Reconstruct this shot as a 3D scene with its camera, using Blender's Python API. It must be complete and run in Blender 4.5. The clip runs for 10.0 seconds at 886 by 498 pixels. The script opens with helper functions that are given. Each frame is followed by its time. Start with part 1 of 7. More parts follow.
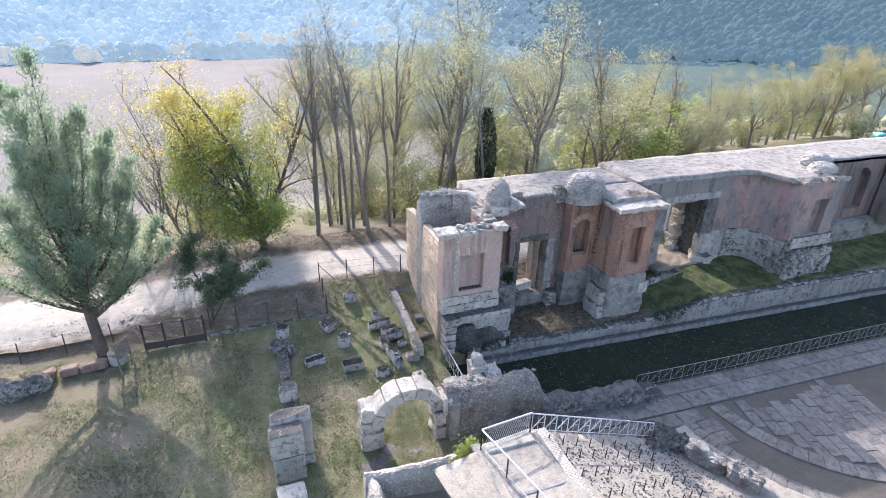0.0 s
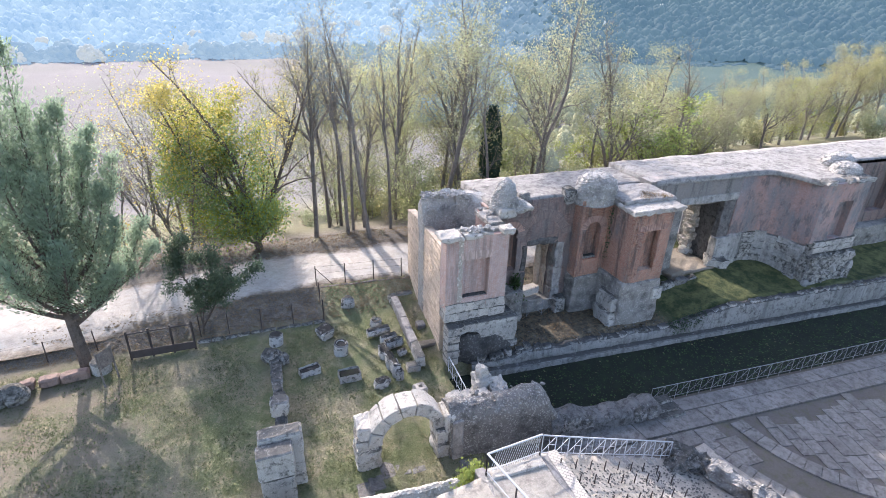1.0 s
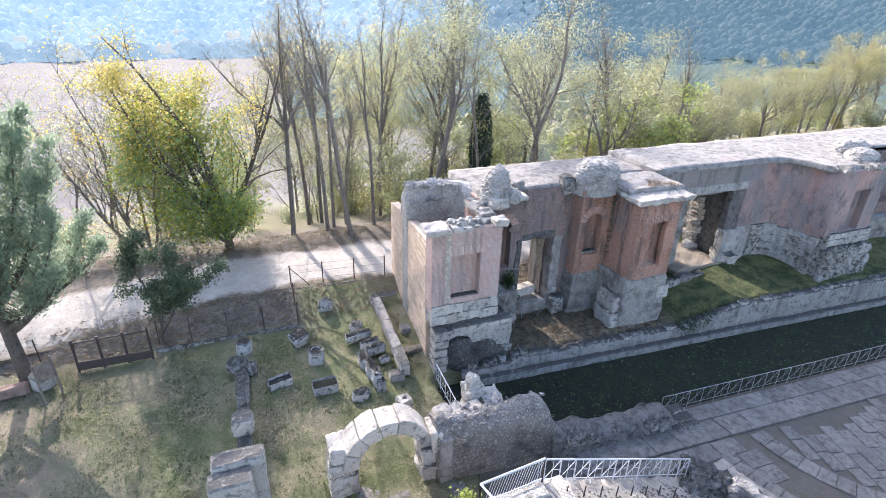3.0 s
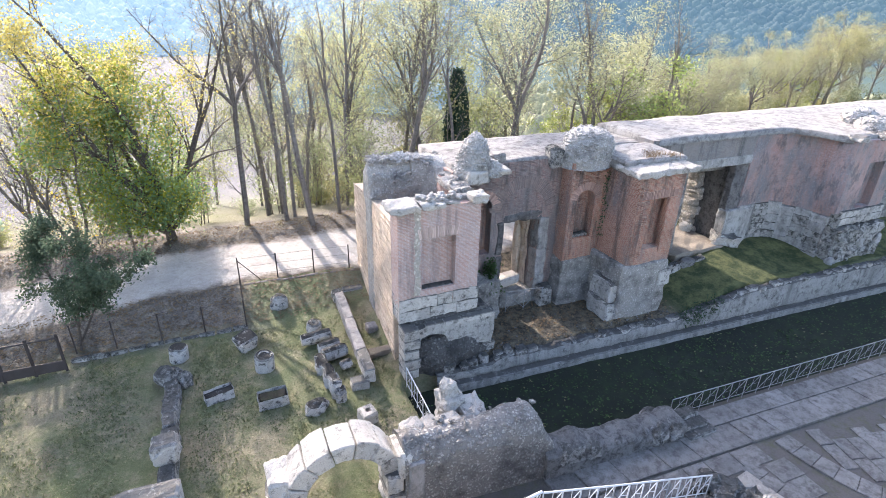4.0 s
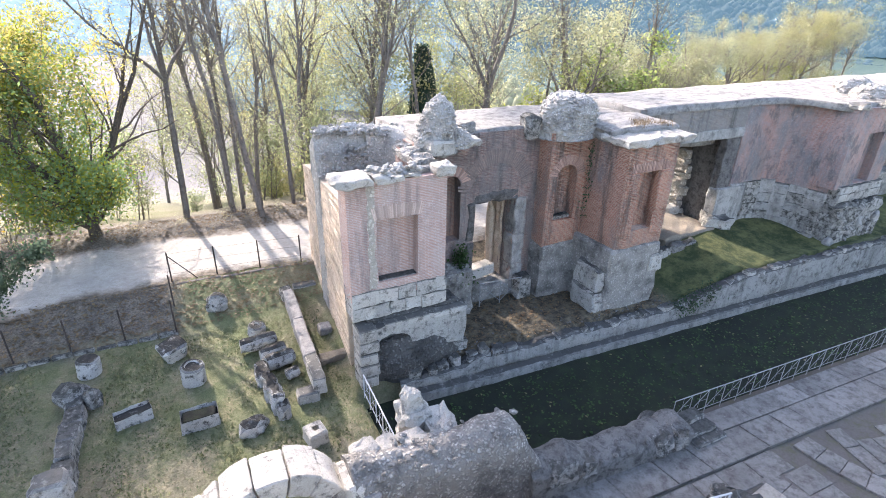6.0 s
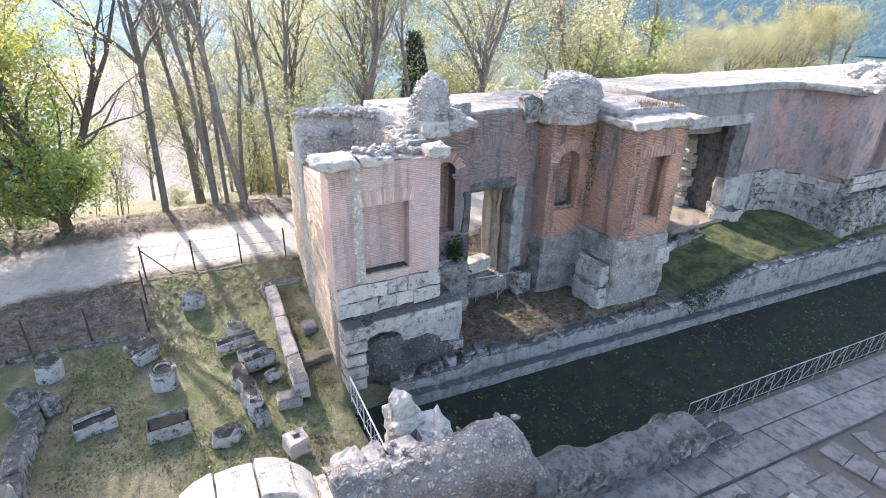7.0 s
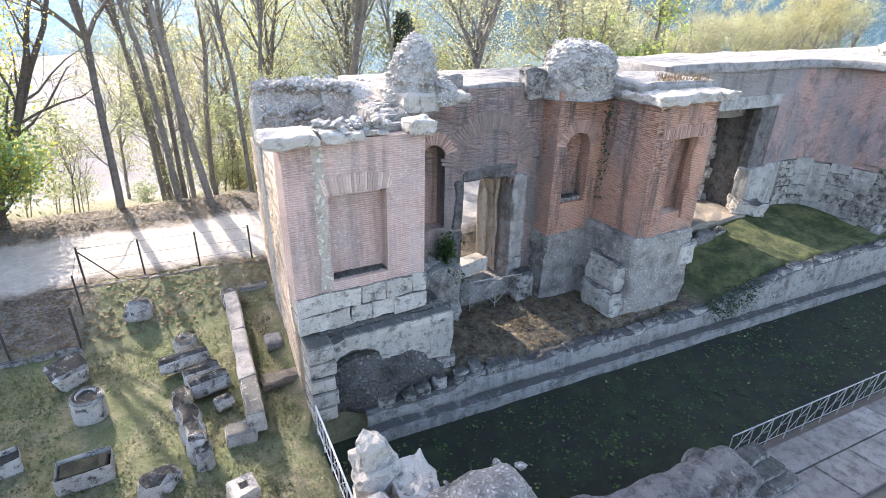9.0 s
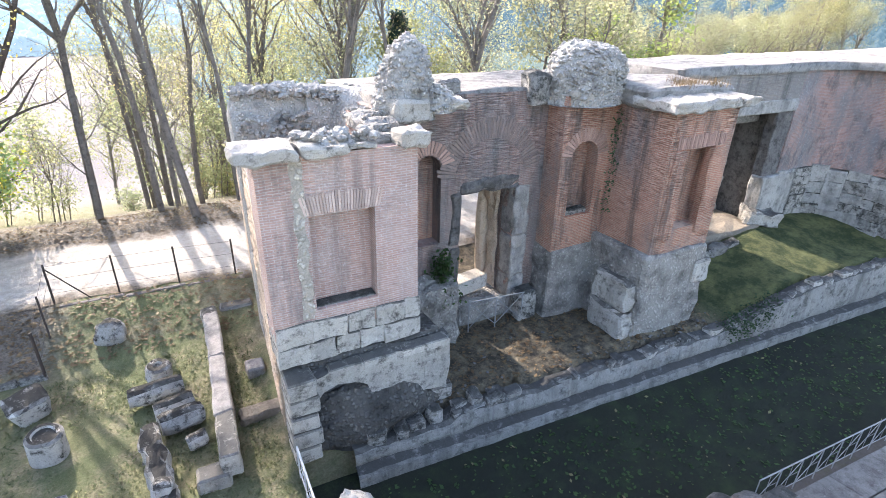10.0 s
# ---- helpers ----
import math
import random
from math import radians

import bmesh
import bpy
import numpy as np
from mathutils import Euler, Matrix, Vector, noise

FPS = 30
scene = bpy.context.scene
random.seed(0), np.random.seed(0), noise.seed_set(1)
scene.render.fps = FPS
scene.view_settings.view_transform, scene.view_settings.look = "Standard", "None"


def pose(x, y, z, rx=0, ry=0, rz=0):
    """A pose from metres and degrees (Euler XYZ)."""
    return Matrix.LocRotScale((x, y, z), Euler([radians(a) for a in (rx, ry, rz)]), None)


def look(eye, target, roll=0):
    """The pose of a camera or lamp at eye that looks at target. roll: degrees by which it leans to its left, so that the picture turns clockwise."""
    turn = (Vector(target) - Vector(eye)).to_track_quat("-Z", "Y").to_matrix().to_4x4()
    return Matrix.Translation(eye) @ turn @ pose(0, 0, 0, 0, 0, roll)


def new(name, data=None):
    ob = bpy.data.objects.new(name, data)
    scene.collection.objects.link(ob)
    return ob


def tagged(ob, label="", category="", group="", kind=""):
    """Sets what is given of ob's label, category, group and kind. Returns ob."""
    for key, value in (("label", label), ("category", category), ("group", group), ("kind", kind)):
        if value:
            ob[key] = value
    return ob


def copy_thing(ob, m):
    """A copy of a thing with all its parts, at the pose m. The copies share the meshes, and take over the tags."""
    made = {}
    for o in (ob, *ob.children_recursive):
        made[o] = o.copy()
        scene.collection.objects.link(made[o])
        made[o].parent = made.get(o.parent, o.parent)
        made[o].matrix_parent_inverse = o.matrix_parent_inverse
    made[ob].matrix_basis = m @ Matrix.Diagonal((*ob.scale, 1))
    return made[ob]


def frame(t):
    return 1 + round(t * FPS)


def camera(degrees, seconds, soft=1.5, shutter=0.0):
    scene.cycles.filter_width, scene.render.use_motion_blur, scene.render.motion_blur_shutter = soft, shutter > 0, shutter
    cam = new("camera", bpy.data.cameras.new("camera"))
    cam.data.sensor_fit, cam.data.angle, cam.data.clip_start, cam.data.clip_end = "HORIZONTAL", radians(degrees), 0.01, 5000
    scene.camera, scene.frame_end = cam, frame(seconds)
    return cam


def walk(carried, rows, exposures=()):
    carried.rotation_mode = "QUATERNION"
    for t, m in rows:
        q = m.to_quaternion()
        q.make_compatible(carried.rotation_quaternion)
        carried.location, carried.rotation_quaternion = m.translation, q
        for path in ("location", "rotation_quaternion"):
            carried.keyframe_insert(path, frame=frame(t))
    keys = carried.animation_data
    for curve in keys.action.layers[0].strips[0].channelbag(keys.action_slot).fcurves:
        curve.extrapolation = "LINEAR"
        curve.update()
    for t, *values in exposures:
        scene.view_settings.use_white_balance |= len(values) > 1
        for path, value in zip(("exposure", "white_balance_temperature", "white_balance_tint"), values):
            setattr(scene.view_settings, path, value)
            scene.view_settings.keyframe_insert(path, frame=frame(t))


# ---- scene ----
cam = camera(79.5, 10.0, soft=0.8)
PATH = [
    (0, (1.104, 1.622, 20.591), (1.747, 3.304, 19.721), 1.6),
    (0.5, (1.438, 2.461, 20.244), (2.075, 4.147, 19.376), 1.7),
    (1, (1.779, 3.277, 19.939), (2.41, 4.965, 19.071), 1.6),
    (1.5, (2.094, 4.046, 19.601), (2.72, 5.736, 18.733), 1.7),
    (2, (2.385, 4.687, 19.205), (3.007, 6.378, 18.338), 1.7),
    (2.2, (2.512, 4.925, 19.081), (3.133, 6.616, 18.211), 1.7),
    (3.3, (3.635, 6.863, 17.187), (4.33, 8.528, 16.325), 1.5),
    (3.5, (4.44, 8.226, 16.275), (5.155, 9.88, 15.408), 1.5),
    (4, (4.77, 8.767, 15.814), (5.5, 10.416, 14.95), 1.4),
    (4.3, (4.951, 9.12, 15.546), (5.692, 10.763, 14.678), 1.5),
    (4.5, (5.304, 9.599, 15.102), (6.069, 11.234, 14.24), 1.4),
    (5, (5.649, 10.129, 14.639), (6.435, 11.755, 13.78), 1.4),
    (5.5, (6.068, 10.723, 14.114), (6.875, 12.339, 13.256), 1.3),
    (5.7, (6.239, 10.94, 13.947), (7.05, 12.554, 13.087), 1.3),
    (7, (7.109, 12.425, 12.644), (7.943, 14.028, 11.787), 1.3),
    (7.5, (7.447, 13.019, 12.213), (8.288, 14.618, 11.354), 1.4),
    (8, (7.892, 13.675, 11.75), (8.738, 15.272, 10.894), 1.4),
    (8.5, (8.302, 14.295, 11.412), (9.151, 15.892, 10.557), 1.4),
    (9, (8.71, 14.94, 11.19), (9.56, 16.536, 10.336), 1.3),
    (9.5, (9.104, 15.597, 11.102), (9.958, 17.192, 10.25), 1.3),
    (10, (9.501, 16.261, 11.102), (10.356, 17.856, 10.25), 1.3),
]
walk(cam, [(t, look(eye, target, roll)) for t, eye, target, roll in PATH],
     exposures=[(0.0, 1.81, 6200, 19), (2.2, 1.93, 6200, 19), (4.5, 2.25, 6350, 19), (7.0, 2.37, 6500, 18), (10.0, 2.50, 6550, 17)])

# ---- light ----
SUN_DIR = Vector((0.145, -0.86, -0.50)).normalized()
world = bpy.data.worlds.new("world")
scene.world = world
world.use_nodes = True
wn = world.node_tree.nodes
sky = wn.new("ShaderNodeTexSky")
sky.sky_type = 'NISHITA'
sky.sun_disc = False
sky.sun_elevation = radians(31)
sky.sun_rotation = math.atan2(-SUN_DIR.x, -SUN_DIR.y)
sky.dust_density = 2.5
sky.air_density = 1.2
wn["Background"].inputs["Strength"].default_value = 0.15
world.node_tree.links.new(sky.outputs["Color"], wn["Background"].inputs["Color"])
sun_data = bpy.data.lights.new("sun", 'SUN')
sun_data.energy = 2.8
sun_data.angle = radians(0.55)
sun_data.color = (1.0, 0.93, 0.82)
sun = new("sun", sun_data)
sun.matrix_world = look((0, 60, 60), Vector((0, 60, 60)) + SUN_DIR)


# ---- materials ----
def nodes_of(name, rough=0.85, metal=0.0):
    m = bpy.data.materials.new(name)
    m.use_nodes = True
    nt = m.node_tree
    b = nt.nodes["Principled BSDF"]
    b.inputs["Roughness"].default_value = rough
    b.inputs["Metallic"].default_value = metal
    b.inputs["Specular IOR Level"].default_value = 0.25
    return m, nt, b


def noise_fac(nt, vec, scale, detail=4.0, lo=0.35, hi=0.65, rough=0.6):
    n = nt.nodes.new("ShaderNodeTexNoise")
    n.inputs["Scale"].default_value = scale
    n.inputs["Detail"].default_value = detail
    n.inputs["Roughness"].default_value = rough
    nt.links.new(vec, n.inputs["Vector"])
    r = nt.nodes.new("ShaderNodeMapRange")
    r.inputs["From Min"].default_value = lo
    r.inputs["From Max"].default_value = hi
    nt.links.new(n.outputs["Fac"], r.inputs["Value"])
    return r.outputs["Result"]


def blend(nt, fac, a, b, mode='MIX'):
    n = nt.nodes.new("ShaderNodeMix")
    n.data_type = 'RGBA'
    n.blend_type = mode
    for sock, val in ((n.inputs["Factor"], fac), (n.inputs["A"], a), (n.inputs["B"], b)):
        if isinstance(val, (int, float)):
            sock.default_value = val
        elif isinstance(val, tuple):
            sock.default_value = (*val, 1.0)
        else:
            nt.links.new(val, sock)
    return n.outputs["Result"]


def calc(nt, op, a, b=None):
    n = nt.nodes.new("ShaderNodeMath")
    n.operation = op
    for i, val in enumerate((a, b)):
        if val is None:
            continue
        if isinstance(val, (int, float)):
            n.inputs[i].default_value = val
        else:
            nt.links.new(val, n.inputs[i])
    return n.outputs[0]


def bumped(nt, b, height, strength, dist):
    n = nt.nodes.new("ShaderNodeBump")
    n.inputs["Strength"].default_value = strength
    n.inputs["Distance"].default_value = dist
    nt.links.new(height, n.inputs["Height"])
    nt.links.new(n.outputs["Normal"], b.inputs["Normal"])


def place(nt):
    return nt.nodes.new("ShaderNodeNewGeometry").outputs["Position"]


def stone_mat(name, light, mid, dark, rough=0.9, big=0.7, fine=9.0, dark_lo=0.52, dark_hi=0.68, bump=0.5, dist=0.05, streaks=0.0, vary=0.25, crust=0.0, pits=1.0):
    """Weathered stone: two tones, dark lichen stains, pitting."""
    m, nt, b = nodes_of(name, rough)
    p = place(nt)
    col = blend(nt, noise_fac(nt, p, big, 5), light, mid)
    col = blend(nt, noise_fac(nt, p, fine * 0.35, 6, dark_lo, dark_hi, 0.75), col, dark)
    col = blend(nt, calc(nt, 'MULTIPLY', noise_fac(nt, p, fine * 4, 3, 0.3, 0.75), 0.35), col, dark)
    # small dark pits and pale scars
    col = blend(nt, calc(nt, 'MULTIPLY', noise_fac(nt, p, fine * 1.5, 6, 0.56, 0.64, 0.8), 0.55 * pits), col, dark)
    col = blend(nt, calc(nt, 'MULTIPLY', noise_fac(nt, p, fine * 0.8, 6, 0.58, 0.66, 0.8), 0.45 * pits), col, tuple(min(0.75, c * 1.3) for c in light))
    if streaks:
        mp = nt.nodes.new("ShaderNodeMapping")
        mp.inputs["Scale"].default_value = (2.2, 2.2, 0.12)
        nt.links.new(p, mp.inputs["Vector"])
        col = blend(nt, calc(nt, 'MULTIPLY', noise_fac(nt, mp.outputs["Vector"], 1.0, 5, 0.48, 0.7), streaks), col, dark)
    if crust:
        # black lichen crust that settles on upward faces
        sn = nt.nodes.new("ShaderNodeSeparateXYZ")
        nt.links.new(nt.nodes.new("ShaderNodeNewGeometry").outputs["Normal"], sn.inputs[0])
        up = nt.nodes.new("ShaderNodeMapRange")
        up.inputs["From Min"].default_value = 0.35
        up.inputs["From Max"].default_value = 0.85
        nt.links.new(sn.outputs["Z"], up.inputs["Value"])
        col = blend(nt, calc(nt, 'MULTIPLY', calc(nt, 'MULTIPLY', up.outputs["Result"], crust), noise_fac(nt, p, 3.2, 7, 0.28, 0.46, 0.75)), col, tuple(c * 0.75 for c in dark))
    info = nt.nodes.new("ShaderNodeObjectInfo")
    hsv = nt.nodes.new("ShaderNodeHueSaturation")
    val = calc(nt, 'ADD', calc(nt, 'MULTIPLY', info.outputs["Random"], vary), 1.0 - vary / 2)
    nt.links.new(val, hsv.inputs["Value"])
    nt.links.new(col, hsv.inputs["Color"])
    nt.links.new(hsv.outputs["Color"], b.inputs["Base Color"])
    h = calc(nt, 'ADD', noise_fac(nt, p, fine, 6, 0.2, 0.8, 0.7), calc(nt, 'MULTIPLY', noise_fac(nt, p, fine * 5, 4, 0.2, 0.8), 0.4))
    bumped(nt, b, h, bump, dist)
    return m


def rubble_mat(name, stone, mortar, dark, scale=8.5, bump=0.9, dist=0.06, dark_lo=0.46):
    """Roman concrete: stones of different tones set in mortar."""
    m, nt, b = nodes_of(name, 0.95)
    p = place(nt)
    v = nt.nodes.new("ShaderNodeTexVoronoi")
    v.inputs["Scale"].default_value = scale
    v.inputs["Randomness"].default_value = 1.0
    warp = nt.nodes.new("ShaderNodeVectorMath")
    n = nt.nodes.new("ShaderNodeTexNoise")
    n.inputs["Scale"].default_value = 3.0
    nt.links.new(p, n.inputs["Vector"])
    warp.operation = 'MULTIPLY_ADD'
    warp.inputs[1].default_value = (0.25, 0.25, 0.25)
    nt.links.new(n.outputs["Color"], warp.inputs[0])
    nt.links.new(p, warp.inputs[2])
    nt.links.new(warp.outputs[0], v.inputs["Vector"])
    r = nt.nodes.new("ShaderNodeMapRange")
    r.inputs["From Min"].default_value = 0.28
    r.inputs["From Max"].default_value = 0.5
    r.inputs["To Min"].default_value = 1.0
    r.inputs["To Max"].default_value = 0.0
    nt.links.new(v.outputs["Distance"], r.inputs["Value"])
    sep = nt.nodes.new("ShaderNodeSeparateColor")
    nt.links.new(v.outputs["Color"], sep.inputs["Color"])
    tone = blend(nt, sep.outputs["Red"], stone, tuple(min(1.0, c * 1.6) for c in stone))
    col = blend(nt, r.outputs["Result"], mortar, tone)
    col = blend(nt, noise_fac(nt, p, 1.1, 6, dark_lo, dark_lo + 0.2, 0.7), col, dark)
    col = blend(nt, calc(nt, 'MULTIPLY', noise_fac(nt, p, 24, 3, 0.4, 0.7), 0.4), col, dark)
    nt.links.new(col, b.inputs["Base Color"])
    h = calc(nt, 'ADD', r.outputs["Result"], calc(nt, 'MULTIPLY', noise_fac(nt, p, 18, 5, 0.2, 0.8), 0.6))
    bumped(nt, b, h, bump, dist)
    return m


def brick_mat(name, c1, c2, mortar, grey, grey_lo=0.5, grey_amt=0.7, bump=0.6, lines_amt=0.55, run=0.22, depth=0.42):
    """Thin Roman bricks in courses of 5.5 cm, with grey weathering and pale bloom."""
    m, nt, b = nodes_of(name, 0.92)
    geo = nt.nodes.new("ShaderNodeNewGeometry")
    p = geo.outputs["Position"]
    sp, sn = nt.nodes.new("ShaderNodeSeparateXYZ"), nt.nodes.new("ShaderNodeSeparateXYZ")
    nt.links.new(p, sp.inputs[0])
    nt.links.new(geo.outputs["True Normal"], sn.inputs[0])
    side = calc(nt, 'GREATER_THAN', calc(nt, 'ABSOLUTE', sn.outputs["X"]), 0.6)
    u = calc(nt, 'ADD', calc(nt, 'MULTIPLY', sp.outputs["X"], calc(nt, 'SUBTRACT', 1.0, side)), calc(nt, 'MULTIPLY', sp.outputs["Y"], side))
    wob = noise_fac(nt, p, 0.9, 2, 0.0, 1.0)
    v = calc(nt, 'ADD', sp.outputs["Z"], calc(nt, 'MULTIPLY', wob, 0.10))
    cv = nt.nodes.new("ShaderNodeCombineXYZ")
    nt.links.new(u, cv.inputs["X"])
    nt.links.new(v, cv.inputs["Y"])
    bt = nt.nodes.new("ShaderNodeTexBrick")
    bt.inputs["Scale"].default_value = 1.0
    bt.inputs["Brick Width"].default_value = 0.27
    bt.inputs["Row Height"].default_value = 0.062
    bt.inputs["Mortar Size"].default_value = 0.013
    bt.inputs["Mortar Smooth"].default_value = 0.3
    bt.inputs["Color1"].default_value = (*c1, 1)
    bt.inputs["Color2"].default_value = (*c2, 1)
    bt.inputs["Mortar"].default_value = (*mortar, 1)
    nt.links.new(cv.outputs[0], bt.inputs["Vector"])
    # colour drifts over the wall between rosy and brown
    col = blend(nt, calc(nt, 'MULTIPLY', noise_fac(nt, p, 0.8, 4, 0.35, 0.65), 0.45), bt.outputs["Color"], tuple(0.5 * (x + y) * 1.12 for x, y in zip(c1, mortar)))
    # open bed joints, strong where the face is worn and lost where it is smooth
    flat = nt.nodes.new("ShaderNodeCombineXYZ")
    nt.links.new(calc(nt, 'MULTIPLY', u, 2.6), flat.inputs["X"])
    nt.links.new(calc(nt, 'MULTIPLY', v, 24.0), flat.inputs["Y"])
    bed = noise_fac(nt, flat.outputs[0], 1.0, 4, 0.50, 0.62, 0.6)
    bed2 = noise_fac(nt, flat.outputs[0], 1.6, 4, 0.55, 0.66, 0.6)
    worn = noise_fac(nt, p, 0.55, 5, 0.40, 0.62)
    col = blend(nt, calc(nt, 'MULTIPLY', bed2, calc(nt, 'MULTIPLY', worn, lines_amt * 1.3)), col, tuple(min(1.0, c * 1.35) for c in mortar))
    lined = calc(nt, 'MULTIPLY', bed, calc(nt, 'MULTIPLY', calc(nt, 'ADD', worn, 0.25), lines_amt))
    col = blend(nt, lined, col, tuple(c * 0.42 for c in c1))
    col = blend(nt, calc(nt, 'MULTIPLY', noise_fac(nt, p, 7, 5, 0.45, 0.7), 0.3), col, tuple(c * 0.6 for c in c1))
    # grey weathering in broad blotches, dark mould running down, pale lichen specks in it
    mp = nt.nodes.new("ShaderNodeMapping")
    mp.inputs["Scale"].default_value = (1.0, 1.0, 0.42)
    nt.links.new(p, mp.inputs["Vector"])
    blot = noise_fac(nt, mp.outputs["Vector"], 0.55, 8, grey_lo, grey_lo + 0.16, 0.72)
    col = blend(nt, calc(nt, 'MULTIPLY', blot, grey_amt), col, grey)
    mp2 = nt.nodes.new("ShaderNodeMapping")
    mp2.inputs["Scale"].default_value = (1.7, 1.7, run)
    mp2.inputs["Location"].default_value = (3.0, 5.0, 1.0)
    nt.links.new(p, mp2.inputs["Vector"])
    mould = noise_fac(nt, mp2.outputs["Vector"], 0.9, 8, 0.51, 0.63, 0.7)
    col = blend(nt, calc(nt, 'MULTIPLY', mould, min(1.0, grey_amt * 0.85)), col, tuple(c * depth for c in grey))
    speck = calc(nt, 'MULTIPLY', noise_fac(nt, p, 11, 5, 0.55, 0.66, 0.7), calc(nt, 'ADD', calc(nt, 'MULTIPLY', blot, 0.55), 0.08))
    col = blend(nt, speck, col, tuple(min(1.0, c * 1.9) for c in grey))
    nt.links.new(col, b.inputs["Base Color"])
    h = calc(nt, 'ADD', calc(nt, 'SUBTRACT', 1.0, bt.outputs["Fac"]), calc(nt, 'MULTIPLY', noise_fac(nt, p, 9, 5, 0.2, 0.8), 0.9))
    h = calc(nt, 'SUBTRACT', h, calc(nt, 'MULTIPLY', lined, 2.0))
    bumped(nt, b, h, bump, 0.035)
    return m


def leaf_mat(name, a, b_, c):
    m, nt, b = nodes_of(name, 0.6)
    geo = nt.nodes.new("ShaderNodeNewGeometry")
    ramp = nt.nodes.new("ShaderNodeValToRGB")
    ramp.color_ramp.elements[0].color = (*a, 1)
    ramp.color_ramp.elements[1].color = (*c, 1)
    e = ramp.color_ramp.elements.new(0.5)
    e.color = (*b_, 1)
    mixed = calc(nt, 'ADD', calc(nt, 'MULTIPLY', geo.outputs["Random Per Island"], 0.55), calc(nt, 'MULTIPLY', noise_fac(nt, geo.outputs["Position"], 0.35, 3, 0.3, 0.7), 0.45))
    nt.links.new(mixed, ramp.inputs["Fac"])
    info = nt.nodes.new("ShaderNodeObjectInfo")
    hsv = nt.nodes.new("ShaderNodeHueSaturation")
    nt.links.new(calc(nt, 'ADD', calc(nt, 'MULTIPLY', info.outputs["Random"], 0.045), 0.495), hsv.inputs["Hue"])
    nt.links.new(calc(nt, 'SUBTRACT', 1.15, calc(nt, 'MULTIPLY', info.outputs["Random"], 0.45)), hsv.inputs["Saturation"])
    nt.links.new(calc(nt, 'ADD', calc(nt, 'MULTIPLY', calc(nt, 'FRACT', calc(nt, 'MULTIPLY', info.outputs["Random"], 7.3)), 0.45), 0.70), hsv.inputs["Value"])
    nt.links.new(ramp.outputs["Color"], hsv.inputs["Color"])
    nt.links.new(hsv.outputs["Color"], b.inputs["Base Color"])
    tr = nt.nodes.new("ShaderNodeBsdfTranslucent")
    nt.links.new(hsv.outputs["Color"], tr.inputs["Color"])
    ms = nt.nodes.new("ShaderNodeMixShader")
    ms.inputs["Fac"].default_value = 0.6
    nt.links.new(b.outputs[0], ms.inputs[1])
    nt.links.new(tr.outputs[0], ms.inputs[2])
    nt.links.new(ms.outputs[0], nt.nodes["Material Output"].inputs["Surface"])
    return m


def ground_mat(name, a, b_, c, fine=14.0, bump=0.6, big=0.5):
    m, nt, b = nodes_of(name, 0.95)
    p = place(nt)
    col = blend(nt, noise_fac(nt, p, big, 6, 0.4, 0.62, 0.7), a, b_)
    col = blend(nt, noise_fac(nt, p, big * 4, 6, 0.48, 0.66, 0.75), col, c)
    col = blend(nt, calc(nt, 'MULTIPLY', noise_fac(nt, p, fine, 4, 0.35, 0.7), 0.45), col, tuple(x * 0.5 for x in a))
    nt.links.new(col, b.inputs["Base Color"])
    bumped(nt, b, noise_fac(nt, p, fine, 6, 0.2, 0.8, 0.8), bump, 0.06)
    return m


M_BRICK = brick_mat("brick_rose", (0.47, 0.295, 0.245), (0.40, 0.24, 0.205), (0.51, 0.45, 0.415), (0.38, 0.345, 0.335), 0.5, 0.6, 0.7, 0.34)
M_BRICK_RED = brick_mat("brick_red", (0.50, 0.22, 0.145), (0.38, 0.17, 0.12), (0.52, 0.40, 0.31), (0.23, 0.21, 0.20), 0.48, 0.85, 1.0, 0.6)
M_BRICK_STAIN = brick_mat("brick_stained", (0.47, 0.265, 0.22), (0.40, 0.235, 0.20), (0.43, 0.36, 0.34), (0.235, 0.23, 0.235), 0.42, 0.95, 0.8, 0.35, 0.9, 0.6)
M_BRICK_DARK = brick_mat("brick_weathered", (0.34, 0.205, 0.168), (0.265, 0.172, 0.148), (0.36, 0.30, 0.275), (0.21, 0.197, 0.192), 0.45, 0.85, 0.9, 0.65)
M_BRICK_GREY = brick_mat("brick_grey", (0.30, 0.26, 0.235), (0.25, 0.22, 0.20), (0.30, 0.28, 0.26), (0.22, 0.215, 0.21), 0.45, 0.8, 0.8)
M_TILE = stone_mat("voussoir_brick", (0.43, 0.28, 0.225), (0.34, 0.215, 0.175), (0.19, 0.14, 0.12), 0.9, 1.5, 14, 0.55, 0.75, 0.3, 0.02, vary=0.5)
M_TILE_PALE = stone_mat("voussoir_brick_pale", (0.52, 0.41, 0.36), (0.45, 0.35, 0.31), (0.28, 0.21, 0.18), 0.9, 1.5, 14, 0.55, 0.75, 0.3, 0.02, vary=0.5)
M_TILE_DARK = stone_mat("voussoir_brick_dark", (0.26, 0.19, 0.165), (0.215, 0.165, 0.148), (0.13, 0.115, 0.108), 0.9, 1.5, 14, 0.45, 0.66, 0.4, 0.02, vary=0.4)
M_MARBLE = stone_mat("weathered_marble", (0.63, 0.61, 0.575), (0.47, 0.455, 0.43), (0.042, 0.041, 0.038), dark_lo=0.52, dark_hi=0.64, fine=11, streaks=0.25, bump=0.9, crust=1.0)
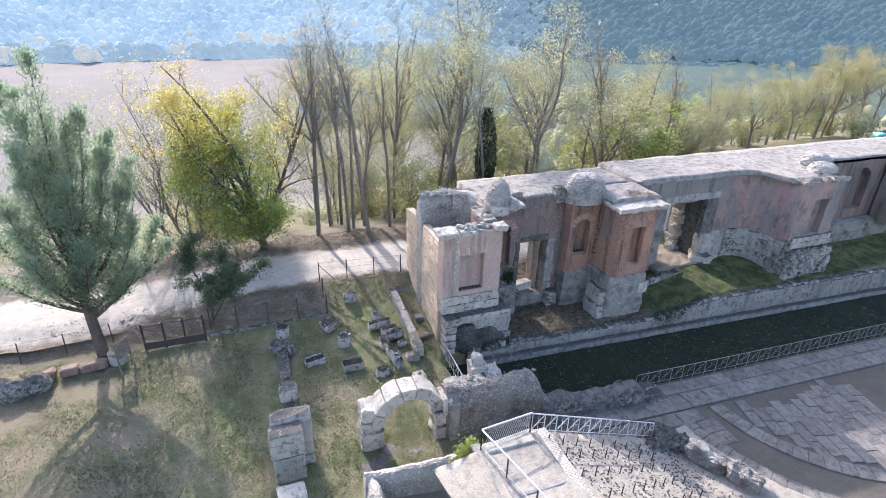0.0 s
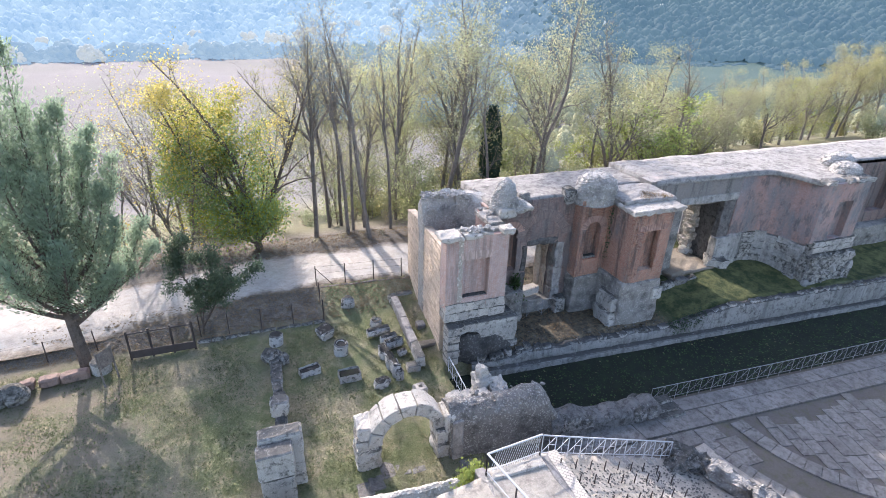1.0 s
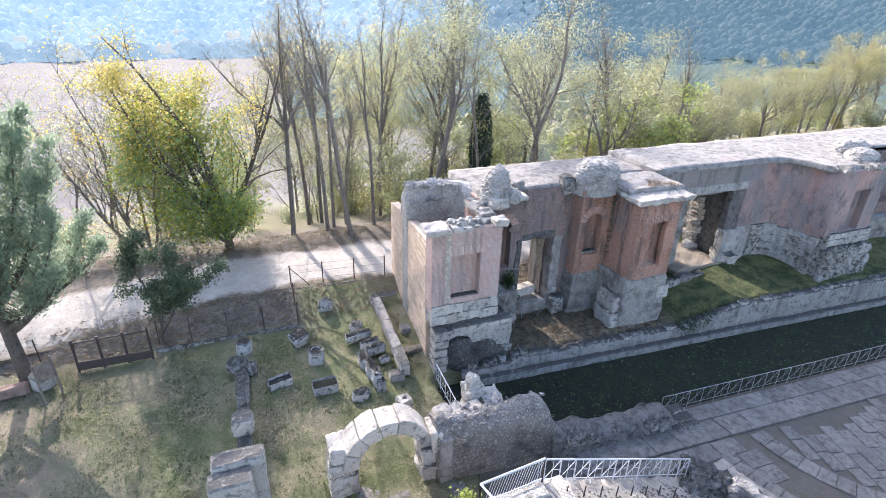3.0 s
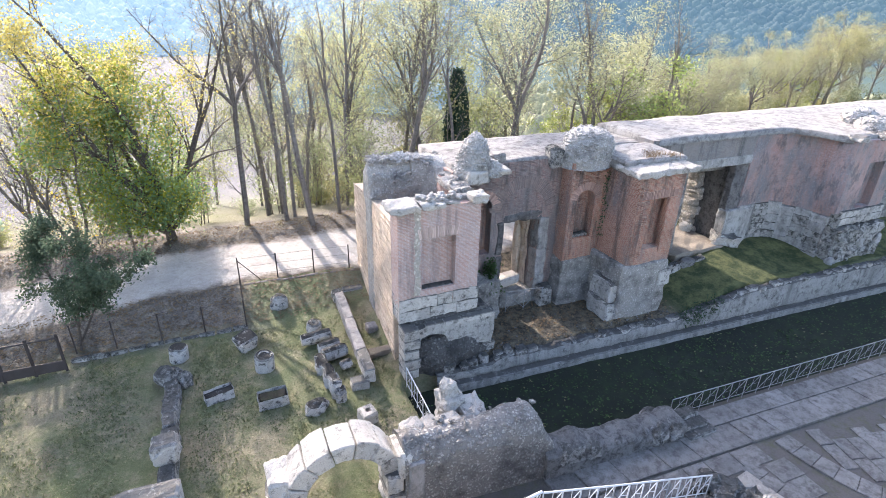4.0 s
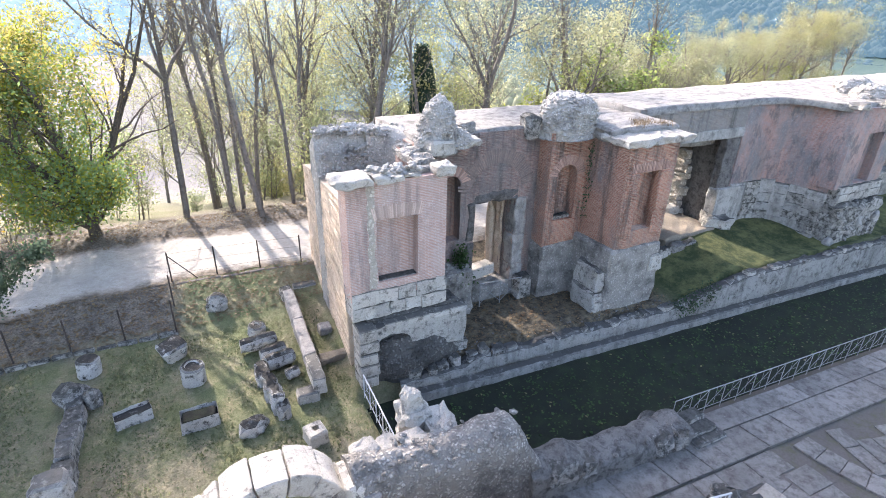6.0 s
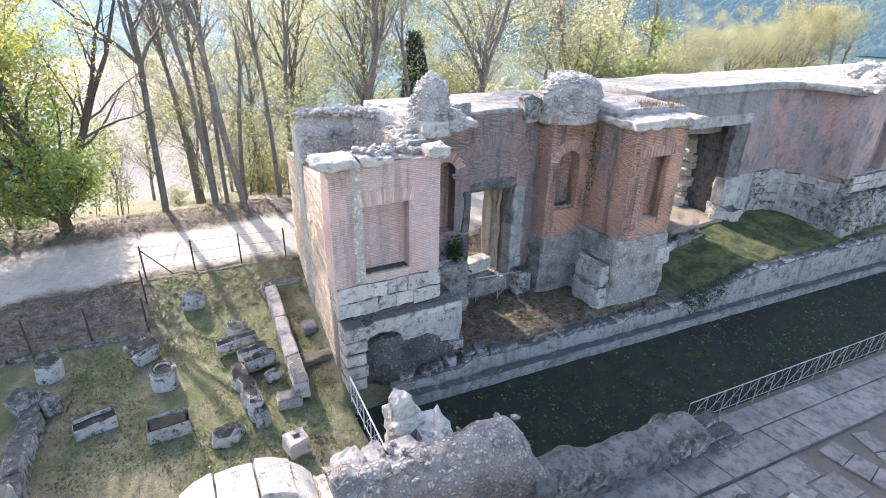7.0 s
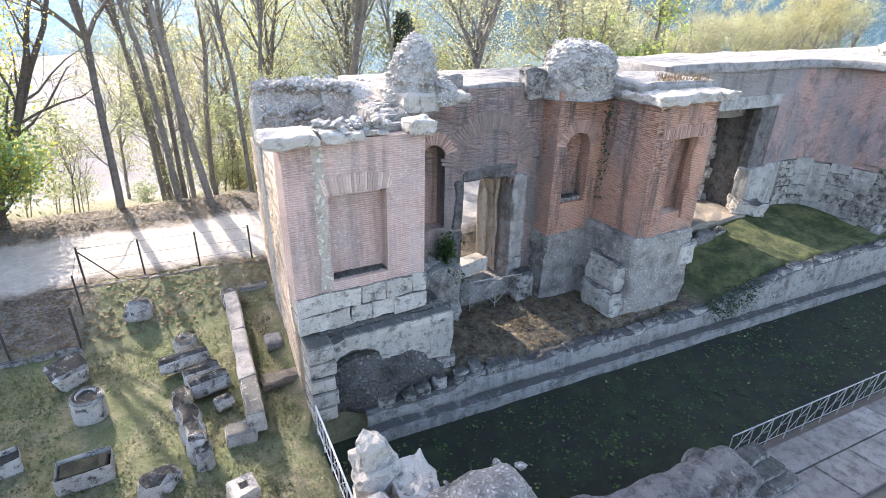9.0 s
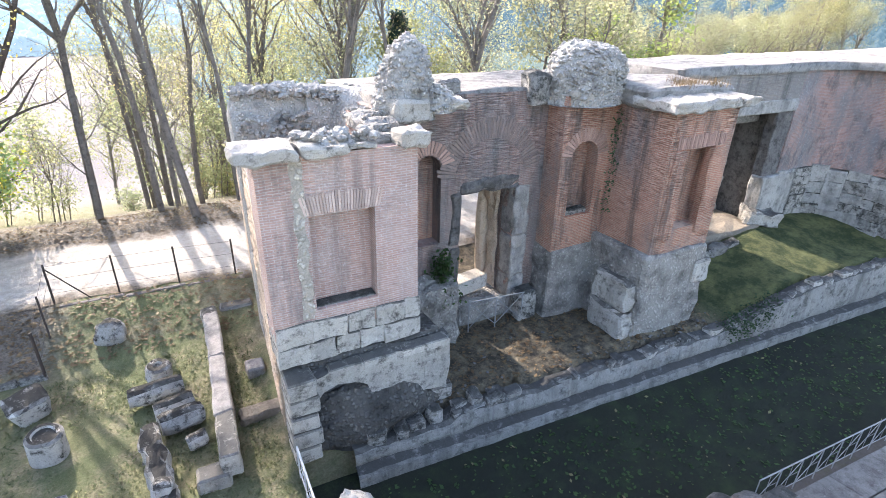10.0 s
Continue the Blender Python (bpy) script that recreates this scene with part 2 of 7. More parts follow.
M_POT_EARTH = ground_mat("trough_earth", (0.022, 0.021, 0.017), (0.014, 0.014, 0.012), (0.035, 0.042, 0.02), 12)
M_LIME = stone_mat("limestone", (0.53, 0.505, 0.46), (0.40, 0.38, 0.35), (0.09, 0.087, 0.08), dark_lo=0.51, dark_hi=0.66, streaks=0.3, bump=0.8, crust=0.9)
M_PALE = stone_mat("pale_limestone", (0.57, 0.53, 0.47), (0.45, 0.42, 0.375), (0.12, 0.112, 0.10), dark_lo=0.53, dark_hi=0.68, bump=0.9, crust=0.12)
M_STAGE = stone_mat("stage_wall_stone", (0.44, 0.425, 0.40), (0.33, 0.32, 0.305), (0.12, 0.118, 0.112), 0.9, 0.6, 8, 0.48, 0.70, 0.5, 0.05, streaks=0.6)
M_TRENCH = stone_mat("trench_wall_stone", (0.38, 0.37, 0.35), (0.28, 0.275, 0.262), (0.075, 0.074, 0.07), 0.9, 0.5, 8, 0.50, 0.68, 0.8, 0.05, streaks=0.65, crust=0.95)
M_LICHEN = stone_mat("lichen_stone", (0.45, 0.43, 0.40), (0.31, 0.30, 0.28), (0.055, 0.055, 0.05), dark_lo=0.44, dark_hi=0.60, fine=12, bump=0.8, crust=0.85)
M_PAVE = stone_mat("paving_stone", (0.235, 0.224, 0.208), (0.172, 0.163, 0.152), (0.085, 0.076, 0.067), 0.75, 0.5, 10, 0.44, 0.66, 0.8, 0.035, vary=0.28)
M_PAVE_EARTH = ground_mat("paving_earth", (0.125, 0.113, 0.10), (0.10, 0.092, 0.083), (0.10, 0.10, 0.062), 12, 0.6)
M_PLASTER = stone_mat("grey_plaster", (0.34, 0.32, 0.30), (0.27, 0.25, 0.235), (0.12, 0.115, 0.11), 0.95, 0.5, 7, 0.46, 0.68, 0.5, 0.04, streaks=0.6)
M_MOULD = stone_mat("mouldy_plaster", (0.20, 0.188, 0.18), (0.14, 0.132, 0.128), (0.05, 0.048, 0.046), 0.95, 0.8, 8, 0.45, 0.64, 0.6, 0.05, streaks=0.5)
M_PARAPET = stone_mat("parapet_stone", (0.29, 0.28, 0.265), (0.21, 0.202, 0.192), (0.065, 0.062, 0.058), 0.95, 0.7, 9, 0.46, 0.64, 0.8, 0.05, streaks=0.3, crust=0.35)
M_ROOF = stone_mat("roof_mortar", (0.37, 0.35, 0.325), (0.27, 0.255, 0.237), (0.12, 0.113, 0.105), 0.95, 0.45, 6, 0.45, 0.64, 0.8, 0.06)
M_RUBBLE = rubble_mat("rubble_concrete", (0.31, 0.295, 0.275), (0.30, 0.285, 0.262), (0.10, 0.095, 0.09))
# rubble copy darkened in colour for the shade of the plinth hollow
M_RUBBLE_SHADE = rubble_mat("rubble_shade", (0.15, 0.147, 0.14), (0.10, 0.097, 0.092), (0.05, 0.049, 0.047), 7.5, 1.0, 0.07, dark_lo=0.44)
M_RUBBLE_FACE = rubble_mat("rubble_face", (0.34, 0.32, 0.29), (0.24, 0.222, 0.20), (0.085, 0.08, 0.075), 9.0, 1.0, 0.05, dark_lo=0.47)
M_DEADLEAF = leaf_mat("dead_leaves", (0.13, 0.09, 0.06), (0.20, 0.14, 0.09), (0.30, 0.22, 0.13))
M_HEAP = rubble_mat("heap_concrete", (0.40, 0.385, 0.36), (0.39, 0.37, 0.34), (0.15, 0.142, 0.135), 9.0, dark_lo=0.5)
M_RUBBLE_PALE = rubble_mat("rubble_pale", (0.42, 0.39, 0.345), (0.38, 0.345, 0.30), (0.17, 0.155, 0.13), 7.0, 0.8, 0.05, dark_lo=0.54)
# eroded masonry; the grazing sunlight is put into its pale tan colour
M_WALL_SUNLIT = stone_mat("eroded_side_sunlit", (0.68, 0.56, 0.44), (0.58, 0.46, 0.35), (0.30, 0.23, 0.17), 0.95, 0.8, 8, 0.5, 0.7, 0.8, 0.06)
M_METAL = stone_mat("galvanised_steel", (0.50, 0.51, 0.52), (0.42, 0.43, 0.44), (0.30, 0.30, 0.30), 0.5, 2, 30, 0.6, 0.8, 0.05, 0.002, vary=0.05, pits=0.0)
M_STEEL = stone_mat("grey_steel", (0.27, 0.275, 0.28), (0.22, 0.225, 0.23), (0.14, 0.13, 0.12), 0.55, 2, 30, 0.6, 0.8, 0.05, 0.002, vary=0.1, pits=0.0)
M_DARKMETAL = stone_mat("dark_iron", (0.055, 0.05, 0.05), (0.04, 0.036, 0.034), (0.09, 0.045, 0.025), 0.7, 2, 30, 0.6, 0.8, 0.1, 0.003, pits=0.0)
M_BARK = stone_mat("bark", (0.24, 0.21, 0.185), (0.17, 0.148, 0.13), (0.075, 0.064, 0.055), 0.95, 1.2, 14, 0.5, 0.7, 0.8, 0.03)
M_BANK = ground_mat("gravel_bank", (0.44, 0.40, 0.345), (0.36, 0.33, 0.285), (0.25, 0.228, 0.195), 16, 0.9, 0.8)
M_REDSTONE = stone_mat("reddish_stone", (0.27, 0.185, 0.15), (0.20, 0.14, 0.115), (0.10, 0.08, 0.07))
M_SOIL = ground_mat("earth", (0.24, 0.205, 0.165), (0.17, 0.15, 0.12), (0.30, 0.255, 0.20), 14)
# near-black ground with dark green patches
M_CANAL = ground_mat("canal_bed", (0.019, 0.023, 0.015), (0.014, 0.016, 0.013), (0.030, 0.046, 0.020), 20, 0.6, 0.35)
M_LEAF_OLIVE = leaf_mat("leaves_olive", (0.255, 0.25, 0.125), (0.35, 0.33, 0.16), (0.47, 0.415, 0.215))
M_LEAF_KHAKI = leaf_mat("leaves_khaki", (0.22, 0.215, 0.125), (0.30, 0.285, 0.16), (0.39, 0.36, 0.215))
M_LEAF_LIME = leaf_mat("leaves_lime", (0.215, 0.235, 0.105), (0.295, 0.305, 0.145), (0.40, 0.38, 0.20))
M_LEAF_DEEP = leaf_mat("leaves_deep_green", (0.14, 0.215, 0.06), (0.22, 0.30, 0.08), (0.34, 0.40, 0.11))
M_LEAF_YELLOW = leaf_mat("leaves_yellow", (0.36, 0.30, 0.10), (0.54, 0.405, 0.105), (0.74, 0.52, 0.12))
M_LEAF_GREEN = leaf_mat("leaves_green", (0.20, 0.27, 0.07), (0.32, 0.36, 0.09), (0.50, 0.48, 0.11))
M_LEAF_BROWN = leaf_mat("leaves_brown", (0.34, 0.28, 0.18), (0.44, 0.38, 0.20), (0.55, 0.50, 0.24))
M_CONIFER = leaf_mat("conifer_needles", (0.165, 0.225, 0.145), (0.245, 0.315, 0.205), (0.35, 0.425, 0.28))
M_SHRUB = leaf_mat("shrub_leaves", (0.075, 0.115, 0.07), (0.12, 0.165, 0.10), (0.20, 0.245, 0.15))
M_BARK_DARK = stone_mat("dark_bark", (0.16, 0.13, 0.11), (0.11, 0.09, 0.075), (0.04, 0.034, 0.03), 0.95, 1.2, 14, 0.5, 0.7, 0.9, 0.04)
M_CYPRESS = leaf_mat("cypress_needles", (0.03, 0.066, 0.04), (0.046, 0.092, 0.054), (0.075, 0.13, 0.07))
M_IVY = leaf_mat("ivy_leaves", (0.03, 0.055, 0.025), (0.07, 0.12, 0.045), (0.12, 0.19, 0.06))
M_GRASSBLADE = leaf_mat("grass_blades", (0.075, 0.09, 0.035), (0.16, 0.165, 0.075), (0.29, 0.26, 0.15))


# ---- builders ----
def part(name, bm, material, parent=None, label="", smooth=False):
    me = bpy.data.meshes.new(name)
    bm.to_mesh(me)
    bm.free()
    me.materials.append(material)
    if smooth:
        for poly in me.polygons:
            poly.use_smooth = True
    ob = new(name, me)
    if parent is not None:
        ob.parent = parent
        ob.matrix_parent_inverse = parent.matrix_world.inverted()
    if label:
        ob["label"] = label
    return ob


def thing(name, label, category, x=0.0, y=0.0, z=0.0, group="", kind=""):
    e = new(name)
    e.location = (x, y, z)
    e.matrix_world = Matrix.Translation((x, y, z))
    return tagged(e, label, category, group, kind)


def solo(name, bm, material, label, category, group="", kind="", smooth=False):
    return tagged(part(name, bm, material, None, "", smooth), label, category, group, kind)


def add_box(bm, x0, x1, y0, y1, z0, z1):
    v = [bm.verts.new(c) for c in ((x0, y0, z0), (x1, y0, z0), (x1, y1, z0), (x0, y1, z0), (x0, y0, z1), (x1, y0, z1), (x1, y1, z1), (x0, y1, z1))]
    for f in ((3, 2, 1, 0), (4, 5, 6, 7), (0, 1, 5, 4), (1, 2, 6, 5), (2, 3, 7, 6), (3, 0, 4, 7)):
        bm.faces.new([v[i] for i in f])
    return v


def rough(bm, amp, scale=1.5, seed=0.0):
    for v in bm.verts:
        v.co += noise.noise_vector(v.co * scale + Vector((seed, seed * 1.7, seed * 0.6))) * amp


def block_bm(x0, x1, y0, y1, z0, z1, chamfer=0.03, amp=0.02, cuts=0, seed=0.0):
    """A worn stone block with chamfered edges."""
    bm = bmesh.new()
    add_box(bm, x0, x1, y0, y1, z0, z1)
    if cuts:
        bmesh.ops.subdivide_edges(bm, edges=bm.edges[:], cuts=cuts, use_grid_fill=True)
    bmesh.ops.bevel(bm, geom=[e for e in bm.edges if cuts == 0 or e.calc_face_angle(0) > 0.7], offset=chamfer, segments=1, affect='EDGES')
    rough(bm, amp, 2.3, seed)
    if cuts > 2:
        rough(bm, amp * 0.5, 7.0, seed + 4)
    return bm


def tube(bm, pts, radii, sides=6):
    """A tapered tube along points."""
    rings = []
    for i, p in enumerate(pts):
        d = (pts[min(i + 1, len(pts) - 1)] - pts[max(i - 1, 0)]).normalized()
        a = d.orthogonal().normalized()
        b = d.cross(a)
        rings.append([bm.verts.new(p + (a * math.cos(t) + b * math.sin(t)) * radii[i]) for t in (2 * math.pi * k / sides for k in range(sides))])
    for r0, r1 in zip(rings, rings[1:]):
        for k in range(sides):
            bm.faces.new((r0[k], r0[(k + 1) % sides], r1[(k + 1) % sides], r1[k]))
    if sides > 2:
        bm.faces.new(rings[-1])
        bm.faces.new(rings[0][::-1])


def bar(bm, a, b, r, sides=5):
    tube(bm, [Vector(a), Vector(b)], [r, r], sides)


def arch_loop(u0, u1, z0, z1, n=10):
    """A round-headed opening: z1 is the crown."""
    r = (u1 - u0) / 2
    c = (u0 + u1) / 2
    pts = [(u0, z0), (u1, z0)]
    for k in range(n + 1):
        t = math.pi * k / n
        pts.append((c + r * math.cos(t), z1 - r + r * math.sin(t)))
    return pts


def rect_loop(u0, u1, z0, z1):
    return [(u0, z0), (u1, z0), (u1, z1), (u0, z1)]


def wall_bm(outline, holes, depth, origin, along, inward):
    """A wall of that depth in the plane (along, z); holes are (loop, niche depth, or None for an opening)."""
    bm = bmesh.new()
    o, a, w = Vector(origin), Vector(along).normalized(), Vector(inward).normalized()

    def at(p, d):
        return o + a * p[0] + Vector((0, 0, p[1])) + w * d

    def ring(loop, d):
        vs = [bm.verts.new(at(p, d)) for p in loop]
        return vs, [bm.edges.new((vs[i], vs[(i + 1) % len(vs)])) for i in range(len(vs))]

    def join(r0, r1):
        for i in range(len(r0)):
            j = (i + 1) % len(r0)
            bm.faces.new((r0[i], r0[j], r1[j], r1[i]))

    front, fe = ring(outline, 0)
    back, be = ring(outline, depth)
    for loop, d in holes:
        h0, he0 = ring(loop, 0)
        fe += he0
        h1, he1 = ring(loop, depth if d is None else d)
        if d is None:
            be += he1
        else:
            bm.faces.new(h1)
        join(h0, h1)
    bmesh.ops.triangle_fill(bm, use_beauty=True, use_dissolve=False, edges=fe)
    bmesh.ops.triangle_fill(bm, use_beauty=True, use_dissolve=False, edges=be)
    join(front, back)
    bmesh.ops.recalc_face_normals(bm, faces=bm.faces[:])
    return bm


def rock_bm(rx, ry, rz, seed, sub=2, amp=0.25, flat=True):
    bm = bmesh.new()
    bmesh.ops.create_icosphere(bm, subdivisions=sub, radius=1.0)
    for v in bm.verts:
        n = noise.noise(v.co * 1.4 + Vector((seed * 3.1, seed, 0))) * amp + noise.noise(v.co * 4 + Vector((seed, 0, seed))) * amp * 0.35
        v.co *= 1 + n
        v.co = Vector((v.co.x * rx, v.co.y * ry, max(v.co.z, -0.55) * rz if flat else v.co.z * rz))
    return bm


def merged(parts):
    """Several bmeshes in one."""
    out = bmesh.new()
    for b, m in parts:
        vs = {}
        for v in b.verts:
            vs[v] = out.verts.new(m @ v.co)
        for f in b.faces:
            out.faces.new([vs[v] for v in f.verts])
        b.free()
    return out


G = (1 + 5 ** 0.5) / 2
ICO = [Vector(c).normalized() for c in ((-1, G, 0), (1, G, 0), (-1, -G, 0), (1, -G, 0), (0, -1, G), (0, 1, G), (0, -1, -G), (0, 1, -G), (G, 0, -1), (G, 0, 1), (-G, 0, -1), (-G, 0, 1))]
ICO_F = ((0, 11, 5), (0, 5, 1), (0, 1, 7), (0, 7, 10), (0, 10, 11), (1, 5, 9), (5, 11, 4), (11, 10, 2), (10, 7, 6), (7, 1, 8), (3, 9, 4), (3, 4, 2), (3, 2, 6), (3, 6, 8), (3, 8, 9), (4, 9, 5), (2, 4, 11), (6, 2, 10), (8, 6, 7), (9, 8, 1))


def scatter_stones(bm, surface, n, r0, r1, rnd, squash=0.75):
    """Small worn stones at points that surface() gives."""
    for _ in range(n):
        p = surface()
        r = rnd.uniform(r0, r1)
        m = Euler((rnd.uniform(-0.5, 0.5), rnd.uniform(-0.5, 0.5), rnd.uniform(0, 6.3))).to_matrix()
        sx = rnd.uniform(0.8, 1.5)
        vs = [bm.verts.new(p + m @ Vector((c.x * r * sx, c.y * r, c.z * r * squash)) * rnd.uniform(0.82, 1.12)) for c in ICO]
        for t in ICO_F:
            bm.faces.new([vs[i] for i in t])


def smooth_step(a, b, x):
    t = min(1.0, max(0.0, (x - a) / (b - a)))
    return t * t * (3 - 2 * t)


def loaf(x0, x1, yf, yb, zb, top, seed, nx=44, ny=14):
    """A broken wall core with a rounded top; yf, yb, top are functions of x."""
    bm = bmesh.new()
    rows = []
    for i in range(nx + 1):
        x = x0 + (x1 - x0) * i / nx
        f, b, h = yf(x), yb(x), top(x)
        prof = [(f - 0.06, zb), (f, zb + (h - zb) * 0.35), (f, zb + (h - zb) * 0.72)]
        prof += [(f + (b - f) * (0.5 - 0.5 * math.cos(math.pi * k / ny)), zb + (h - zb) * (0.72 + 0.28 * math.sin(math.pi * k / ny))) for k in range(1, ny)]
        prof += [(b, zb + (h - zb) * 0.72), (b, zb)]
        row = []
        for k, (y, z) in enumerate(prof):
            v = Vector((x, y, z))
            d = noise.noise_vector(v * 2.2 + Vector((seed, 0, 0))) * 0.07 + noise.noise_vector(v * 6 + Vector((seed, 0, 0))) * 0.03
            row.append(bm.verts.new(v + (d if k > 1 else d * 0.3)))
        rows.append(row)
    for a, b in zip(rows, rows[1:]):
        for k in range(len(a) - 1):
            bm.faces.new((a[k], b[k], b[k + 1], a[k + 1]))
    bm.faces.new(rows[0])
    bm.faces.new(rows[-1][::-1])
    bmesh.ops.recalc_face_normals(bm, faces=bm.faces[:])
    return bm


# ---- ground ----
def canal_back(x):
    return 26.35 - 0.05 * (x - 17)


def canal_front(x):
    return 20.85 - 0.05 * (x - 21)


def terrace_top(x):
    """Top of the stage's retaining wall, stepping up towards the gateway."""
    return 0.33 + 0.86 * smooth_step(26.0, 32.0, x) - 0.2 * smooth_step(15.8, 15.0, x)


HILL = 380.0  # distance at which the far hills rise


def ground_z(x, y):
    """Height of the land."""
    wob = 0.10 * noise.noise(Vector((x * 0.35, y * 0.35, 0))) + 0.05 * noise.noise(Vector((x * 1.1, y * 1.1, 3)))
    base = 0.0 - 0.45 * smooth_step(26, 20, y) * smooth_step(-6, 3, x)
    z = base + 0.85 * smooth_step(33.0, 37.2, y) + 0.35 * smooth_step(41.8, 43.5, y) * (1 + 1.5 * wob)
    brink = 44.5 + 15.0 * smooth_step(44, 66, x)
    if y > brink:
        fall = (y - brink) * 0.30
        z = max(z - fall, -22 + 0.03 * (y - 44.5) * (1 if y < 120 else 0) + (2.2 if y >= 120 else 0)) if y < 120 else -19.8
        z = z + 1.2 * noise.noise(Vector((x * 0.06, y * 0.06, 1))) * smooth_step(brink + 1.5, brink + 15, y)
    d = math.hypot(x * 0.75, y)
    if d > HILL and y > 60:
        ridge = 0.80 + 0.35 * noise.noise(Vector((x * 0.0012, 4, 0)))
        z = -19.8 + (d - HILL) * 0.42 * ridge + 18 * noise.noise(Vector((x * 0.0045, y * 0.0045, 7))) * smooth_step(HILL, HILL + 190, d)
    if x > 10.8 and y < 36:
        t = smooth_step(10.8, 11.3, x)
        if y < canal_back(x) + 0.42:
            z = z * (1 - t) + t * -1.25
        else:
            rise = 0.33 + 0.80 * smooth_step(26, 32, x) + 0.45 * smooth_step(26.5, 30, x) * smooth_step(26.5, 30, y)
            z = z * (1 - t) + t * (rise + wob * 0.8) * (1 - smooth_step(34.5, 36, y)) + t * z * smooth_step(34.5, 36, y)
    return z + (wob if y < 44.5 and not (37 < y < 42) else 0)


def axis(stops):
    out = []
    for a, b, step in stops:
        n = max(1, round((b - a) / step))
        out += [a + (b - a) * k / n for k in range(n)]
    return out + [stops[-1][1]]


xs = axis([(-900, -200, 50), (-200, -40, 8), (-40, -16, 1.5), (-16, 46, 0.35), (46, 75, 1.2), (75, 300, 9), (300, 1100, 50)])
ys = axis([(-120, -10, 11), (-10, 12, 1.2), (12, 52, 0.35), (52, 80, 1.2), (80, 350, 10), (350, 420, 7), (420, 1100, 25)])
verts = [(x, y, ground_z(x, y)) for y in ys for x in xs]
nx = len(xs)
faces = [(j * nx + i, j * nx + i + 1, (j + 1) * nx + i + 1, (j + 1) * nx + i) for j in range(len(ys) - 1) for i in range(nx - 1)]
me = bpy.data.meshes.new("ground")
me.from_pydata(verts, [], faces)
for poly in me.polygons:
    poly.use_smooth = True


def land_mat():
    """Mown grass with bare and dry patches, leaf litter along the road, pale stubble in the valley, woods on the hills."""
    m, nt, b = nodes_of("land", 0.95)
    p = place(nt)
    sp = nt.nodes.new("ShaderNodeSeparateXYZ")
    nt.links.new(p, sp.inputs[0])
    wobble = calc(nt, 'MULTIPLY', calc(nt, 'SUBTRACT', noise_fac(nt, p, 0.6, 5, 0.0, 1.0), 0.5), 3.0)
    yy = calc(nt, 'ADD', sp.outputs["Y"], wobble)

    def band(lo, hi, src=yy):
        r = nt.nodes.new("ShaderNodeMapRange")
        r.inputs["From Min"].default_value = lo
        r.inputs["From Max"].default_value = hi
        nt.links.new(src, r.inputs["Value"])
        return r.outputs["Result"]

    grass = blend(nt, noise_fac(nt, p, 0.45, 6, 0.38, 0.62, 0.7), (0.135, 0.16, 0.075), (0.22, 0.218, 0.12))
    grass = blend(nt, noise_fac(nt, p, 0.9, 7, 0.51, 0.68, 0.78), grass, (0.33, 0.285, 0.195))
    grass = blend(nt, calc(nt, 'MULTIPLY', noise_fac(nt, p, 0.22, 6, 0.47, 0.60, 0.7), 0.75), grass, (0.29, 0.245, 0.175))
    grass = blend(nt, calc(nt, 'MULTIPLY', noise_fac(nt, p, 2.2, 5, 0.52, 0.68, 0.7), 0.5), grass, (0.085, 0.105, 0.045))
    grass = blend(nt, calc(nt, 'MULTIPLY', noise_fac(nt, p, 16, 4, 0.35, 0.7), 0.5), grass, (0.06, 0.065, 0.03))
    grass = blend(nt, calc(nt, 'MULTIPLY', noise_fac(nt, p, 34, 5, 0.5, 0.66, 0.8), 0.4), grass, (0.30, 0.285, 0.175))
    litter = blend(nt, noise_fac(nt, p, 1.4, 7, 0.4, 0.62, 0.75), (0.165, 0.148, 0.125), (0.25, 0.222, 0.182))
    litter = blend(nt, calc(nt, 'MULTIPLY', noise_fac(nt, p, 13, 5, 0.42, 0.62, 0.7), 0.8), litter, (0.07, 0.056, 0.044))
    # bare dry earth towards the boulders
    dry = calc(nt, 'MULTIPLY', band(-2.0, -7.0, sp.outputs["X"]), noise_fac(nt, p, 0.5, 6, 0.36, 0.56, 0.7))
    grass = blend(nt, calc(nt, 'MULTIPLY', dry, 0.75), grass, (0.235, 0.19, 0.145))
    # leaf mould in the stage court
    court = calc(nt, 'MULTIPLY', band(14.6, 15.0, sp.outputs["X"]), calc(nt, 'MULTIPLY', band(27.4, 26.4, sp.outputs["X"]), band(25.5, 25.9, sp.outputs["Y"])))
    mould = blend(nt, noise_fac(nt, p, 2.4, 8, 0.42, 0.70, 0.8), (0.06, 0.052, 0.04), (0.30, 0.245, 0.16))
    grass = blend(nt, court, grass, mould)
    # green lawn before the gateway, its colour darkened for the building's shade
    lawn = calc(nt, 'MULTIPLY', band(26.2, 27.6, sp.outputs["X"]), band(25.5, 25.9, sp.outputs["Y"]))
    shaded_turf = blend(nt, noise_fac(nt, p, 1.1, 7, 0.42, 0.62, 0.75), (0.04, 0.055, 0.022), (0.14, 0.145, 0.06))
    grass = blend(nt, lawn, grass, shaded_turf)
    strip = calc(nt, 'MULTIPLY', band(33.4, 34.6), calc(nt, 'ADD', band(5.6, 4.6, sp.outputs["X"]), band(37.6, 38.4)))
    near = blend(nt, calc(nt, 'MINIMUM', strip, 1.0), grass, litter)
    slope = blend(nt, noise_fac(nt, p, 0.12, 5, 0.4, 0.6), (0.17, 0.155, 0.10), (0.14, 0.14, 0.07))
    col = blend(nt, band(47, 53), near, slope)
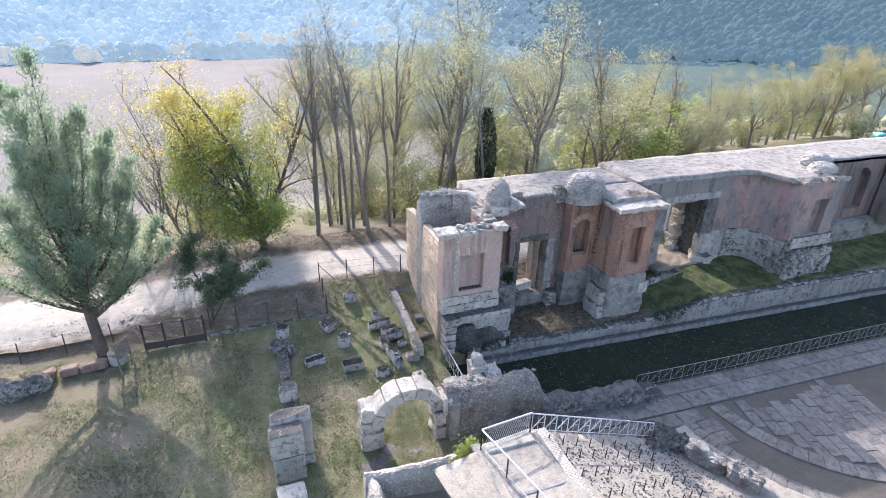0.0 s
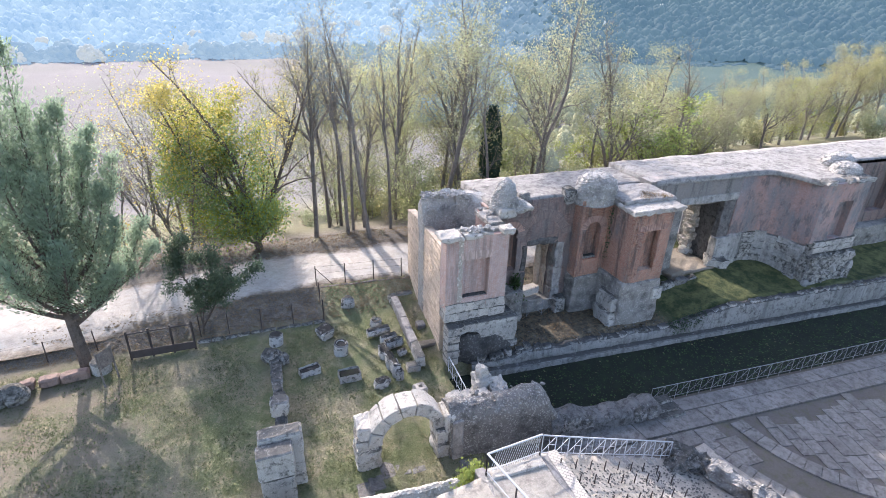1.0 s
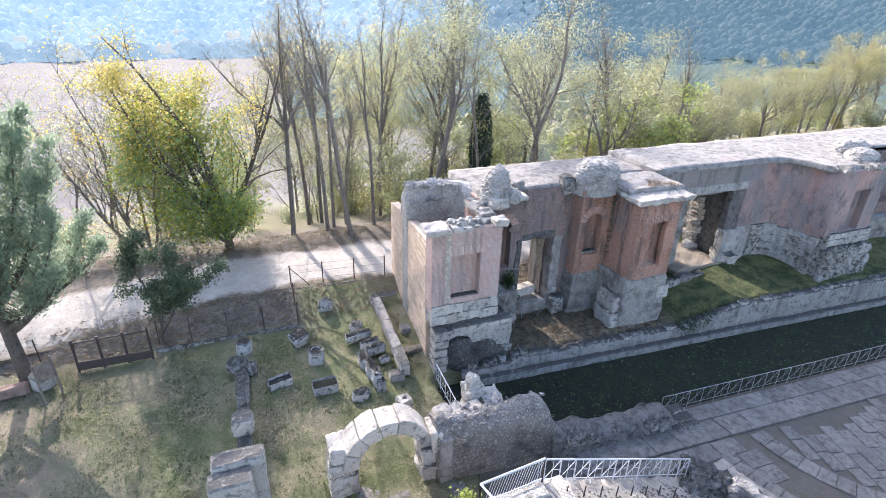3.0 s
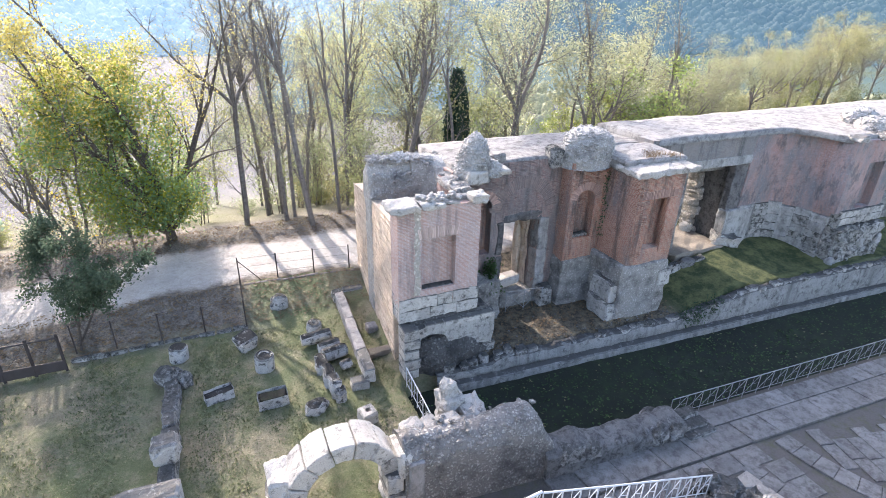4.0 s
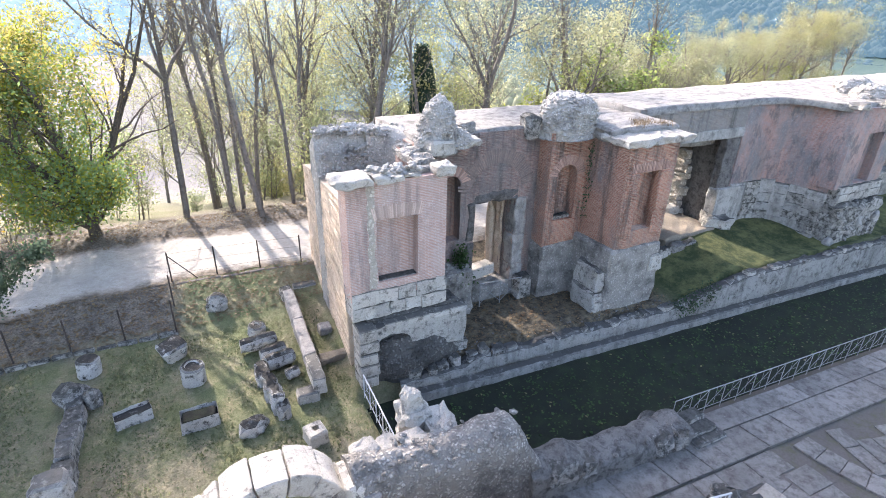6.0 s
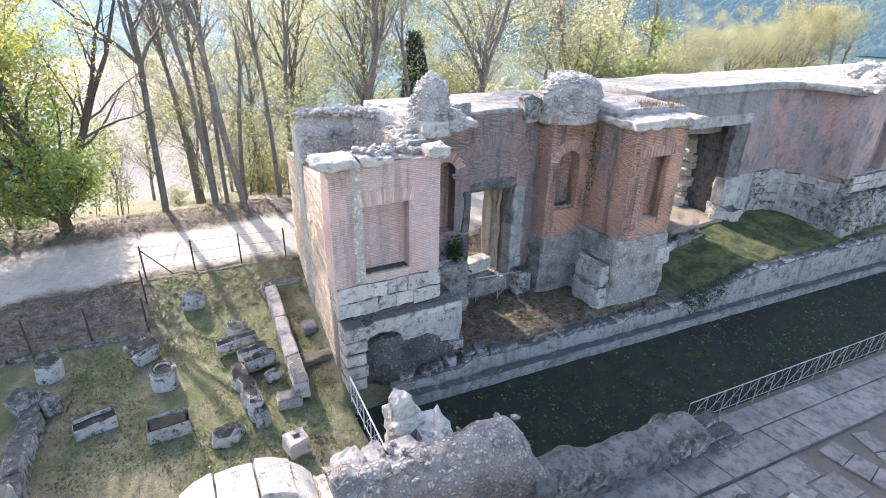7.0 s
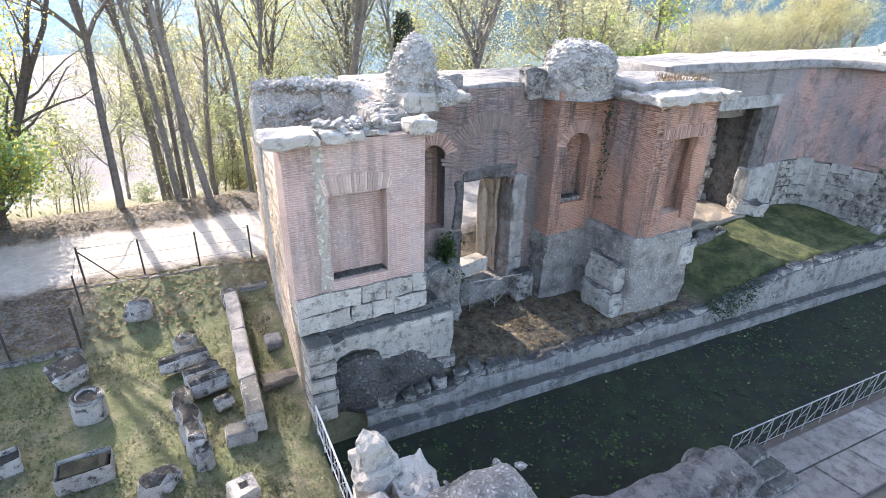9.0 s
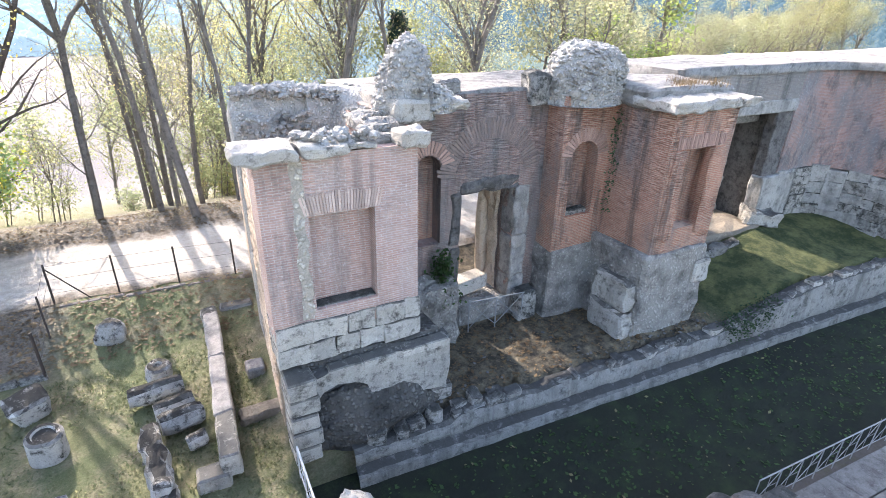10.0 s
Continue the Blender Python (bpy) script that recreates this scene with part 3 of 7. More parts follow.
    # stubble field, its grey nudged towards lilac to paint in distance haze
    field = blend(nt, noise_fac(nt, p, 0.02, 5, 0.4, 0.6), (0.15, 0.14, 0.14), (0.13, 0.128, 0.118))
    col = blend(nt, band(70, 110), col, field)
    # right-hand meadow in the valley
    mead = calc(nt, 'MULTIPLY', band(105, 140, sp.outputs["X"]), band(120, 150))
    col = blend(nt, mead, col, (0.05, 0.085, 0.075))
    nt.links.new(col, b.inputs["Base Color"])
    bumped(nt, b, noise_fac(nt, p, 10, 7, 0.2, 0.8, 0.8), 1.0, 0.08)
    return m


me.materials.append(land_mat())
ground = tagged(new("ground", me), "mown grass yard with dry patches, falling to a valley field", "ground", kind="structure")

# gravel road between the yard and the trees
def road_mat():
    """Pale gravel with two worn wheel tracks; leaf mould creeps in from both edges."""
    m, nt, b = nodes_of("gravel_road", 0.95)
    p = place(nt)
    at = nt.nodes.new("ShaderNodeAttribute")
    at.attribute_name = "across"
    u = at.outputs["Fac"]
    col = blend(nt, noise_fac(nt, p, 0.9, 6, 0.4, 0.62, 0.7), (0.47, 0.435, 0.385), (0.38, 0.35, 0.31))
    col = blend(nt, calc(nt, 'MULTIPLY', noise_fac(nt, p, 3.5, 6, 0.48, 0.66, 0.75), 0.6), col, (0.28, 0.25, 0.21))
    col = blend(nt, calc(nt, 'MULTIPLY', noise_fac(nt, p, 24, 4, 0.40, 0.7), 0.45), col, (0.20, 0.18, 0.155))
    off = calc(nt, 'ABSOLUTE', calc(nt, 'SUBTRACT', u, 0.5))
    verge = calc(nt, 'ADD', off, calc(nt, 'MULTIPLY', calc(nt, 'SUBTRACT', noise_fac(nt, p, 0.7, 7, 0.2, 0.8, 0.75), 0.5), 0.26))
    r = nt.nodes.new("ShaderNodeMapRange")
    r.inputs["From Min"].default_value = 0.36
    r.inputs["From Max"].default_value = 0.47
    nt.links.new(verge, r.inputs["Value"])
    soil = blend(nt, noise_fac(nt, p, 5, 7, 0.4, 0.62, 0.75), (0.20, 0.165, 0.125), (0.10, 0.082, 0.064))
    nt.links.new(blend(nt, r.outputs["Result"], col, soil), b.inputs["Base Color"])
    bumped(nt, b, noise_fac(nt, p, 12, 7, 0.2, 0.8, 0.8), 0.8, 0.06)
    return m


bm = bmesh.new()
across = bm.verts.layers.float.new("across")
prev = None
for i in range(151):
    x = -45 + i * 0.84
    near = 36.9 + 0.35 * math.sin(x * 0.21) - 2.2 * smooth_step(2, -14, x) - (0.7 if x > 8 else 0) * smooth_step(8, 12, x) + 0.35 * noise.noise(Vector((x * 0.6, 0, 0)))
    far = 42.3 + 0.35 * math.sin(x * 0.33 + 1) + 0.9 * smooth_step(3, 12, x) - 1.6 * smooth_step(0, -14, x) + 0.4 * noise.noise(Vector((x * 0.5, 9, 0)))
    row = []
    for k in range(11):
        y = near + (far - near) * k / 10
        v = bm.verts.new((x, y, max(ground_z(x, y), 0.5) + 0.02 + 0.05 * math.sin(math.pi * k / 10) + 0.03 * noise.noise(Vector((x * 0.8, y * 1.5, 0)))))
        v[across] = k / 10
        row.append(v)
    if prev:
        for k in range(10):
            bm.faces.new((prev[k], row[k], row[k + 1], prev[k + 1]))
    prev = row
solo("road", bm, road_mat(), "pale sunlit gravel track under the trees", "road", kind="structure", smooth=True)

# bed of the canal in front of the stage
bm = bmesh.new()
prev = None
for i in range(120):
    x = 10.9 + i * 0.42
    row = []
    for k in range(17):
        y = canal_front(x) - 0.3 + (canal_back(x) + 0.2 - canal_front(x) + 0.3) * k / 16
        row.append(bm.verts.new((x, y, -0.86 + 0.05 * noise.noise(Vector((x, y, 0))) + 0.03 * noise.noise(Vector((x * 3, y * 3, 0))))))
    if prev:
        for k in range(16):
            bm.faces.new((prev[k], row[k], row[k + 1], prev[k + 1]))
    prev = row
solo("canal_bed", bm, M_CANAL, "near-black weedy bed of the stage trench", "ground", kind="structure", smooth=True)

# ---- the stage building ----
rnd = random.Random(7)
building = thing("stage_building", "ruined Roman theatre stage building of weathered brick", "ruin", 25, 30, 0)
EX, EY = (1, 0, 0), (0, 1, 0)


def fan(parent, c, zc, r0, r1, t0, t1, n, y, depth=0.06, mat=None):
    """Radiating thin bricks of a relieving arch, standing a little proud of the wall."""
    for k in range(n):
        t = radians(t0 + (t1 - t0) * (k + 0.5) / n)
        w = radians(abs(t1 - t0)) / n * (r0 + r1) / 2 * 0.36
        rr = r1 * (1 + rnd.uniform(-0.05, 0.03))
        bm = bmesh.new()
        d, s = Vector((math.cos(t), 0, math.sin(t))), Vector((-math.sin(t), 0, math.cos(t)))
        o = Vector((c, y - 0.006 - rnd.random() * 0.012, zc))
        f0 = r0 / ((r0 + r1) / 2)
        f1 = r1 / ((r0 + r1) / 2)
        q = [o + d * r0 - s * w * f0, o + d * rr - s * w * f1, o + d * rr + s * w * f1, o + d * r0 + s * w * f0]
        a = [bm.verts.new(v) for v in q]
        b = [bm.verts.new(v + Vector((0, depth, 0))) for v in q]
        bm.faces.new(a)
        for i in range(4):
            bm.faces.new((a[i], b[i], b[(i + 1) % 4], a[(i + 1) % 4]))
        bmesh.ops.recalc_face_normals(bm, faces=bm.faces[:])
        part("brick", bm, mat or M_TILE, parent)


def courses(parent, x0, x1, zs, y, depth, rnd, wmin=0.5, wmax=1.1, proud=0.03, mat=None):
    """Courses of squared stone blocks; zs are the bed joints."""
    for z0, z1 in zip(zs, zs[1:]):
        x = x0
        while x < x1 - 0.02:
            w = rnd.uniform(wmin, wmax)
            if x1 - x - w < wmin * 0.6:
                w = x1 - x
            o = rnd.uniform(-proud, proud)
            part("stone_block", block_bm(x + 0.006, x + w - 0.006, y + o, y + depth, z0 + 0.005, z1 - 0.005, 0.02, 0.05, 4, rnd.random() * 50), mat or M_LIME, parent)
            x += w


# front tower: rosy brick face with a square niche over two courses of blocks
TX0, TX1, TY = 11.0, 14.74, 27.4
out = [(TX0, 3.55), (TX1, 3.55), (TX1, 8.02), (TX0, 8.02)]
tower = part("tower_front", wall_bm(out, [(rect_loop(12.05, 13.62, 4.2, 6.63), 0.45)], 0.9, (0, TY, 0), EX, EY), M_BRICK, building, "rosy brick tower face with a square niche")
part("niche_sill", block_bm(12.05, 13.62, TY + 0.1, TY + 0.45, 4.05, 4.24, 0.02, 0.02, 2), M_LICHEN, building)
for k in range(27):
    x = 11.95 + 1.8 * (k + 0.5) / 27
    lean = (x - 12.83) * 0.12
    bm = bmesh.new()
    q = [(x - 0.024, 6.66), (x + 0.024, 6.66), (x + 0.026 + lean, 7.14 + rnd.uniform(-0.08, 0.05)), (x - 0.026 + lean, 7.14 + rnd.uniform(-0.08, 0.05))]
    a = [bm.verts.new((u, TY - 0.016 - 0.01 * rnd.random(), z)) for u, z in q]
    b = [bm.verts.new((u, TY + 0.05, z)) for u, z in q]
    bm.faces.new(a)
    for i in range(4):
        bm.faces.new((a[i], b[i], b[(i + 1) % 4], a[(i + 1) % 4]))
    bmesh.ops.recalc_face_normals(bm, faces=bm.faces[:])
    part("brick", bm, M_TILE_PALE, tower)
# rough vertical chase left of the niche
bm = bmesh.new()
ed = []
for k in range(25):
    z = 4.0 + 4.0 * k / 24
    ed.append((bm.verts.new((11.72 + 0.04 * rnd.uniform(-1, 1), TY - 0.012, z)), bm.verts.new((11.98 + 0.05 * rnd.uniform(-1, 1), TY - 0.012, z))))
for a, b in zip(ed, ed[1:]):
    bm.faces.new((a[0], a[1], b[1], b[0]))
part("mortar_strip", bm, M_RUBBLE_PALE, building, "pale pebbly mortar strip")
# return wall on the tower's right, back to the stage wall
part("tower_side_wall", wall_bm([(TY + 0.92, 0.3), (30.6, 0.3), (30.6, 8.3), (TY + 0.9, 8.1)], [], 0.7, (TX1, 0, 0), EY, (-1, 0, 0)), M_BRICK_DARK, building)
bm = loaf(28.25, 30.6, lambda u: 0.0, lambda u: 0.86, 8.0, lambda u: 8.34 + 0.06 * math.sin(u * 7), 57, 26, 8)
for v in bm.verts:
    v.co = Vector((TX1 + 0.06 - v.co.y, v.co.x, v.co.z))
bmesh.ops.recalc_face_normals(bm, faces=bm.faces[:])
r = random.Random(58)
scatter_stones(bm, lambda: Vector((r.uniform(TX1 - 0.75, TX1 + 0.02), r.uniform(28.3, 30.5), r.uniform(8.2, 8.36))), 45, 0.04, 0.10, r)
part("wall_cap", bm, M_RUBBLE, building)
# eroded long side wall of the tower, falling towards the road
top = [(0.92, 7.3), (1.3, 7.15), (3.0, 6.95), (5.5, 6.6), (8.0, 6.25), (10.0, 5.95)]
out = [(0.92, 0.0), (10.0, 0.3)] + [(u, z + rnd.uniform(-0.05, 0.05)) for u, z in top[::-1]]
side_dir = Vector((0.078, 1, 0)).normalized()
part("long_side_wall", wall_bm(out, [], 0.5, (TX0, TY, 0), side_dir, (1, -0.078, 0)), M_WALL_SUNLIT, building, "sunlit eroded side wall with open brick courses")
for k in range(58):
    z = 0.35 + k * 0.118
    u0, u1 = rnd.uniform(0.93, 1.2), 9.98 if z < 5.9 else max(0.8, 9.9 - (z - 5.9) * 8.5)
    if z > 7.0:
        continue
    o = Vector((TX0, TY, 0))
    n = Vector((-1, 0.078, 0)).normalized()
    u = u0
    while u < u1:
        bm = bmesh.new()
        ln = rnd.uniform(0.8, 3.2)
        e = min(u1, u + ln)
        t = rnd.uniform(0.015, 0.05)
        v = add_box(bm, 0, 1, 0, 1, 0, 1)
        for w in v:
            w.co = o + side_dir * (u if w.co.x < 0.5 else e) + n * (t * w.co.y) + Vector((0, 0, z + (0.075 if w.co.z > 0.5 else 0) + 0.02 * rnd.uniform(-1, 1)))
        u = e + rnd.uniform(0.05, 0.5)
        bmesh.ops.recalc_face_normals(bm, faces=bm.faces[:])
        part("brick_course", bm, M_WALL_SUNLIT, building)
# block courses under the tower face
courses(building, TX0, TX1 + 0.05, [2.78, 3.33, 3.92], TY - 0.06, 0.9, rnd, 0.55, 0.95)
# corner pillar and broken plinth below
for k in range(5):
    z = 0.1 + k * 0.52
    part("stone_block", block_bm(11.02, 11.72 + 0.06 * (k % 2), 26.75, 27.6, z, z + 0.5, 0.04, 0.04, 1, k * 3.3), M_LIME, building)
part("plinth_core", block_bm(11.5, 15.4, 27.35, 28.3, -0.2, 2.75, 0.05, 0.08, 4, 5), M_RUBBLE_SHADE, building)
out = [(13.45, 1.0), (14.1, 0.9), (14.8, 1.08), (15.45, 0.95), (15.52, 1.8), (15.55, 2.62), (14.7, 2.6), (13.9, 2.66), (13.2, 2.6), (12.5, 2.62), (11.75, 2.5), (11.72, 1.8), (11.95, 2.02), (12.3, 2.14), (12.75, 2.1), (13.1, 1.86), (13.3, 1.4)]
bm = wall_bm(out[::-1], [], 0.5, (0, 26.98, 0), EX, EY)
for _ in range(2):
    bmesh.ops.subdivide_edges(bm, edges=[e for e in bm.edges if e.calc_length() > 0.22], cuts=1)
rough(bm, 0.06, 2.4, 3)
rough(bm, 0.03, 7.0, 5)
plinth = part("plinth_face", bm, M_LIME, building, "white limestone plinth face over a broken hollow")
for k, (x, w, h) in enumerate(((12.1, 0.9, 0.5), (13.0, 0.95, 0.42), (14.1, 1.4, 0.4))):
    part("stone_block", block_bm(x, x + w - 0.03, 26.93, 27.3, 2.62 - h * 0.5, 2.66, 0.03, 0.03, 1, k), M_LIME, building)
part("plinth_foot", block_bm(13.2, 15.75, 27.1, 28.0, 0.35, 0.85, 0.06, 0.07, 3, 8), M_LICHEN, building)
bm = rock_bm(1.9, 0.5, 1.35, 4, 3, 0.3)
bmesh.ops.translate(bm, verts=bm.verts[:], vec=(13.2, 27.25, 0.55))
part("rubble_fill", bm, M_RUBBLE_SHADE, building)
# cornice stones and loose rubble on the tower
for k, (x, w, d, h, y) in enumerate(((10.6, 1.25, 1.35, 0.26, 27.0), (11.95, 1.05, 0.8, 0.24, 27.08), (13.05, 0.62, 0.6, 0.16, 27.3), (14.25, 0.68, 0.8, 0.36, 27.05))):
    part("cornice_stone", block_bm(x, x + w, y, y + d, 8.0, 8.02 + h, 0.05, 0.09, 5, k * 4.1), M_PALE, building, "white weathered cornice stone")
for k in range(60):
    bm = bmesh.new()
    scatter_stones(bm, lambda: Vector((rnd.uniform(11.9, 13.7), rnd.uniform(27.35, 28.0), 8.1 + rnd.random() * 0.32)), 1, 0.06, 0.17, rnd)
    part("rubble_stone", bm, M_HEAP, building)
part("tower_fill", block_bm(11.5, 14.5, 27.7, 28.25, 7.6, 8.2, 0.05, 0.12, 3, 2), M_RUBBLE, building)
# rubble back wall of the tower room, with a broken gap at its end
bm = loaf(11.35, 14.0, lambda x: 32.45, lambda x: 33.7, 0.3, lambda x: 8.72 + 0.1 * math.sin(x * 5) - 0.5 * smooth_step(11.75, 11.3, x), 31, 40, 10)
r = random.Random(33)
scatter_stones(bm, lambda: Vector((r.uniform(11.4, 13.9), r.uniform(32.5, 33.5), 8.35 + r.random() * 0.3)), 160, 0.06, 0.15, r)
scatter_stones(bm, lambda: Vector((r.uniform(11.4, 13.9), 32.42, r.uniform(6.5, 8.0))), 120, 0.05, 0.12, r)
part("rubble_back_wall", bm, M_HEAP, building, "grey rubble wall with a broken top")
bm = loaf(13.5, 15.4, lambda x: 32.4 - 1.5 * smooth_step(13.6, 15.2, x), lambda x: 33.6, 5.2, lambda x: 8.66 - 0.12 * smooth_step(14.4, 15.4, x), 36, 26, 10)
r = random.Random(37)
scatter_stones(bm, lambda: Vector((r.uniform(13.6, 15.3), r.uniform(32.0, 33.4), 8.3 + r.random() * 0.3)), 70, 0.05, 0.13, r)
part("rubble_back_wall", bm, M_HEAP, building)
part("room_wall", wall_bm(rect_loop(13.8, 15.6, 0.3, 5.3), [], 1.0, (0, 32.6, 0), EX, EY), M_BRICK_DARK, building)

# stage wall between tower and pier: small round niche, tall arched doorway
WY = 30.45
out = [(14.7, 0.2), (21.0, 0.2), (21.0, 8.35), (20.2, 8.5), (17.5, 8.52), (16.6, 8.45), (14.7, 8.3)]
stage_wall = part("stage_wall", wall_bm(out, [(arch_loop(16.12, 16.98, 3.75, 6.75), 0.6), (rect_loop(17.7, 19.85, 0.25, 5.4), None)], 1.3, (0, WY, 0), EX, EY), M_BRICK_DARK, building, "weathered brick wall with relieving arches")
part("niche_lining", wall_bm(arch_loop(16.13, 16.97, 3.76, 6.74), [], 0.04, (0, WY + 0.55, 0), EX, EY), M_BRICK_RED, building, "reddish plastered back of the round niche")
fan(stage_wall, 16.55, 6.3, 0.48, 0.92, 12, 168, 17, WY)
fan(stage_wall, 18.8, 5.75, 1.35, 2.0, 8, 172, 44, WY, 0.06, M_TILE_DARK)
part("arch_infill", wall_bm(arch_loop(17.48, 20.1, 5.42, 7.06, 14), [], 0.2, (0, WY - 0.012, 0), EX, EY), M_BRICK_DARK, building, "weathered brick infill below the relieving arch")
part("lintel", block_bm(17.6, 20.0, WY - 0.05, WY + 1.2, 5.3, 5.85, 0.10, 0.12, 6, 3), M_MOULD, building)
for k, (z0, z1) in enumerate(((0.2, 1.9), (1.92, 3.5), (3.52, 5.38))):
    part("door_jamb", block_bm(19.82, 20.45, WY - 0.12, WY + 0.7, z0, z1, 0.05, 0.08, 8, k), M_PLASTER, building)
    part("door_jamb", block_bm(17.35, 17.72, WY - 0.06, WY + 0.7, z0, z1, 0.06, 0.09, 5, k + 9), M_MOULD, building)
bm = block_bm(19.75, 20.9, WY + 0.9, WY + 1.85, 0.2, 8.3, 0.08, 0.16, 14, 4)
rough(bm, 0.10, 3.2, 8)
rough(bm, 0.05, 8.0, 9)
part("passage_wall", bm, M_WALL_SUNLIT, building, "sunlit broken brick passage wall")
part("passage_wall", block_bm(16.2, 17.4, WY + 1.3, WY + 3.0, 0.2, 8.3, 0.05, 0.1, 4, 14), M_BRICK_RED, building)
part("ledge_rubble", block_bm(14.8, 17.3, WY - 0.9, WY, 0.2, 2.6, 0.1, 0.18, 4, 6), M_RUBBLE, building)

# middle pier with a round-headed niche
PY = 29.55
out = [(20.95, 3.0), (23.3, 3.0), (23.3, 8.45), (20.95, 8.4)]
pier = part("brick_pier", wall_bm(out, [(arch_loop(21.42, 22.55, 4.25, 6.9), 0.55)], 1.6, (0, PY, 0), EX, EY), M_BRICK_RED, building, "brick pier with a round-headed niche")
fan(pier, 21.985, 6.33, 0.6, 1.02, 8, 172, 21, PY)
part("pier_foot", block_bm(20.9, 23.6, PY - 0.08, PY + 1.5, 0.2, 3.05, 0.06, 0.08, 4, 3), M_RUBBLE, building)
part("stone_block", block_bm(19.9, 20.7, PY + 0.1, PY + 0.75, 0.3, 1.5, 0.08, 0.08, 2, 12), M_LICHEN, building)
part("niche_stones", block_bm(21.46, 22.5, PY + 0.15, PY + 0.5, 4.2, 4.45, 0.05, 0.08, 3, 21), M_LICHEN, building)

# large projecting pier with a flat-headed niche
QY = 27.1
out = [(23.05, 3.4), (25.85, 3.45), (25.9, 8.2), (23.05, 8.2)]
big = part("brick_pier", wall_bm(out, [(rect_loop(23.75, 25.15, 4.3, 7.0), 0.5)], 3.4, (0, QY, 0), EX, EY), M_BRICK_RED, building, "red brick pier, its surface eroded")
for k in range(26):
    x = 23.35 + 2.2 * (k + 0.5) / 26
    bm = block_bm(x - 0.03, x + 0.03, QY - 0.03 - 0.02 * rnd.random(), QY + 0.04, 7.03, 7.45 + rnd.uniform(-0.08, 0.06), 0.008, 0.0)
    part("brick", bm, M_TILE, big)
for i in range(2):
    part("niche_jamb", block_bm((23.3, 25.0)[i], (23.8, 25.55)[i], QY - 0.1, QY + 0.25, 4.0, 7.0, 0.05, 0.07, 5, i * 7 + 2), M_BRICK_RED, building)
part("pier_foot", block_bm(22.8, 25.95, QY - 0.15, 30.3, 0.1, 3.5, 0.08, 0.12, 5, 13), M_RUBBLE, building)
part("stone_block", block_bm(22.3, 22.98, QY - 0.05, QY + 1.6, 0.2, 1.35, 0.08, 0.11, 5, 31), M_LIME, building)
part("stone_block", block_bm(22.42, 23.0, QY + 0.05, QY + 1.65, 1.36, 2.5, 0.07, 0.10, 5, 33), M_LIME, building)
part("stone_block", block_bm(25.3, 26.1, QY - 0.25, QY + 0.5, 2.0, 2.9, 0.08, 0.07, 2, 41), M_LIME, building)
for k, (x0, x1) in enumerate(((22.7, 24.2), (24.22, 25.6), (25.62, 26.6))):
    part("cornice_stone", block_bm(x0, x1, QY - 0.25, QY + 1.5, 8.2, 8.5, 0.05, 0.10, 5, k * 5 + 1), M_PALE, building)
part("pier_top", block_bm(22.9, 26.8, QY + 0.9, 31, 8.1, 8.72, 0.1, 0.1, 4, 17), M_ROOF, building)


# masonry heaps left standing above the wall
def heap(x, y, z, rx, ry, rz, seed, n, blunt=2.6, skew=(0.0, 0.0)):
    """A weathered stump of rubble core: steep uneven flanks, broken top, stones standing out of the mortar."""
    bm = bmesh.new()
    bmesh.ops.create_icosphere(bm, subdivisions=5, radius=1.0)
    r = random.Random(seed)

    def skin(c):
        h = max(c.z, -0.1)
        side = math.hypot(c.x, c.y) or 1e-6
        k = (1 - min(0.999, abs(h)) ** blunt) ** (1 / blunt)
        d = 1 + 0.14 * noise.noise(c * 1.3 + Vector((seed, 0, 0))) + 0.08 * noise.noise(c * 3.1 + Vector((0, seed, 0))) + 0.05 * noise.noise(c * 9)
        return Vector((x + c.x / side * rx * k * d + skew[0] * h * h, y + c.y / side * ry * k * d + skew[1] * h * h, z + h * rz * (1 + 0.12 * noise.noise(c * 2.2 + Vector((0, 0, seed))))))
    for v in bm.verts:
        v.co = skin(v.co.copy())

    def surf():
        t, h = r.uniform(0, 6.283), r.random() ** 0.8
        k = math.sqrt(max(0.0, 1 - h * h))
        return skin(Vector((k * math.cos(t), k * math.sin(t), h)))
    scatter_stones(bm, surf, n, 0.035, 0.115, r, 0.65)
    return part("masonry_lump", bm, M_HEAP, building, "grey lump of rubble masonry")


heap(15.5, 29.95, 8.3, 0.80, 0.85, 1.9, 2, 420, 2.0, (0.16, 0.0))
heap(16.45, 29.9, 8.3, 0.55, 0.6, 0.62, 6, 90, 2.4)
heap(22.15, 30.25, 8.25, 1.42, 1.15, 1.62, 18, 800, 3.3)
part("cornice_stone", block_bm(14.85, 15.9, 28.9, 30.2, 8.1, 8.75, 0.1, 0.08, 3, 44), M_PALE, building)
part("cornice_stone", block_bm(15.95, 17.3, 29.3, 30.4, 8.28, 8.6, 0.1, 0.08, 3, 45), M_PALE, building)
part("cornice_stone", block_bm(21.0, 23.5, 29.3, 30.0, 8.35, 8.62, 0.08, 0.08, 3, 46), M_PALE, building)
part("stone_block", block_bm(20.0, 20.75, 30.1, 31.0, 8.1, 9.05, 0.12, 0.12, 3, 47), M_LICHEN, building)
part("stone_block", block_bm(16.9, 17.7, 30.5, 31.2, 8.5, 8.95, 0.1, 0.08, 2, 48), M_RUBBLE, building)

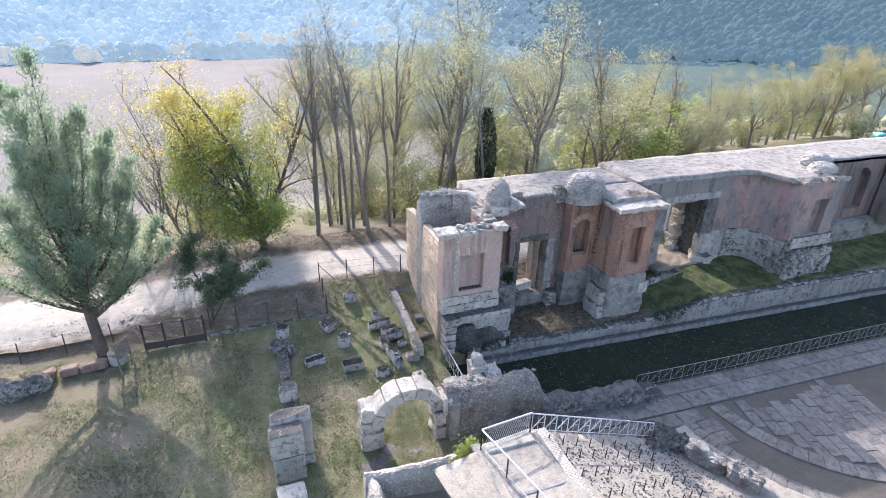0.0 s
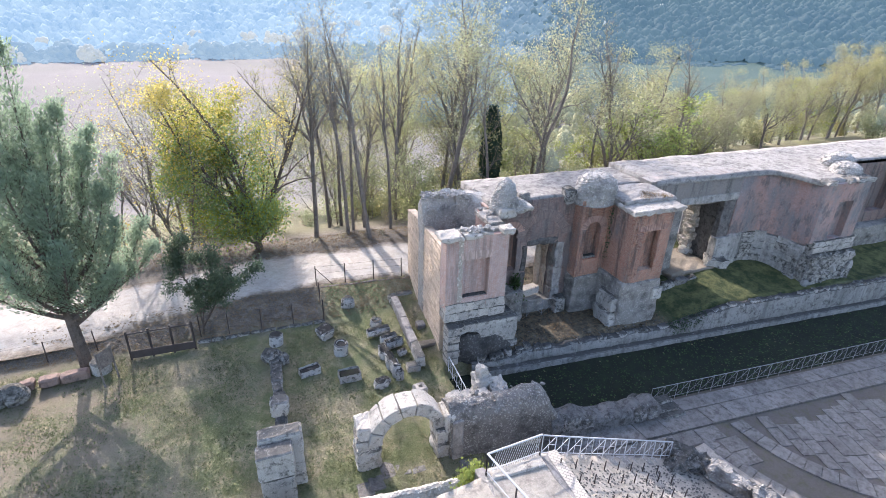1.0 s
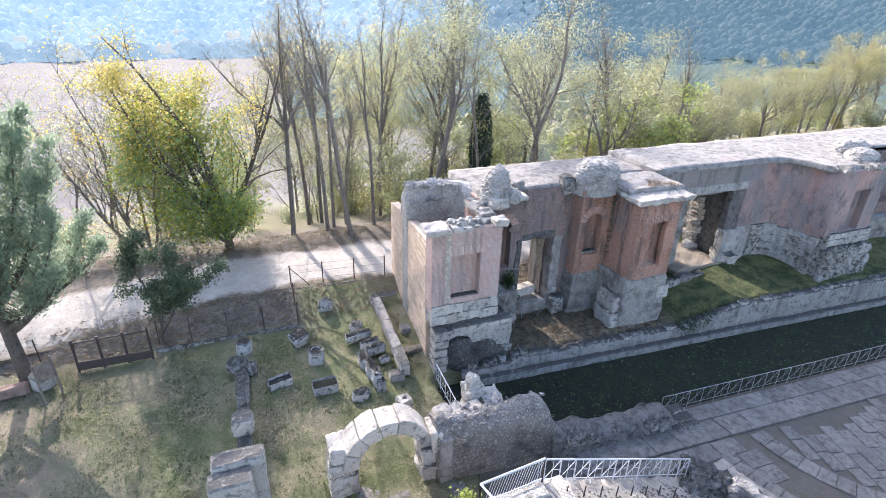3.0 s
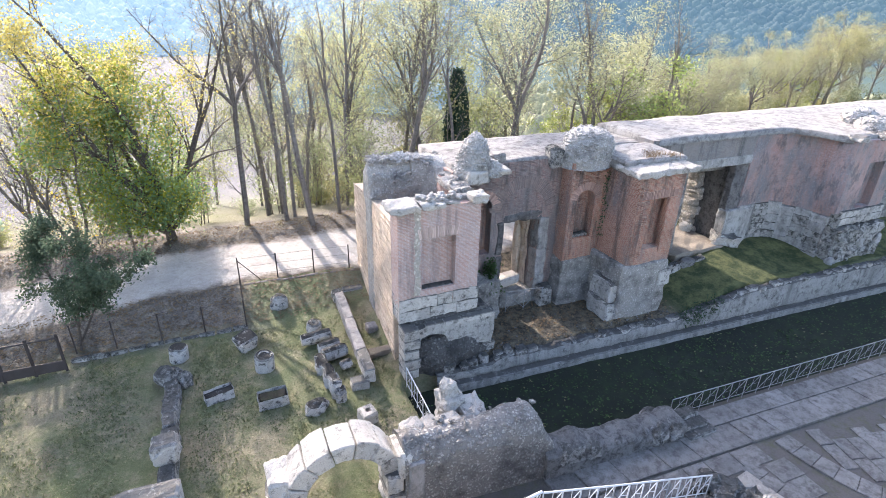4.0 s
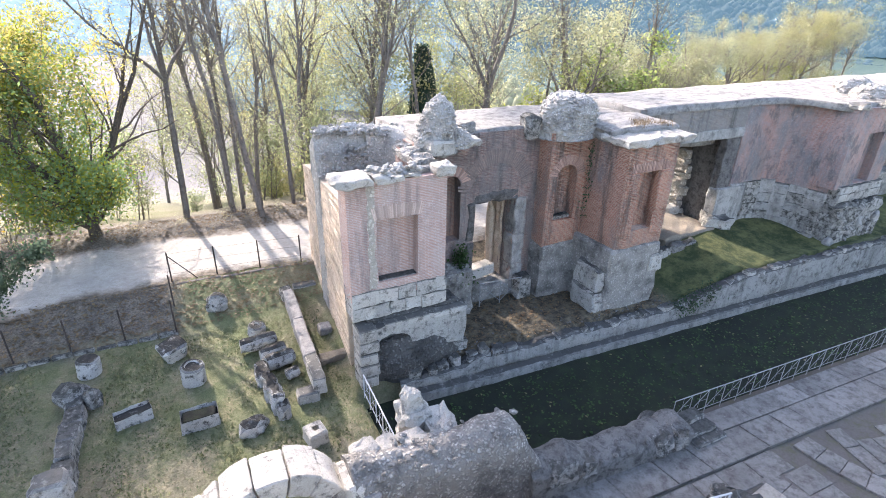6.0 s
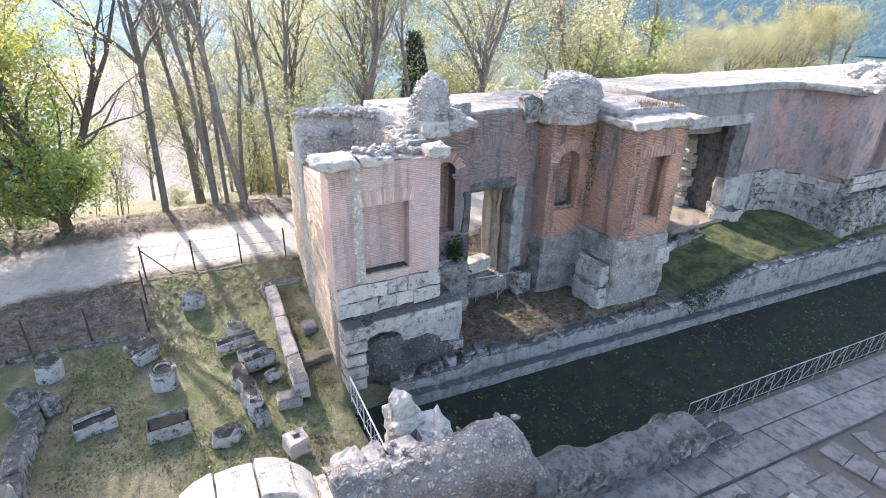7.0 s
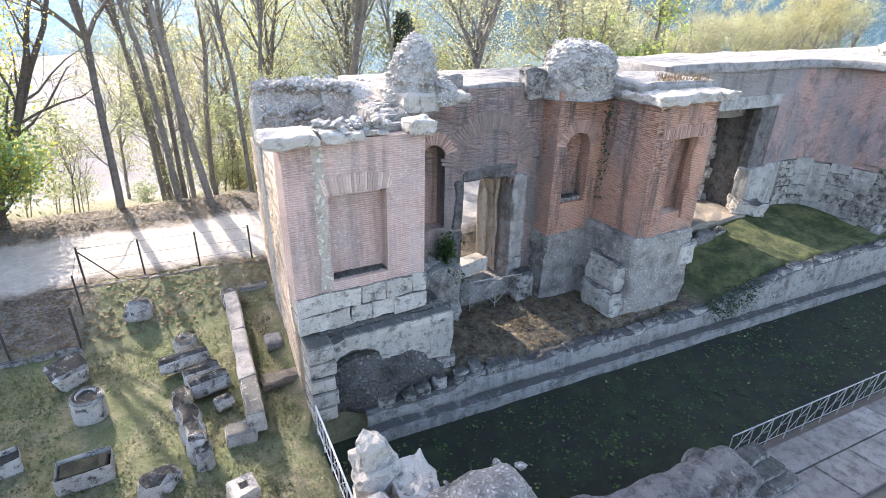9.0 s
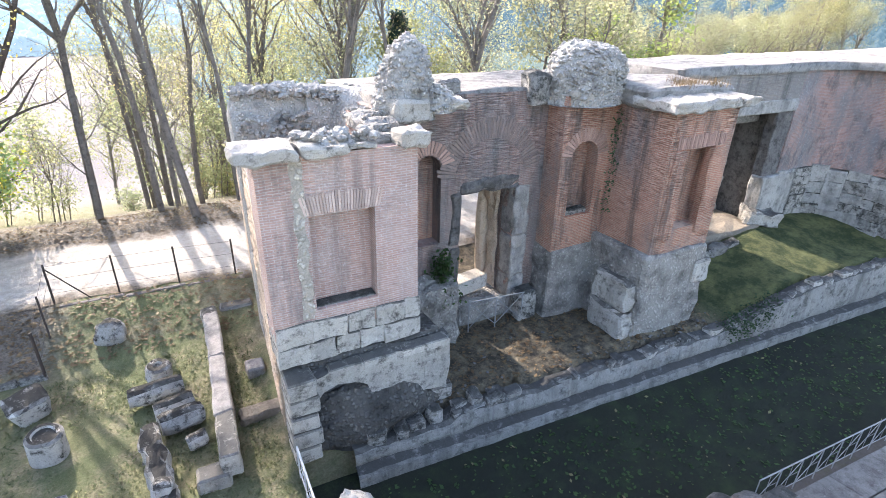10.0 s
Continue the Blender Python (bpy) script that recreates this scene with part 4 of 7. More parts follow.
# mortar roof behind the walls
def roof_bm(x0, x1, yf, yb, zf, zb, thick=0.5, nx=40, ny=10):
    bm = bmesh.new()
    g = []
    for j in range(ny + 1):
        row = []
        for i in range(nx + 1):
            x, y = x0 + (x1 - x0) * i / nx, yf(x0 + (x1 - x0) * i / nx) + (yb - yf(x0 + (x1 - x0) * i / nx)) * j / ny
            row.append(bm.verts.new((x, y, zf + (zb - zf) * j / ny + 0.10 * noise.noise(Vector((x * 0.5, y * 0.5, 2))) + 0.03 * noise.noise(Vector((x * 2, y * 2, 2))))))
        g.append(row)
    for j in range(ny):
        for i in range(nx):
            bm.faces.new((g[j][i], g[j][i + 1], g[j + 1][i + 1], g[j + 1][i]))
    edge = bmesh.ops.extrude_edge_only(bm, edges=[e for e in bm.edges if e.is_boundary])
    for v in edge["geom"]:
        if isinstance(v, bmesh.types.BMVert):
            v.co.z -= thick
    return bm


part("mortar_roof", roof_bm(14.9, 27.3, lambda x: 30.5 + 0.9 * smooth_step(21, 22, x), 35.3, 8.58, 8.45), M_ROOF, building, "flat grey mortar roof", smooth=True)
part("mortar_roof", roof_bm(27.0, 62.0, lambda x: 30.22 - 3.2 * smooth_step(37.2, 38.75, x) if x < 43.1 else 30.4, 35.6, 8.93, 8.75, 0.35, 90), M_ROOF, building, smooth=True)

# gateway: brick wall on a stone lintel
GY = 30.3
part("gateway_wall", wall_bm([(26.6, 6.95), (34.7, 6.95), (34.75, 8.9), (26.6, 8.9)], [], 1.2, (0, GY, 0), EX, EY), M_BRICK_GREY, building, "grey brick wall over the gateway")
part("lintel", block_bm(29.4, 34.72, GY - 0.05, GY + 1.2, 6.9, 7.45, 0.03, 0.03, 4, 50), M_STAGE, building)
part("gate_jamb", block_bm(26.2, 30.2, GY + 0.35, GY + 4.2, 0.4, 6.95, 0.1, 0.15, 6, 51), M_RUBBLE, building)
part("gate_jamb", block_bm(33.66, 34.74, GY + 0.06, GY + 0.6, 3.9, 6.92, 0.04, 0.06, 6, 52), M_MOULD, building)
part("gate_jamb", block_bm(33.58, 35.9, GY - 0.16, GY + 0.55, 0.5, 3.95, 0.05, 0.05, 6, 53), M_STAGE, building)
# mouldy plaster whose dark colour also stands in for the passage's shade
part("passage_wall", block_bm(33.95, 34.72, GY + 0.56, GY + 2.5, 0.5, 6.95, 0.03, 0.05, 7, 55), M_MOULD, building)
z = 0.7
grnd = random.Random(21)
for k in range(11):
    h = grnd.uniform(0.32, 0.62)
    x0 = 33.62 + grnd.uniform(-0.22, 0.16)
    part("stone_block", block_bm(x0, 35.2, GY + 2.2 + grnd.uniform(-0.12, 0.15), GY + 3.4 + grnd.uniform(-0.3, 0.2), z, z + h - 0.02, 0.06, 0.10, 3, k * 3.3 + 100), M_RUBBLE_PALE, building)
    z += h
part("stone_block", block_bm(32.9, 33.55, GY + 2.0, GY + 2.7, 1.2, 2.2, 0.12, 0.14, 3, 56), M_PALE, building)
part("threshold", block_bm(29.6, 33.7, GY - 0.5, GY + 3.2, 0.3, 1.74, 0.10, 0.12, 6, 54), M_SOIL, building)
for k, (x, w, h) in enumerate(((27.4, 1.0, 1.3), (28.5, 1.1, 1.5), (29.7, 0.9, 1.62), (30.7, 0.8, 1.6))):
    part("kerb_stone", block_bm(x, x + w, 29.05 + 0.1 * (k % 2), 29.6, 0.4, h, 0.10, 0.12, 4, 90 + k), M_LICHEN if k % 2 else M_PARAPET, building)

# oblique wall and second pier
def bent_wall(pts, z0, z1, thick, mat, name, label="", tilt=0.0):
    for (xa, ya), (xb, yb) in zip(pts, pts[1:]):
        d = Vector((xb - xa, yb - ya, 0))
        inward = Vector((-d.y, d.x, 0)).normalized()
        part(name, wall_bm(rect_loop(0, d.length, z0, z1), [], thick, (xa, ya, 0), d, inward), mat, building, label)


plan = [(34.7, 30.3), (36.3, 30.42), (37.4, 30.3), (38.05, 29.8), (38.45, 29.1), (38.68, 28.2), (38.75, 27.2)]
bent_wall(plan, 4.0, 8.85, 1.0, M_BRICK_STAIN, "recess_wall", "rosy plastered brick wall, stained grey")
# its foot: rough courses of pale and grey stone
frnd = random.Random(44)
for (xa, ya), (xb, yb) in zip(plan, plan[1:]):
    d = Vector((xb - xa, yb - ya, 0))
    ang = math.degrees(math.atan2(d.y, d.x))
    z = 0.7
    while z < 3.9:
        h = frnd.uniform(0.45, 0.75)
        u = 0.0
        while u < d.length - 0.05:
            w = min(d.length - u, frnd.uniform(0.5, 1.3))
            if d.length - u - w < 0.3:
                w = d.length - u
            proud = 0.10 + 0.10 * max(0.0, (2.2 - z) / 2.2) + frnd.uniform(-0.04, 0.04)
            zt = min(z + h, 4.1 + frnd.uniform(-0.12, 0.12))
            bm = block_bm(u + 0.003, u + w - 0.003, -proud, 0.4, z, zt - 0.002, 0.012, 0.06, 3, frnd.random() * 40)
            bmesh.ops.transform(bm, matrix=pose(xa, ya, 0, 0, 0, ang), verts=bm.verts[:])
            part("stone_block", bm, frnd.choice((M_TRENCH, M_STAGE, M_STAGE, M_LICHEN)), building)
            u += w
        z += h
PX = 26.8
second = part("brick_pier", wall_bm([(38.6, 4.3), (42.9, 4.3), (42.9, 8.75), (38.6, 8.75)], [(rect_loop(40.2, 41.7, 4.5, 7.35), 0.5)], 3.6, (0, PX, 0), EX, EY), M_BRICK_STAIN, building, "rosy brick pier with a square niche")
courses(building, 39.0, 43.1, [3.55, 4.02, 4.45], PX - 0.2, 0.9, frnd, 0.8, 1.4, 0.03, M_LIME)
part("pier_foot", block_bm(38.95, 43.0, PX - 0.15, 30.2, 2.4, 4.36, 0.05, 0.05, 4, 61), M_LICHEN, building)
part("pier_foot", block_bm(38.9, 43.4, PX - 0.5, 30.2, 0.0, 3.5, 0.16, 0.2, 8, 62), M_LICHEN, building)
for k in range(9):
    x = 38.7 + 0.5 * k + frnd.uniform(-0.1, 0.1)
    part("stone_block", block_bm(x, x + frnd.uniform(0.35, 0.7), PX - 0.62, PX - 0.2, 0.9 + 0.5 * (k % 3), 1.5 + 0.5 * (k % 3), 0.08, 0.12, 3, k * 5.1), frnd.choice((M_LICHEN, M_STAGE)), building)
for k, (x0, x1) in enumerate(((38.4, 39.5), (40.4, 41.3), (41.35, 43.3))):
    part("cornice_stone", block_bm(x0, x1 - 0.2, PX - 0.18, PX + 0.9, 8.7, 8.98, 0.08, 0.14, 4, 70 + k), M_LIME, building)
heap(42.3, 28.4, 8.85, 1.0, 1.0, 0.8, 9, 160, 2.2)
heap(43.9, 30.2, 8.8, 1.5, 1.0, 0.95, 11, 160, 2.2)
# further bays
part("far_wall", wall_bm([(42.8, 3.2), (62, 3.2), (62, 8.8), (43.0, 8.8)], [(arch_loop(49.6, 51.8, 4.2, 7.9), 0.7)], 1.2, (0, 30.4, 0), EX, EY), M_BRICK_DARK, building, "grey-brown brick wall with a round niche")
part("far_wall_foot", block_bm(43.2, 62, 29.6, 31, 0.0, 3.25, 0.1, 0.2, 7, 80), M_RUBBLE, building)
for k in range(3):
    part("far_pier", wall_bm(rect_loop(53.2 + 4 * k, 55.2 + 4 * k, 3.0, 8.6), [], 2.0, (0, 28.2, 0), EX, EY), M_BRICK_DARK, building)

# closing wall behind, below the roof
part("rear_wall", wall_bm([(23.4, -0.5), (29.0, -0.5), (29.0, 8.3), (23.4, 8.3)], [], 0.6, (0, 34.6, 0), EX, EY), M_RUBBLE, building)
part("rear_wall", wall_bm([(35.2, -0.5), (62.0, -0.5), (62.0, 8.6), (35.2, 8.6)], [], 0.6, (0, 34.8, 0), EX, EY), M_RUBBLE, building)

# ---- retaining wall of the stage along the canal ----
ret = thing("retaining_wall", "low pale stone stage wall along the dark trench", "wall", 28, 26, -0.8)
bm = bmesh.new()
prev = None
for i in range(241):
    x = 12.5 + 0.2 * i
    y = canal_back(x)
    ragged_top = 0.10 * noise.noise(Vector((x * 0.9, 0, 4))) + 0.07 * noise.noise(Vector((x * 3.1, 0, 4)))
    h = terrace_top(x) + ragged_top - 0.06
    prof = [(0.75, h - 0.2), (0.45, h), (0.12, h + 0.02), (0.0, h - 0.07), (-0.03, h * 0.5 - 0.1), (-0.05, -0.28), (-0.02, -0.40), (-0.30, -0.47), (-0.36, -0.55), (-0.38, -1.05)]
    col = []
    for k, (dy, z) in enumerate(prof):
        v = Vector((x, y + dy, z))
        d = noise.noise_vector(v * 1.7) * 0.05 + noise.noise_vector(v * 5.5) * 0.025
        col.append(bm.verts.new(v + (d if 0 < k < 9 else d * 0)))
    if prev:
        for k in range(len(prof) - 1):
            bm.faces.new((prev[k], col[k], col[k + 1], prev[k + 1]))
    prev = col
bmesh.ops.recalc_face_normals(bm, faces=bm.faces[:])
part("wall_face", bm, M_TRENCH, ret)
x = 15.4
k = 0
while x < 58:
    w = rnd.uniform(0.28, 0.75)
    if rnd.random() < 0.72:
        h = terrace_top(x) + rnd.uniform(0.0, 0.13)
        y = canal_back(x) + rnd.uniform(-0.02, 0.05)
        part("top_stone", block_bm(x, x + w - rnd.uniform(0.02, 0.1), y, y + rnd.uniform(0.25, 0.5), h - 0.3, h, 0.06, 0.09, 2, k * 1.3), rnd.choice((M_LICHEN, M_TRENCH, M_LIME, M_TRENCH)), ret)
    x += w
    k += 1
for k in range(7):
    x = 13.0 + k * 0.62 + rnd.uniform(-0.1, 0.1)
    part("stone_block", block_bm(x, x + rnd.uniform(0.35, 0.55), 26.45 + 0.2 * rnd.random(), 27.0, 0.0, 0.3 + rnd.random() * 0.3, 0.04, 0.07, 3, k * 9.1), M_LICHEN, ret)


# ---- stage details ----
# passage ceilings behind the doorway and the gateway
part("passage_ceiling", block_bm(17.2, 20.6, 31.6, 34.4, 5.25, 8.2, 0.05, 0.1, 3, 91), M_RUBBLE, building)
part("passage_ceiling", block_bm(17.2, 20.6, 33.3, 34.7, 4.98, 5.4, 0.05, 0.06, 3, 93), M_RUBBLE, building)
part("passage_ceiling", block_bm(29.6, 36.2, 31.4, 34.9, 6.3, 8.4, 0.05, 0.1, 3, 92), M_RUBBLE, building)
# fallen block at the gate
tagged(part("fallen_block", block_bm(-0.9, 0.8, -0.45, 0.5, 0, 0.72, 0.1, 0.13, 5, 3), M_LIME), "fallen pale limestone block at the gateway threshold", "stone").matrix_basis = pose(34.0, 30.1, 1.62, 4, 6, -30)
tagged(part("marble_slab", block_bm(-0.75, 0.75, -0.35, 0.35, 0, 0.55, 0.05, 0.03, 2, 5), M_PALE), "white marble block inside the doorway", "stone").matrix_basis = pose(18.6, 31.3, 1.2, 0, 0, 12)
tagged(part("door_step", block_bm(17.75, 19.85, 30.4, 32.3, 0.2, 1.0, 0.05, 0.06, 3, 6), M_RUBBLE), "broken masonry step filling the doorway's foot", "step")
tagged(part("leaning_column", merged([(rock_bm(0.24, 0.24, 1.9, 3, 3, 0.25, False), pose(0, 0, 1.9, 4, -4, 0))]), M_WALL_SUNLIT), "broken sunlit stone shaft standing in the doorway", "column").matrix_basis = pose(19.58, 32.0, 0.9)

barrier = thing("steel_barrier", "light steel cross-braced barrier before the doorway", "barrier", 18.9, 29.6, 0.3)
for i in range(3):
    x = 17.9 + i * 1.05
    bm = bmesh.new()
    bar(bm, (x, 29.9 - i * 0.12, 0.3), (x, 29.9 - i * 0.12, 1.55), 0.022)
    part("post", bm, M_STEEL, barrier)
for i in range(2):
    x = 17.9 + i * 1.05
    for za, zb in ((0.45, 1.5), (1.5, 0.45)):
        bm = bmesh.new()
        bar(bm, (x, 29.9 - i * 0.12, za), (x + 1.05, 29.78 - i * 0.12, zb), 0.016)
        part("brace", bm, M_STEEL, barrier)
bm = bmesh.new()
bar(bm, (17.85, 29.9, 1.55), (20.05, 29.65, 1.55), 0.022)
part("top_rail", bm, M_STEEL, barrier)


def leaves(bm, centres, n, size, spread, rnd, flat=0.0):
    """Loose leaves as folded quads round given points."""
    for _ in range(n):
        c = rnd.choice(centres) + Vector((rnd.gauss(0, spread), rnd.gauss(0, spread), rnd.gauss(0, spread * 0.8)))
        s = size * rnd.uniform(0.6, 1.4)
        a = Vector((rnd.gauss(0, 1), rnd.gauss(0, 1), rnd.gauss(0, 1) * (1 - flat))).normalized()
        b = a.orthogonal().normalized()
        if rnd.random() < 0.5:
            b = a.cross(b)
        v = [bm.verts.new(c + a * s * 0.6), bm.verts.new(c + b * s * 0.35), bm.verts.new(c - a * s * 0.6), bm.verts.new(c - b * s * 0.35)]
        bm.faces.new(v)


def clump(name, pts, n, size, spread, mat, label, category, seed, group=""):
    bm = bmesh.new()
    leaves(bm, [Vector(p) for p in pts], n, size, spread, random.Random(seed))
    return solo(name, bm, mat, label, category, group)


clump("ivy", [(16.95, 30.2, 2.2 + 0.25 * k) for k in range(5)] + [(17.1, 29.9, 2.0), (16.8, 29.9, 2.3)], 900, 0.12, 0.22, M_IVY, "dark green ivy bush growing from the wall ledge", "plant", 3)
clump("ivy", [(22.95, 29.25, 4.4 + 0.35 * k) for k in range(11)], 260, 0.08, 0.10, M_IVY, "dark ivy strip climbing the corner between piers", "plant", 4)
r = random.Random(6)
bm = bmesh.new()
for k in range(420):
    cx, cy = r.choice(((24.6, 28.3), (25.3, 28.6), (25.9, 28.2), (25.0, 28.9)))
    p = Vector((cx + r.gauss(0, 0.22), cy + r.gauss(0, 0.18), 8.66))
    a = r.uniform(0, 6.283)
    u = Vector((math.cos(a), math.sin(a), 0)) * 0.012
    bm.faces.new([bm.verts.new(q) for q in (p - u, p + u, p + Vector((r.gauss(0, 0.1), r.gauss(0, 0.1), r.uniform(0.15, 0.38))))])
solo("dry_grass", bm, M_DEADLEAF, "dry grass tufts on top of the brick pier", "plant", kind="stuff")
clump("creeper", [(26.6 + 0.3 * k, canal_back(27.5) + 0.15 - 0.22 * (k % 2), terrace_top(26.6 + 0.3 * k) + 0.05 - 0.3 * (k % 2)) for k in range(9)], 1100, 0.08, 0.2, M_IVY, "dark creepers over the stage wall", "plant", 8)

# ---- arch wall at the side entrance ----
arch = thing("stone_arch", "pale limestone arch of wedge blocks on two piers", "arch", 7, 21.6, -0.5)
AY = 21.1
for k in range(7):
    t0, t1 = math.pi * k / 7 + 0.012, math.pi * (k + 1) / 7 - 0.012
    bm = bmesh.new()
    ring = []
    y0, y1 = AY + 0.07 * (k - 3) * -0.25, AY + 1.15 + rnd.uniform(-0.06, 0.06)
    ro = 1.95 + rnd.uniform(-0.06, 0.05)
    for t in (t0, (t0 + t1) / 2, t1):
        for r in (1.3, ro):
            for y in (y0, y1):
                ring.append(bm.verts.new((7.02 + r * math.cos(t), y, 1.14 + r * math.sin(t))))
    for s in range(2):
        q = ring[s * 4:s * 4 + 8]
        bm.faces.new((q[0], q[4], q[6], q[2]))
        bm.faces.new((q[1], q[3], q[7], q[5]))
        bm.faces.new((q[0], q[1], q[5], q[4]))
        bm.faces.new((q[2], q[6], q[7], q[3]))
    bm.faces.new(ring[0:4][i] for i in (0, 2, 3, 1))
    bm.faces.new(ring[8:12][i] for i in (0, 1, 3, 2))
    bmesh.ops.recalc_face_normals(bm, faces=bm.faces[:])
    bmesh.ops.bevel(bm, geom=bm.edges[:], offset=0.035, segments=1, affect='EDGES')
    bmesh.ops.subdivide_edges(bm, edges=[e for e in bm.edges if e.calc_length() > 0.5], cuts=2)
    rough(bm, 0.035, 2.6, k * 3)
    part("voussoir", bm, M_PALE, arch)
for k, (x0, x1, z0, z1, yo) in enumerate(((4.6, 5.74, -0.6, 0.75, 0.16), (4.62, 5.62, 0.77, 1.5, 0.12), (4.7, 5.42, 1.5, 2.2, 0.1), (8.34, 9.0, -0.6, 0.5, -0.25), (8.34, 9.0, 0.52, 1.3, -0.22), (8.75, 9.3, 1.2, 2.2, -0.3))):
    part("pier_block", block_bm(x0, x1, AY + yo, AY + 1.2 + yo, z0, z1, 0.09, 0.10, 4, k * 5.5), M_PALE if z1 > 2 else M_LIME, arch)
for k in range(4):
    part("threshold_slab", block_bm(5.6 + k * 0.72, 6.28 + k * 0.72, AY - 0.55 - 0.06 * k, AY + 0.75, -0.62, -0.42, 0.03, 0.03, 1, k), M_PAVE, arch)
for k, (x, y) in enumerate(((4.35, 20.3), (4.9, 20.5), (4.3, 19.4), (9.3, 20.1))):
    part("threshold_slab", block_bm(x, x + 0.75, y - 0.45, y + 0.4, -0.65, -0.4, 0.05, 0.04, 1, k + 40), M_PAVE, arch)

# thick rubble wall running on from the arch
core = thing("rubble_wall", "thick grey rubble wall, once faced with small stones", "wall", 12, 21.2, -0.5)


def wall_front(x):
    return 20.75 - 0.08 * (x - 9)


bm = loaf(8.95, 14.6, wall_front, lambda x: wall_front(x) + 1.45, -0.6, lambda x: 2.55 - 0.15 * smooth_step(9, 10.5, x) + 0.2 * smooth_step(12.0, 13.0, x) - 1.6 * smooth_step(13.4, 14.7, x) ** 2, 4)
r = random.Random(12)
scatter_stones(bm, lambda: (lambda x: Vector((x, wall_front(x) + r.uniform(0.05, 1.3), 1.75 + 0.75 * r.random())))(r.uniform(9.1, 14.0)), 170, 0.05, 0.13, r)
part("wall_core", bm, M_RUBBLE_FACE, core)
x = 9.2
for k, w in enumerate((0.75, 0.6, 0.9)):
    part("coping_stone", block_bm(x, x + w - 0.02, wall_front(x) + 0.8, wall_front(x) + 1.55, 1.9, 2.42 - 0.04 * k, 0.10, 0.12, 4, k * 3.7), M_PALE, core, "pale ledge stone")
    x += w
part("facing_block", block_bm(9.05, 9.6, 20.62, 20.9, -0.55, 1.9, 0.05, 0.05, 3, 4), M_PLASTER, core)
bm = loaf(14.2, 20.6, lambda x: 20.1 - 0.06 * (x - 14.7), lambda x: 21.3 - 0.04 * (x - 14.7), -0.6, lambda x: 0.92 - 0.5 * smooth_step(15.4, 17.2, x) + 0.12 * math.sin(x * 4.1) * math.sin(x * 1.3), 66, 60, 12)
r = random.Random(67)
scatter_stones(bm, lambda: (lambda x: Vector((x, 20.1 - 0.06 * (x - 14.7) + r.uniform(0.0, 1.0), 0.15 + 0.2 * r.random())))(r.uniform(14.4, 20.4)), 70, 0.05, 0.12, r)
part("parapet", bm, M_PARAPET, core, "low eroded parapet")
for k, (x, w, z0, z1) in enumerate(((14.8, 1.1, 0.0, 0.8), (15.95, 0.6, -0.05, 0.62), (19.0, 0.8, -0.3, 0.36), (19.85, 0.6, -0.3, 0.42))):
    y = 20.0 - 0.065 * (x - 14.7)
    part("facing_block", block_bm(x, x + w - 0.02, y, y + 0.6, z0, z1, 0.08, 0.11, 5, 30 + k), M_LICHEN, core)
for k, (x0, x1, y0, z0, z1) in enumerate(((20.4, 21.9, 20.3, -0.5, 0.12), (20.5, 22.05, 19.85, -0.5, -0.08), (20.7, 22.2, 19.5, -0.5, -0.25))):
    part("step_block", block_bm(x0, x1, y0, y0 + 0.5, z0, z1, 0.05, 0.05, 3, 60 + k), M_LICHEN, core)
bm1 = block_bm(11.0, 11.85, 22.3, 23.35, -0.7, 2.45, 0.08, 0.07, 7, 3)
bm2 = block_bm(11.5, 12.4, 21.6, 22.7, -0.7, 2.3, 0.08, 0.07, 7, 7)
bm3 = block_bm(-0.36, 0.36, -0.32, 0.32, 0, 0.75, 0.12, 0.14, 5, 9)
for v in bm3.verts:
    v.co.x *= 1 - 0.6 * v.co.z
    v.co.y *= 1 - 0.5 * v.co.z
for b_ in (bm1, bm2, bm3):
    bmesh.ops.subdivide_edges(b_, edges=[e for e in b_.edges if e.calc_length() > 0.2], cuts=1, use_grid_fill=True)
    rough(b_, 0.14, 1.9, 3)
    rough(b_, 0.07, 5.0, 3)
    rough(b_, 0.045, 11.0, 3)
solo("wall_stub", merged([(bm1, Matrix()), (bm2, Matrix()), (bm3, pose(11.4, 22.8, 2.3))]), M_PALE, "sunlit pale limestone wall stub beside the arch wall", "stone")
solo("round_boulder", merged([(rock_bm(0.45, 0.4, 0.42, 9, 3, 0.2), pose(19.9, 21.0, -0.1))]), M_LICHEN, "grey boulder at the end of the canal railing", "stone", smooth=True)

# ---- low walls, piers and loose stones in the grass yard ----
pair = thing("gate_pier", "square limestone gate pier in two blocks", "pier", 1.2, 21, -0.4)
part("pier_block", block_bm(0.40, 1.80, 20.65, 21.35, -0.5, 1.15, 0.06, 0.05, 2, 1), M_LIME, pair)
part("pier_block", block_bm(0.34, 1.86, 20.6, 21.4, 1.17, 2.55, 0.07, 0.05, 2, 2), M_LIME, pair)
part("pier_block", block_bm(0.45, 2.3, 21.42, 22.2, -0.5, 2.75, 0.08, 0.07, 3, 3), M_LIME, pair)
solo("gate_pier", block_bm(0.42, 1.62, 18.3, 19.2, -0.4, 1.15, 0.08, 0.06, 2, 5), M_PALE, "short white limestone pier", "pier")

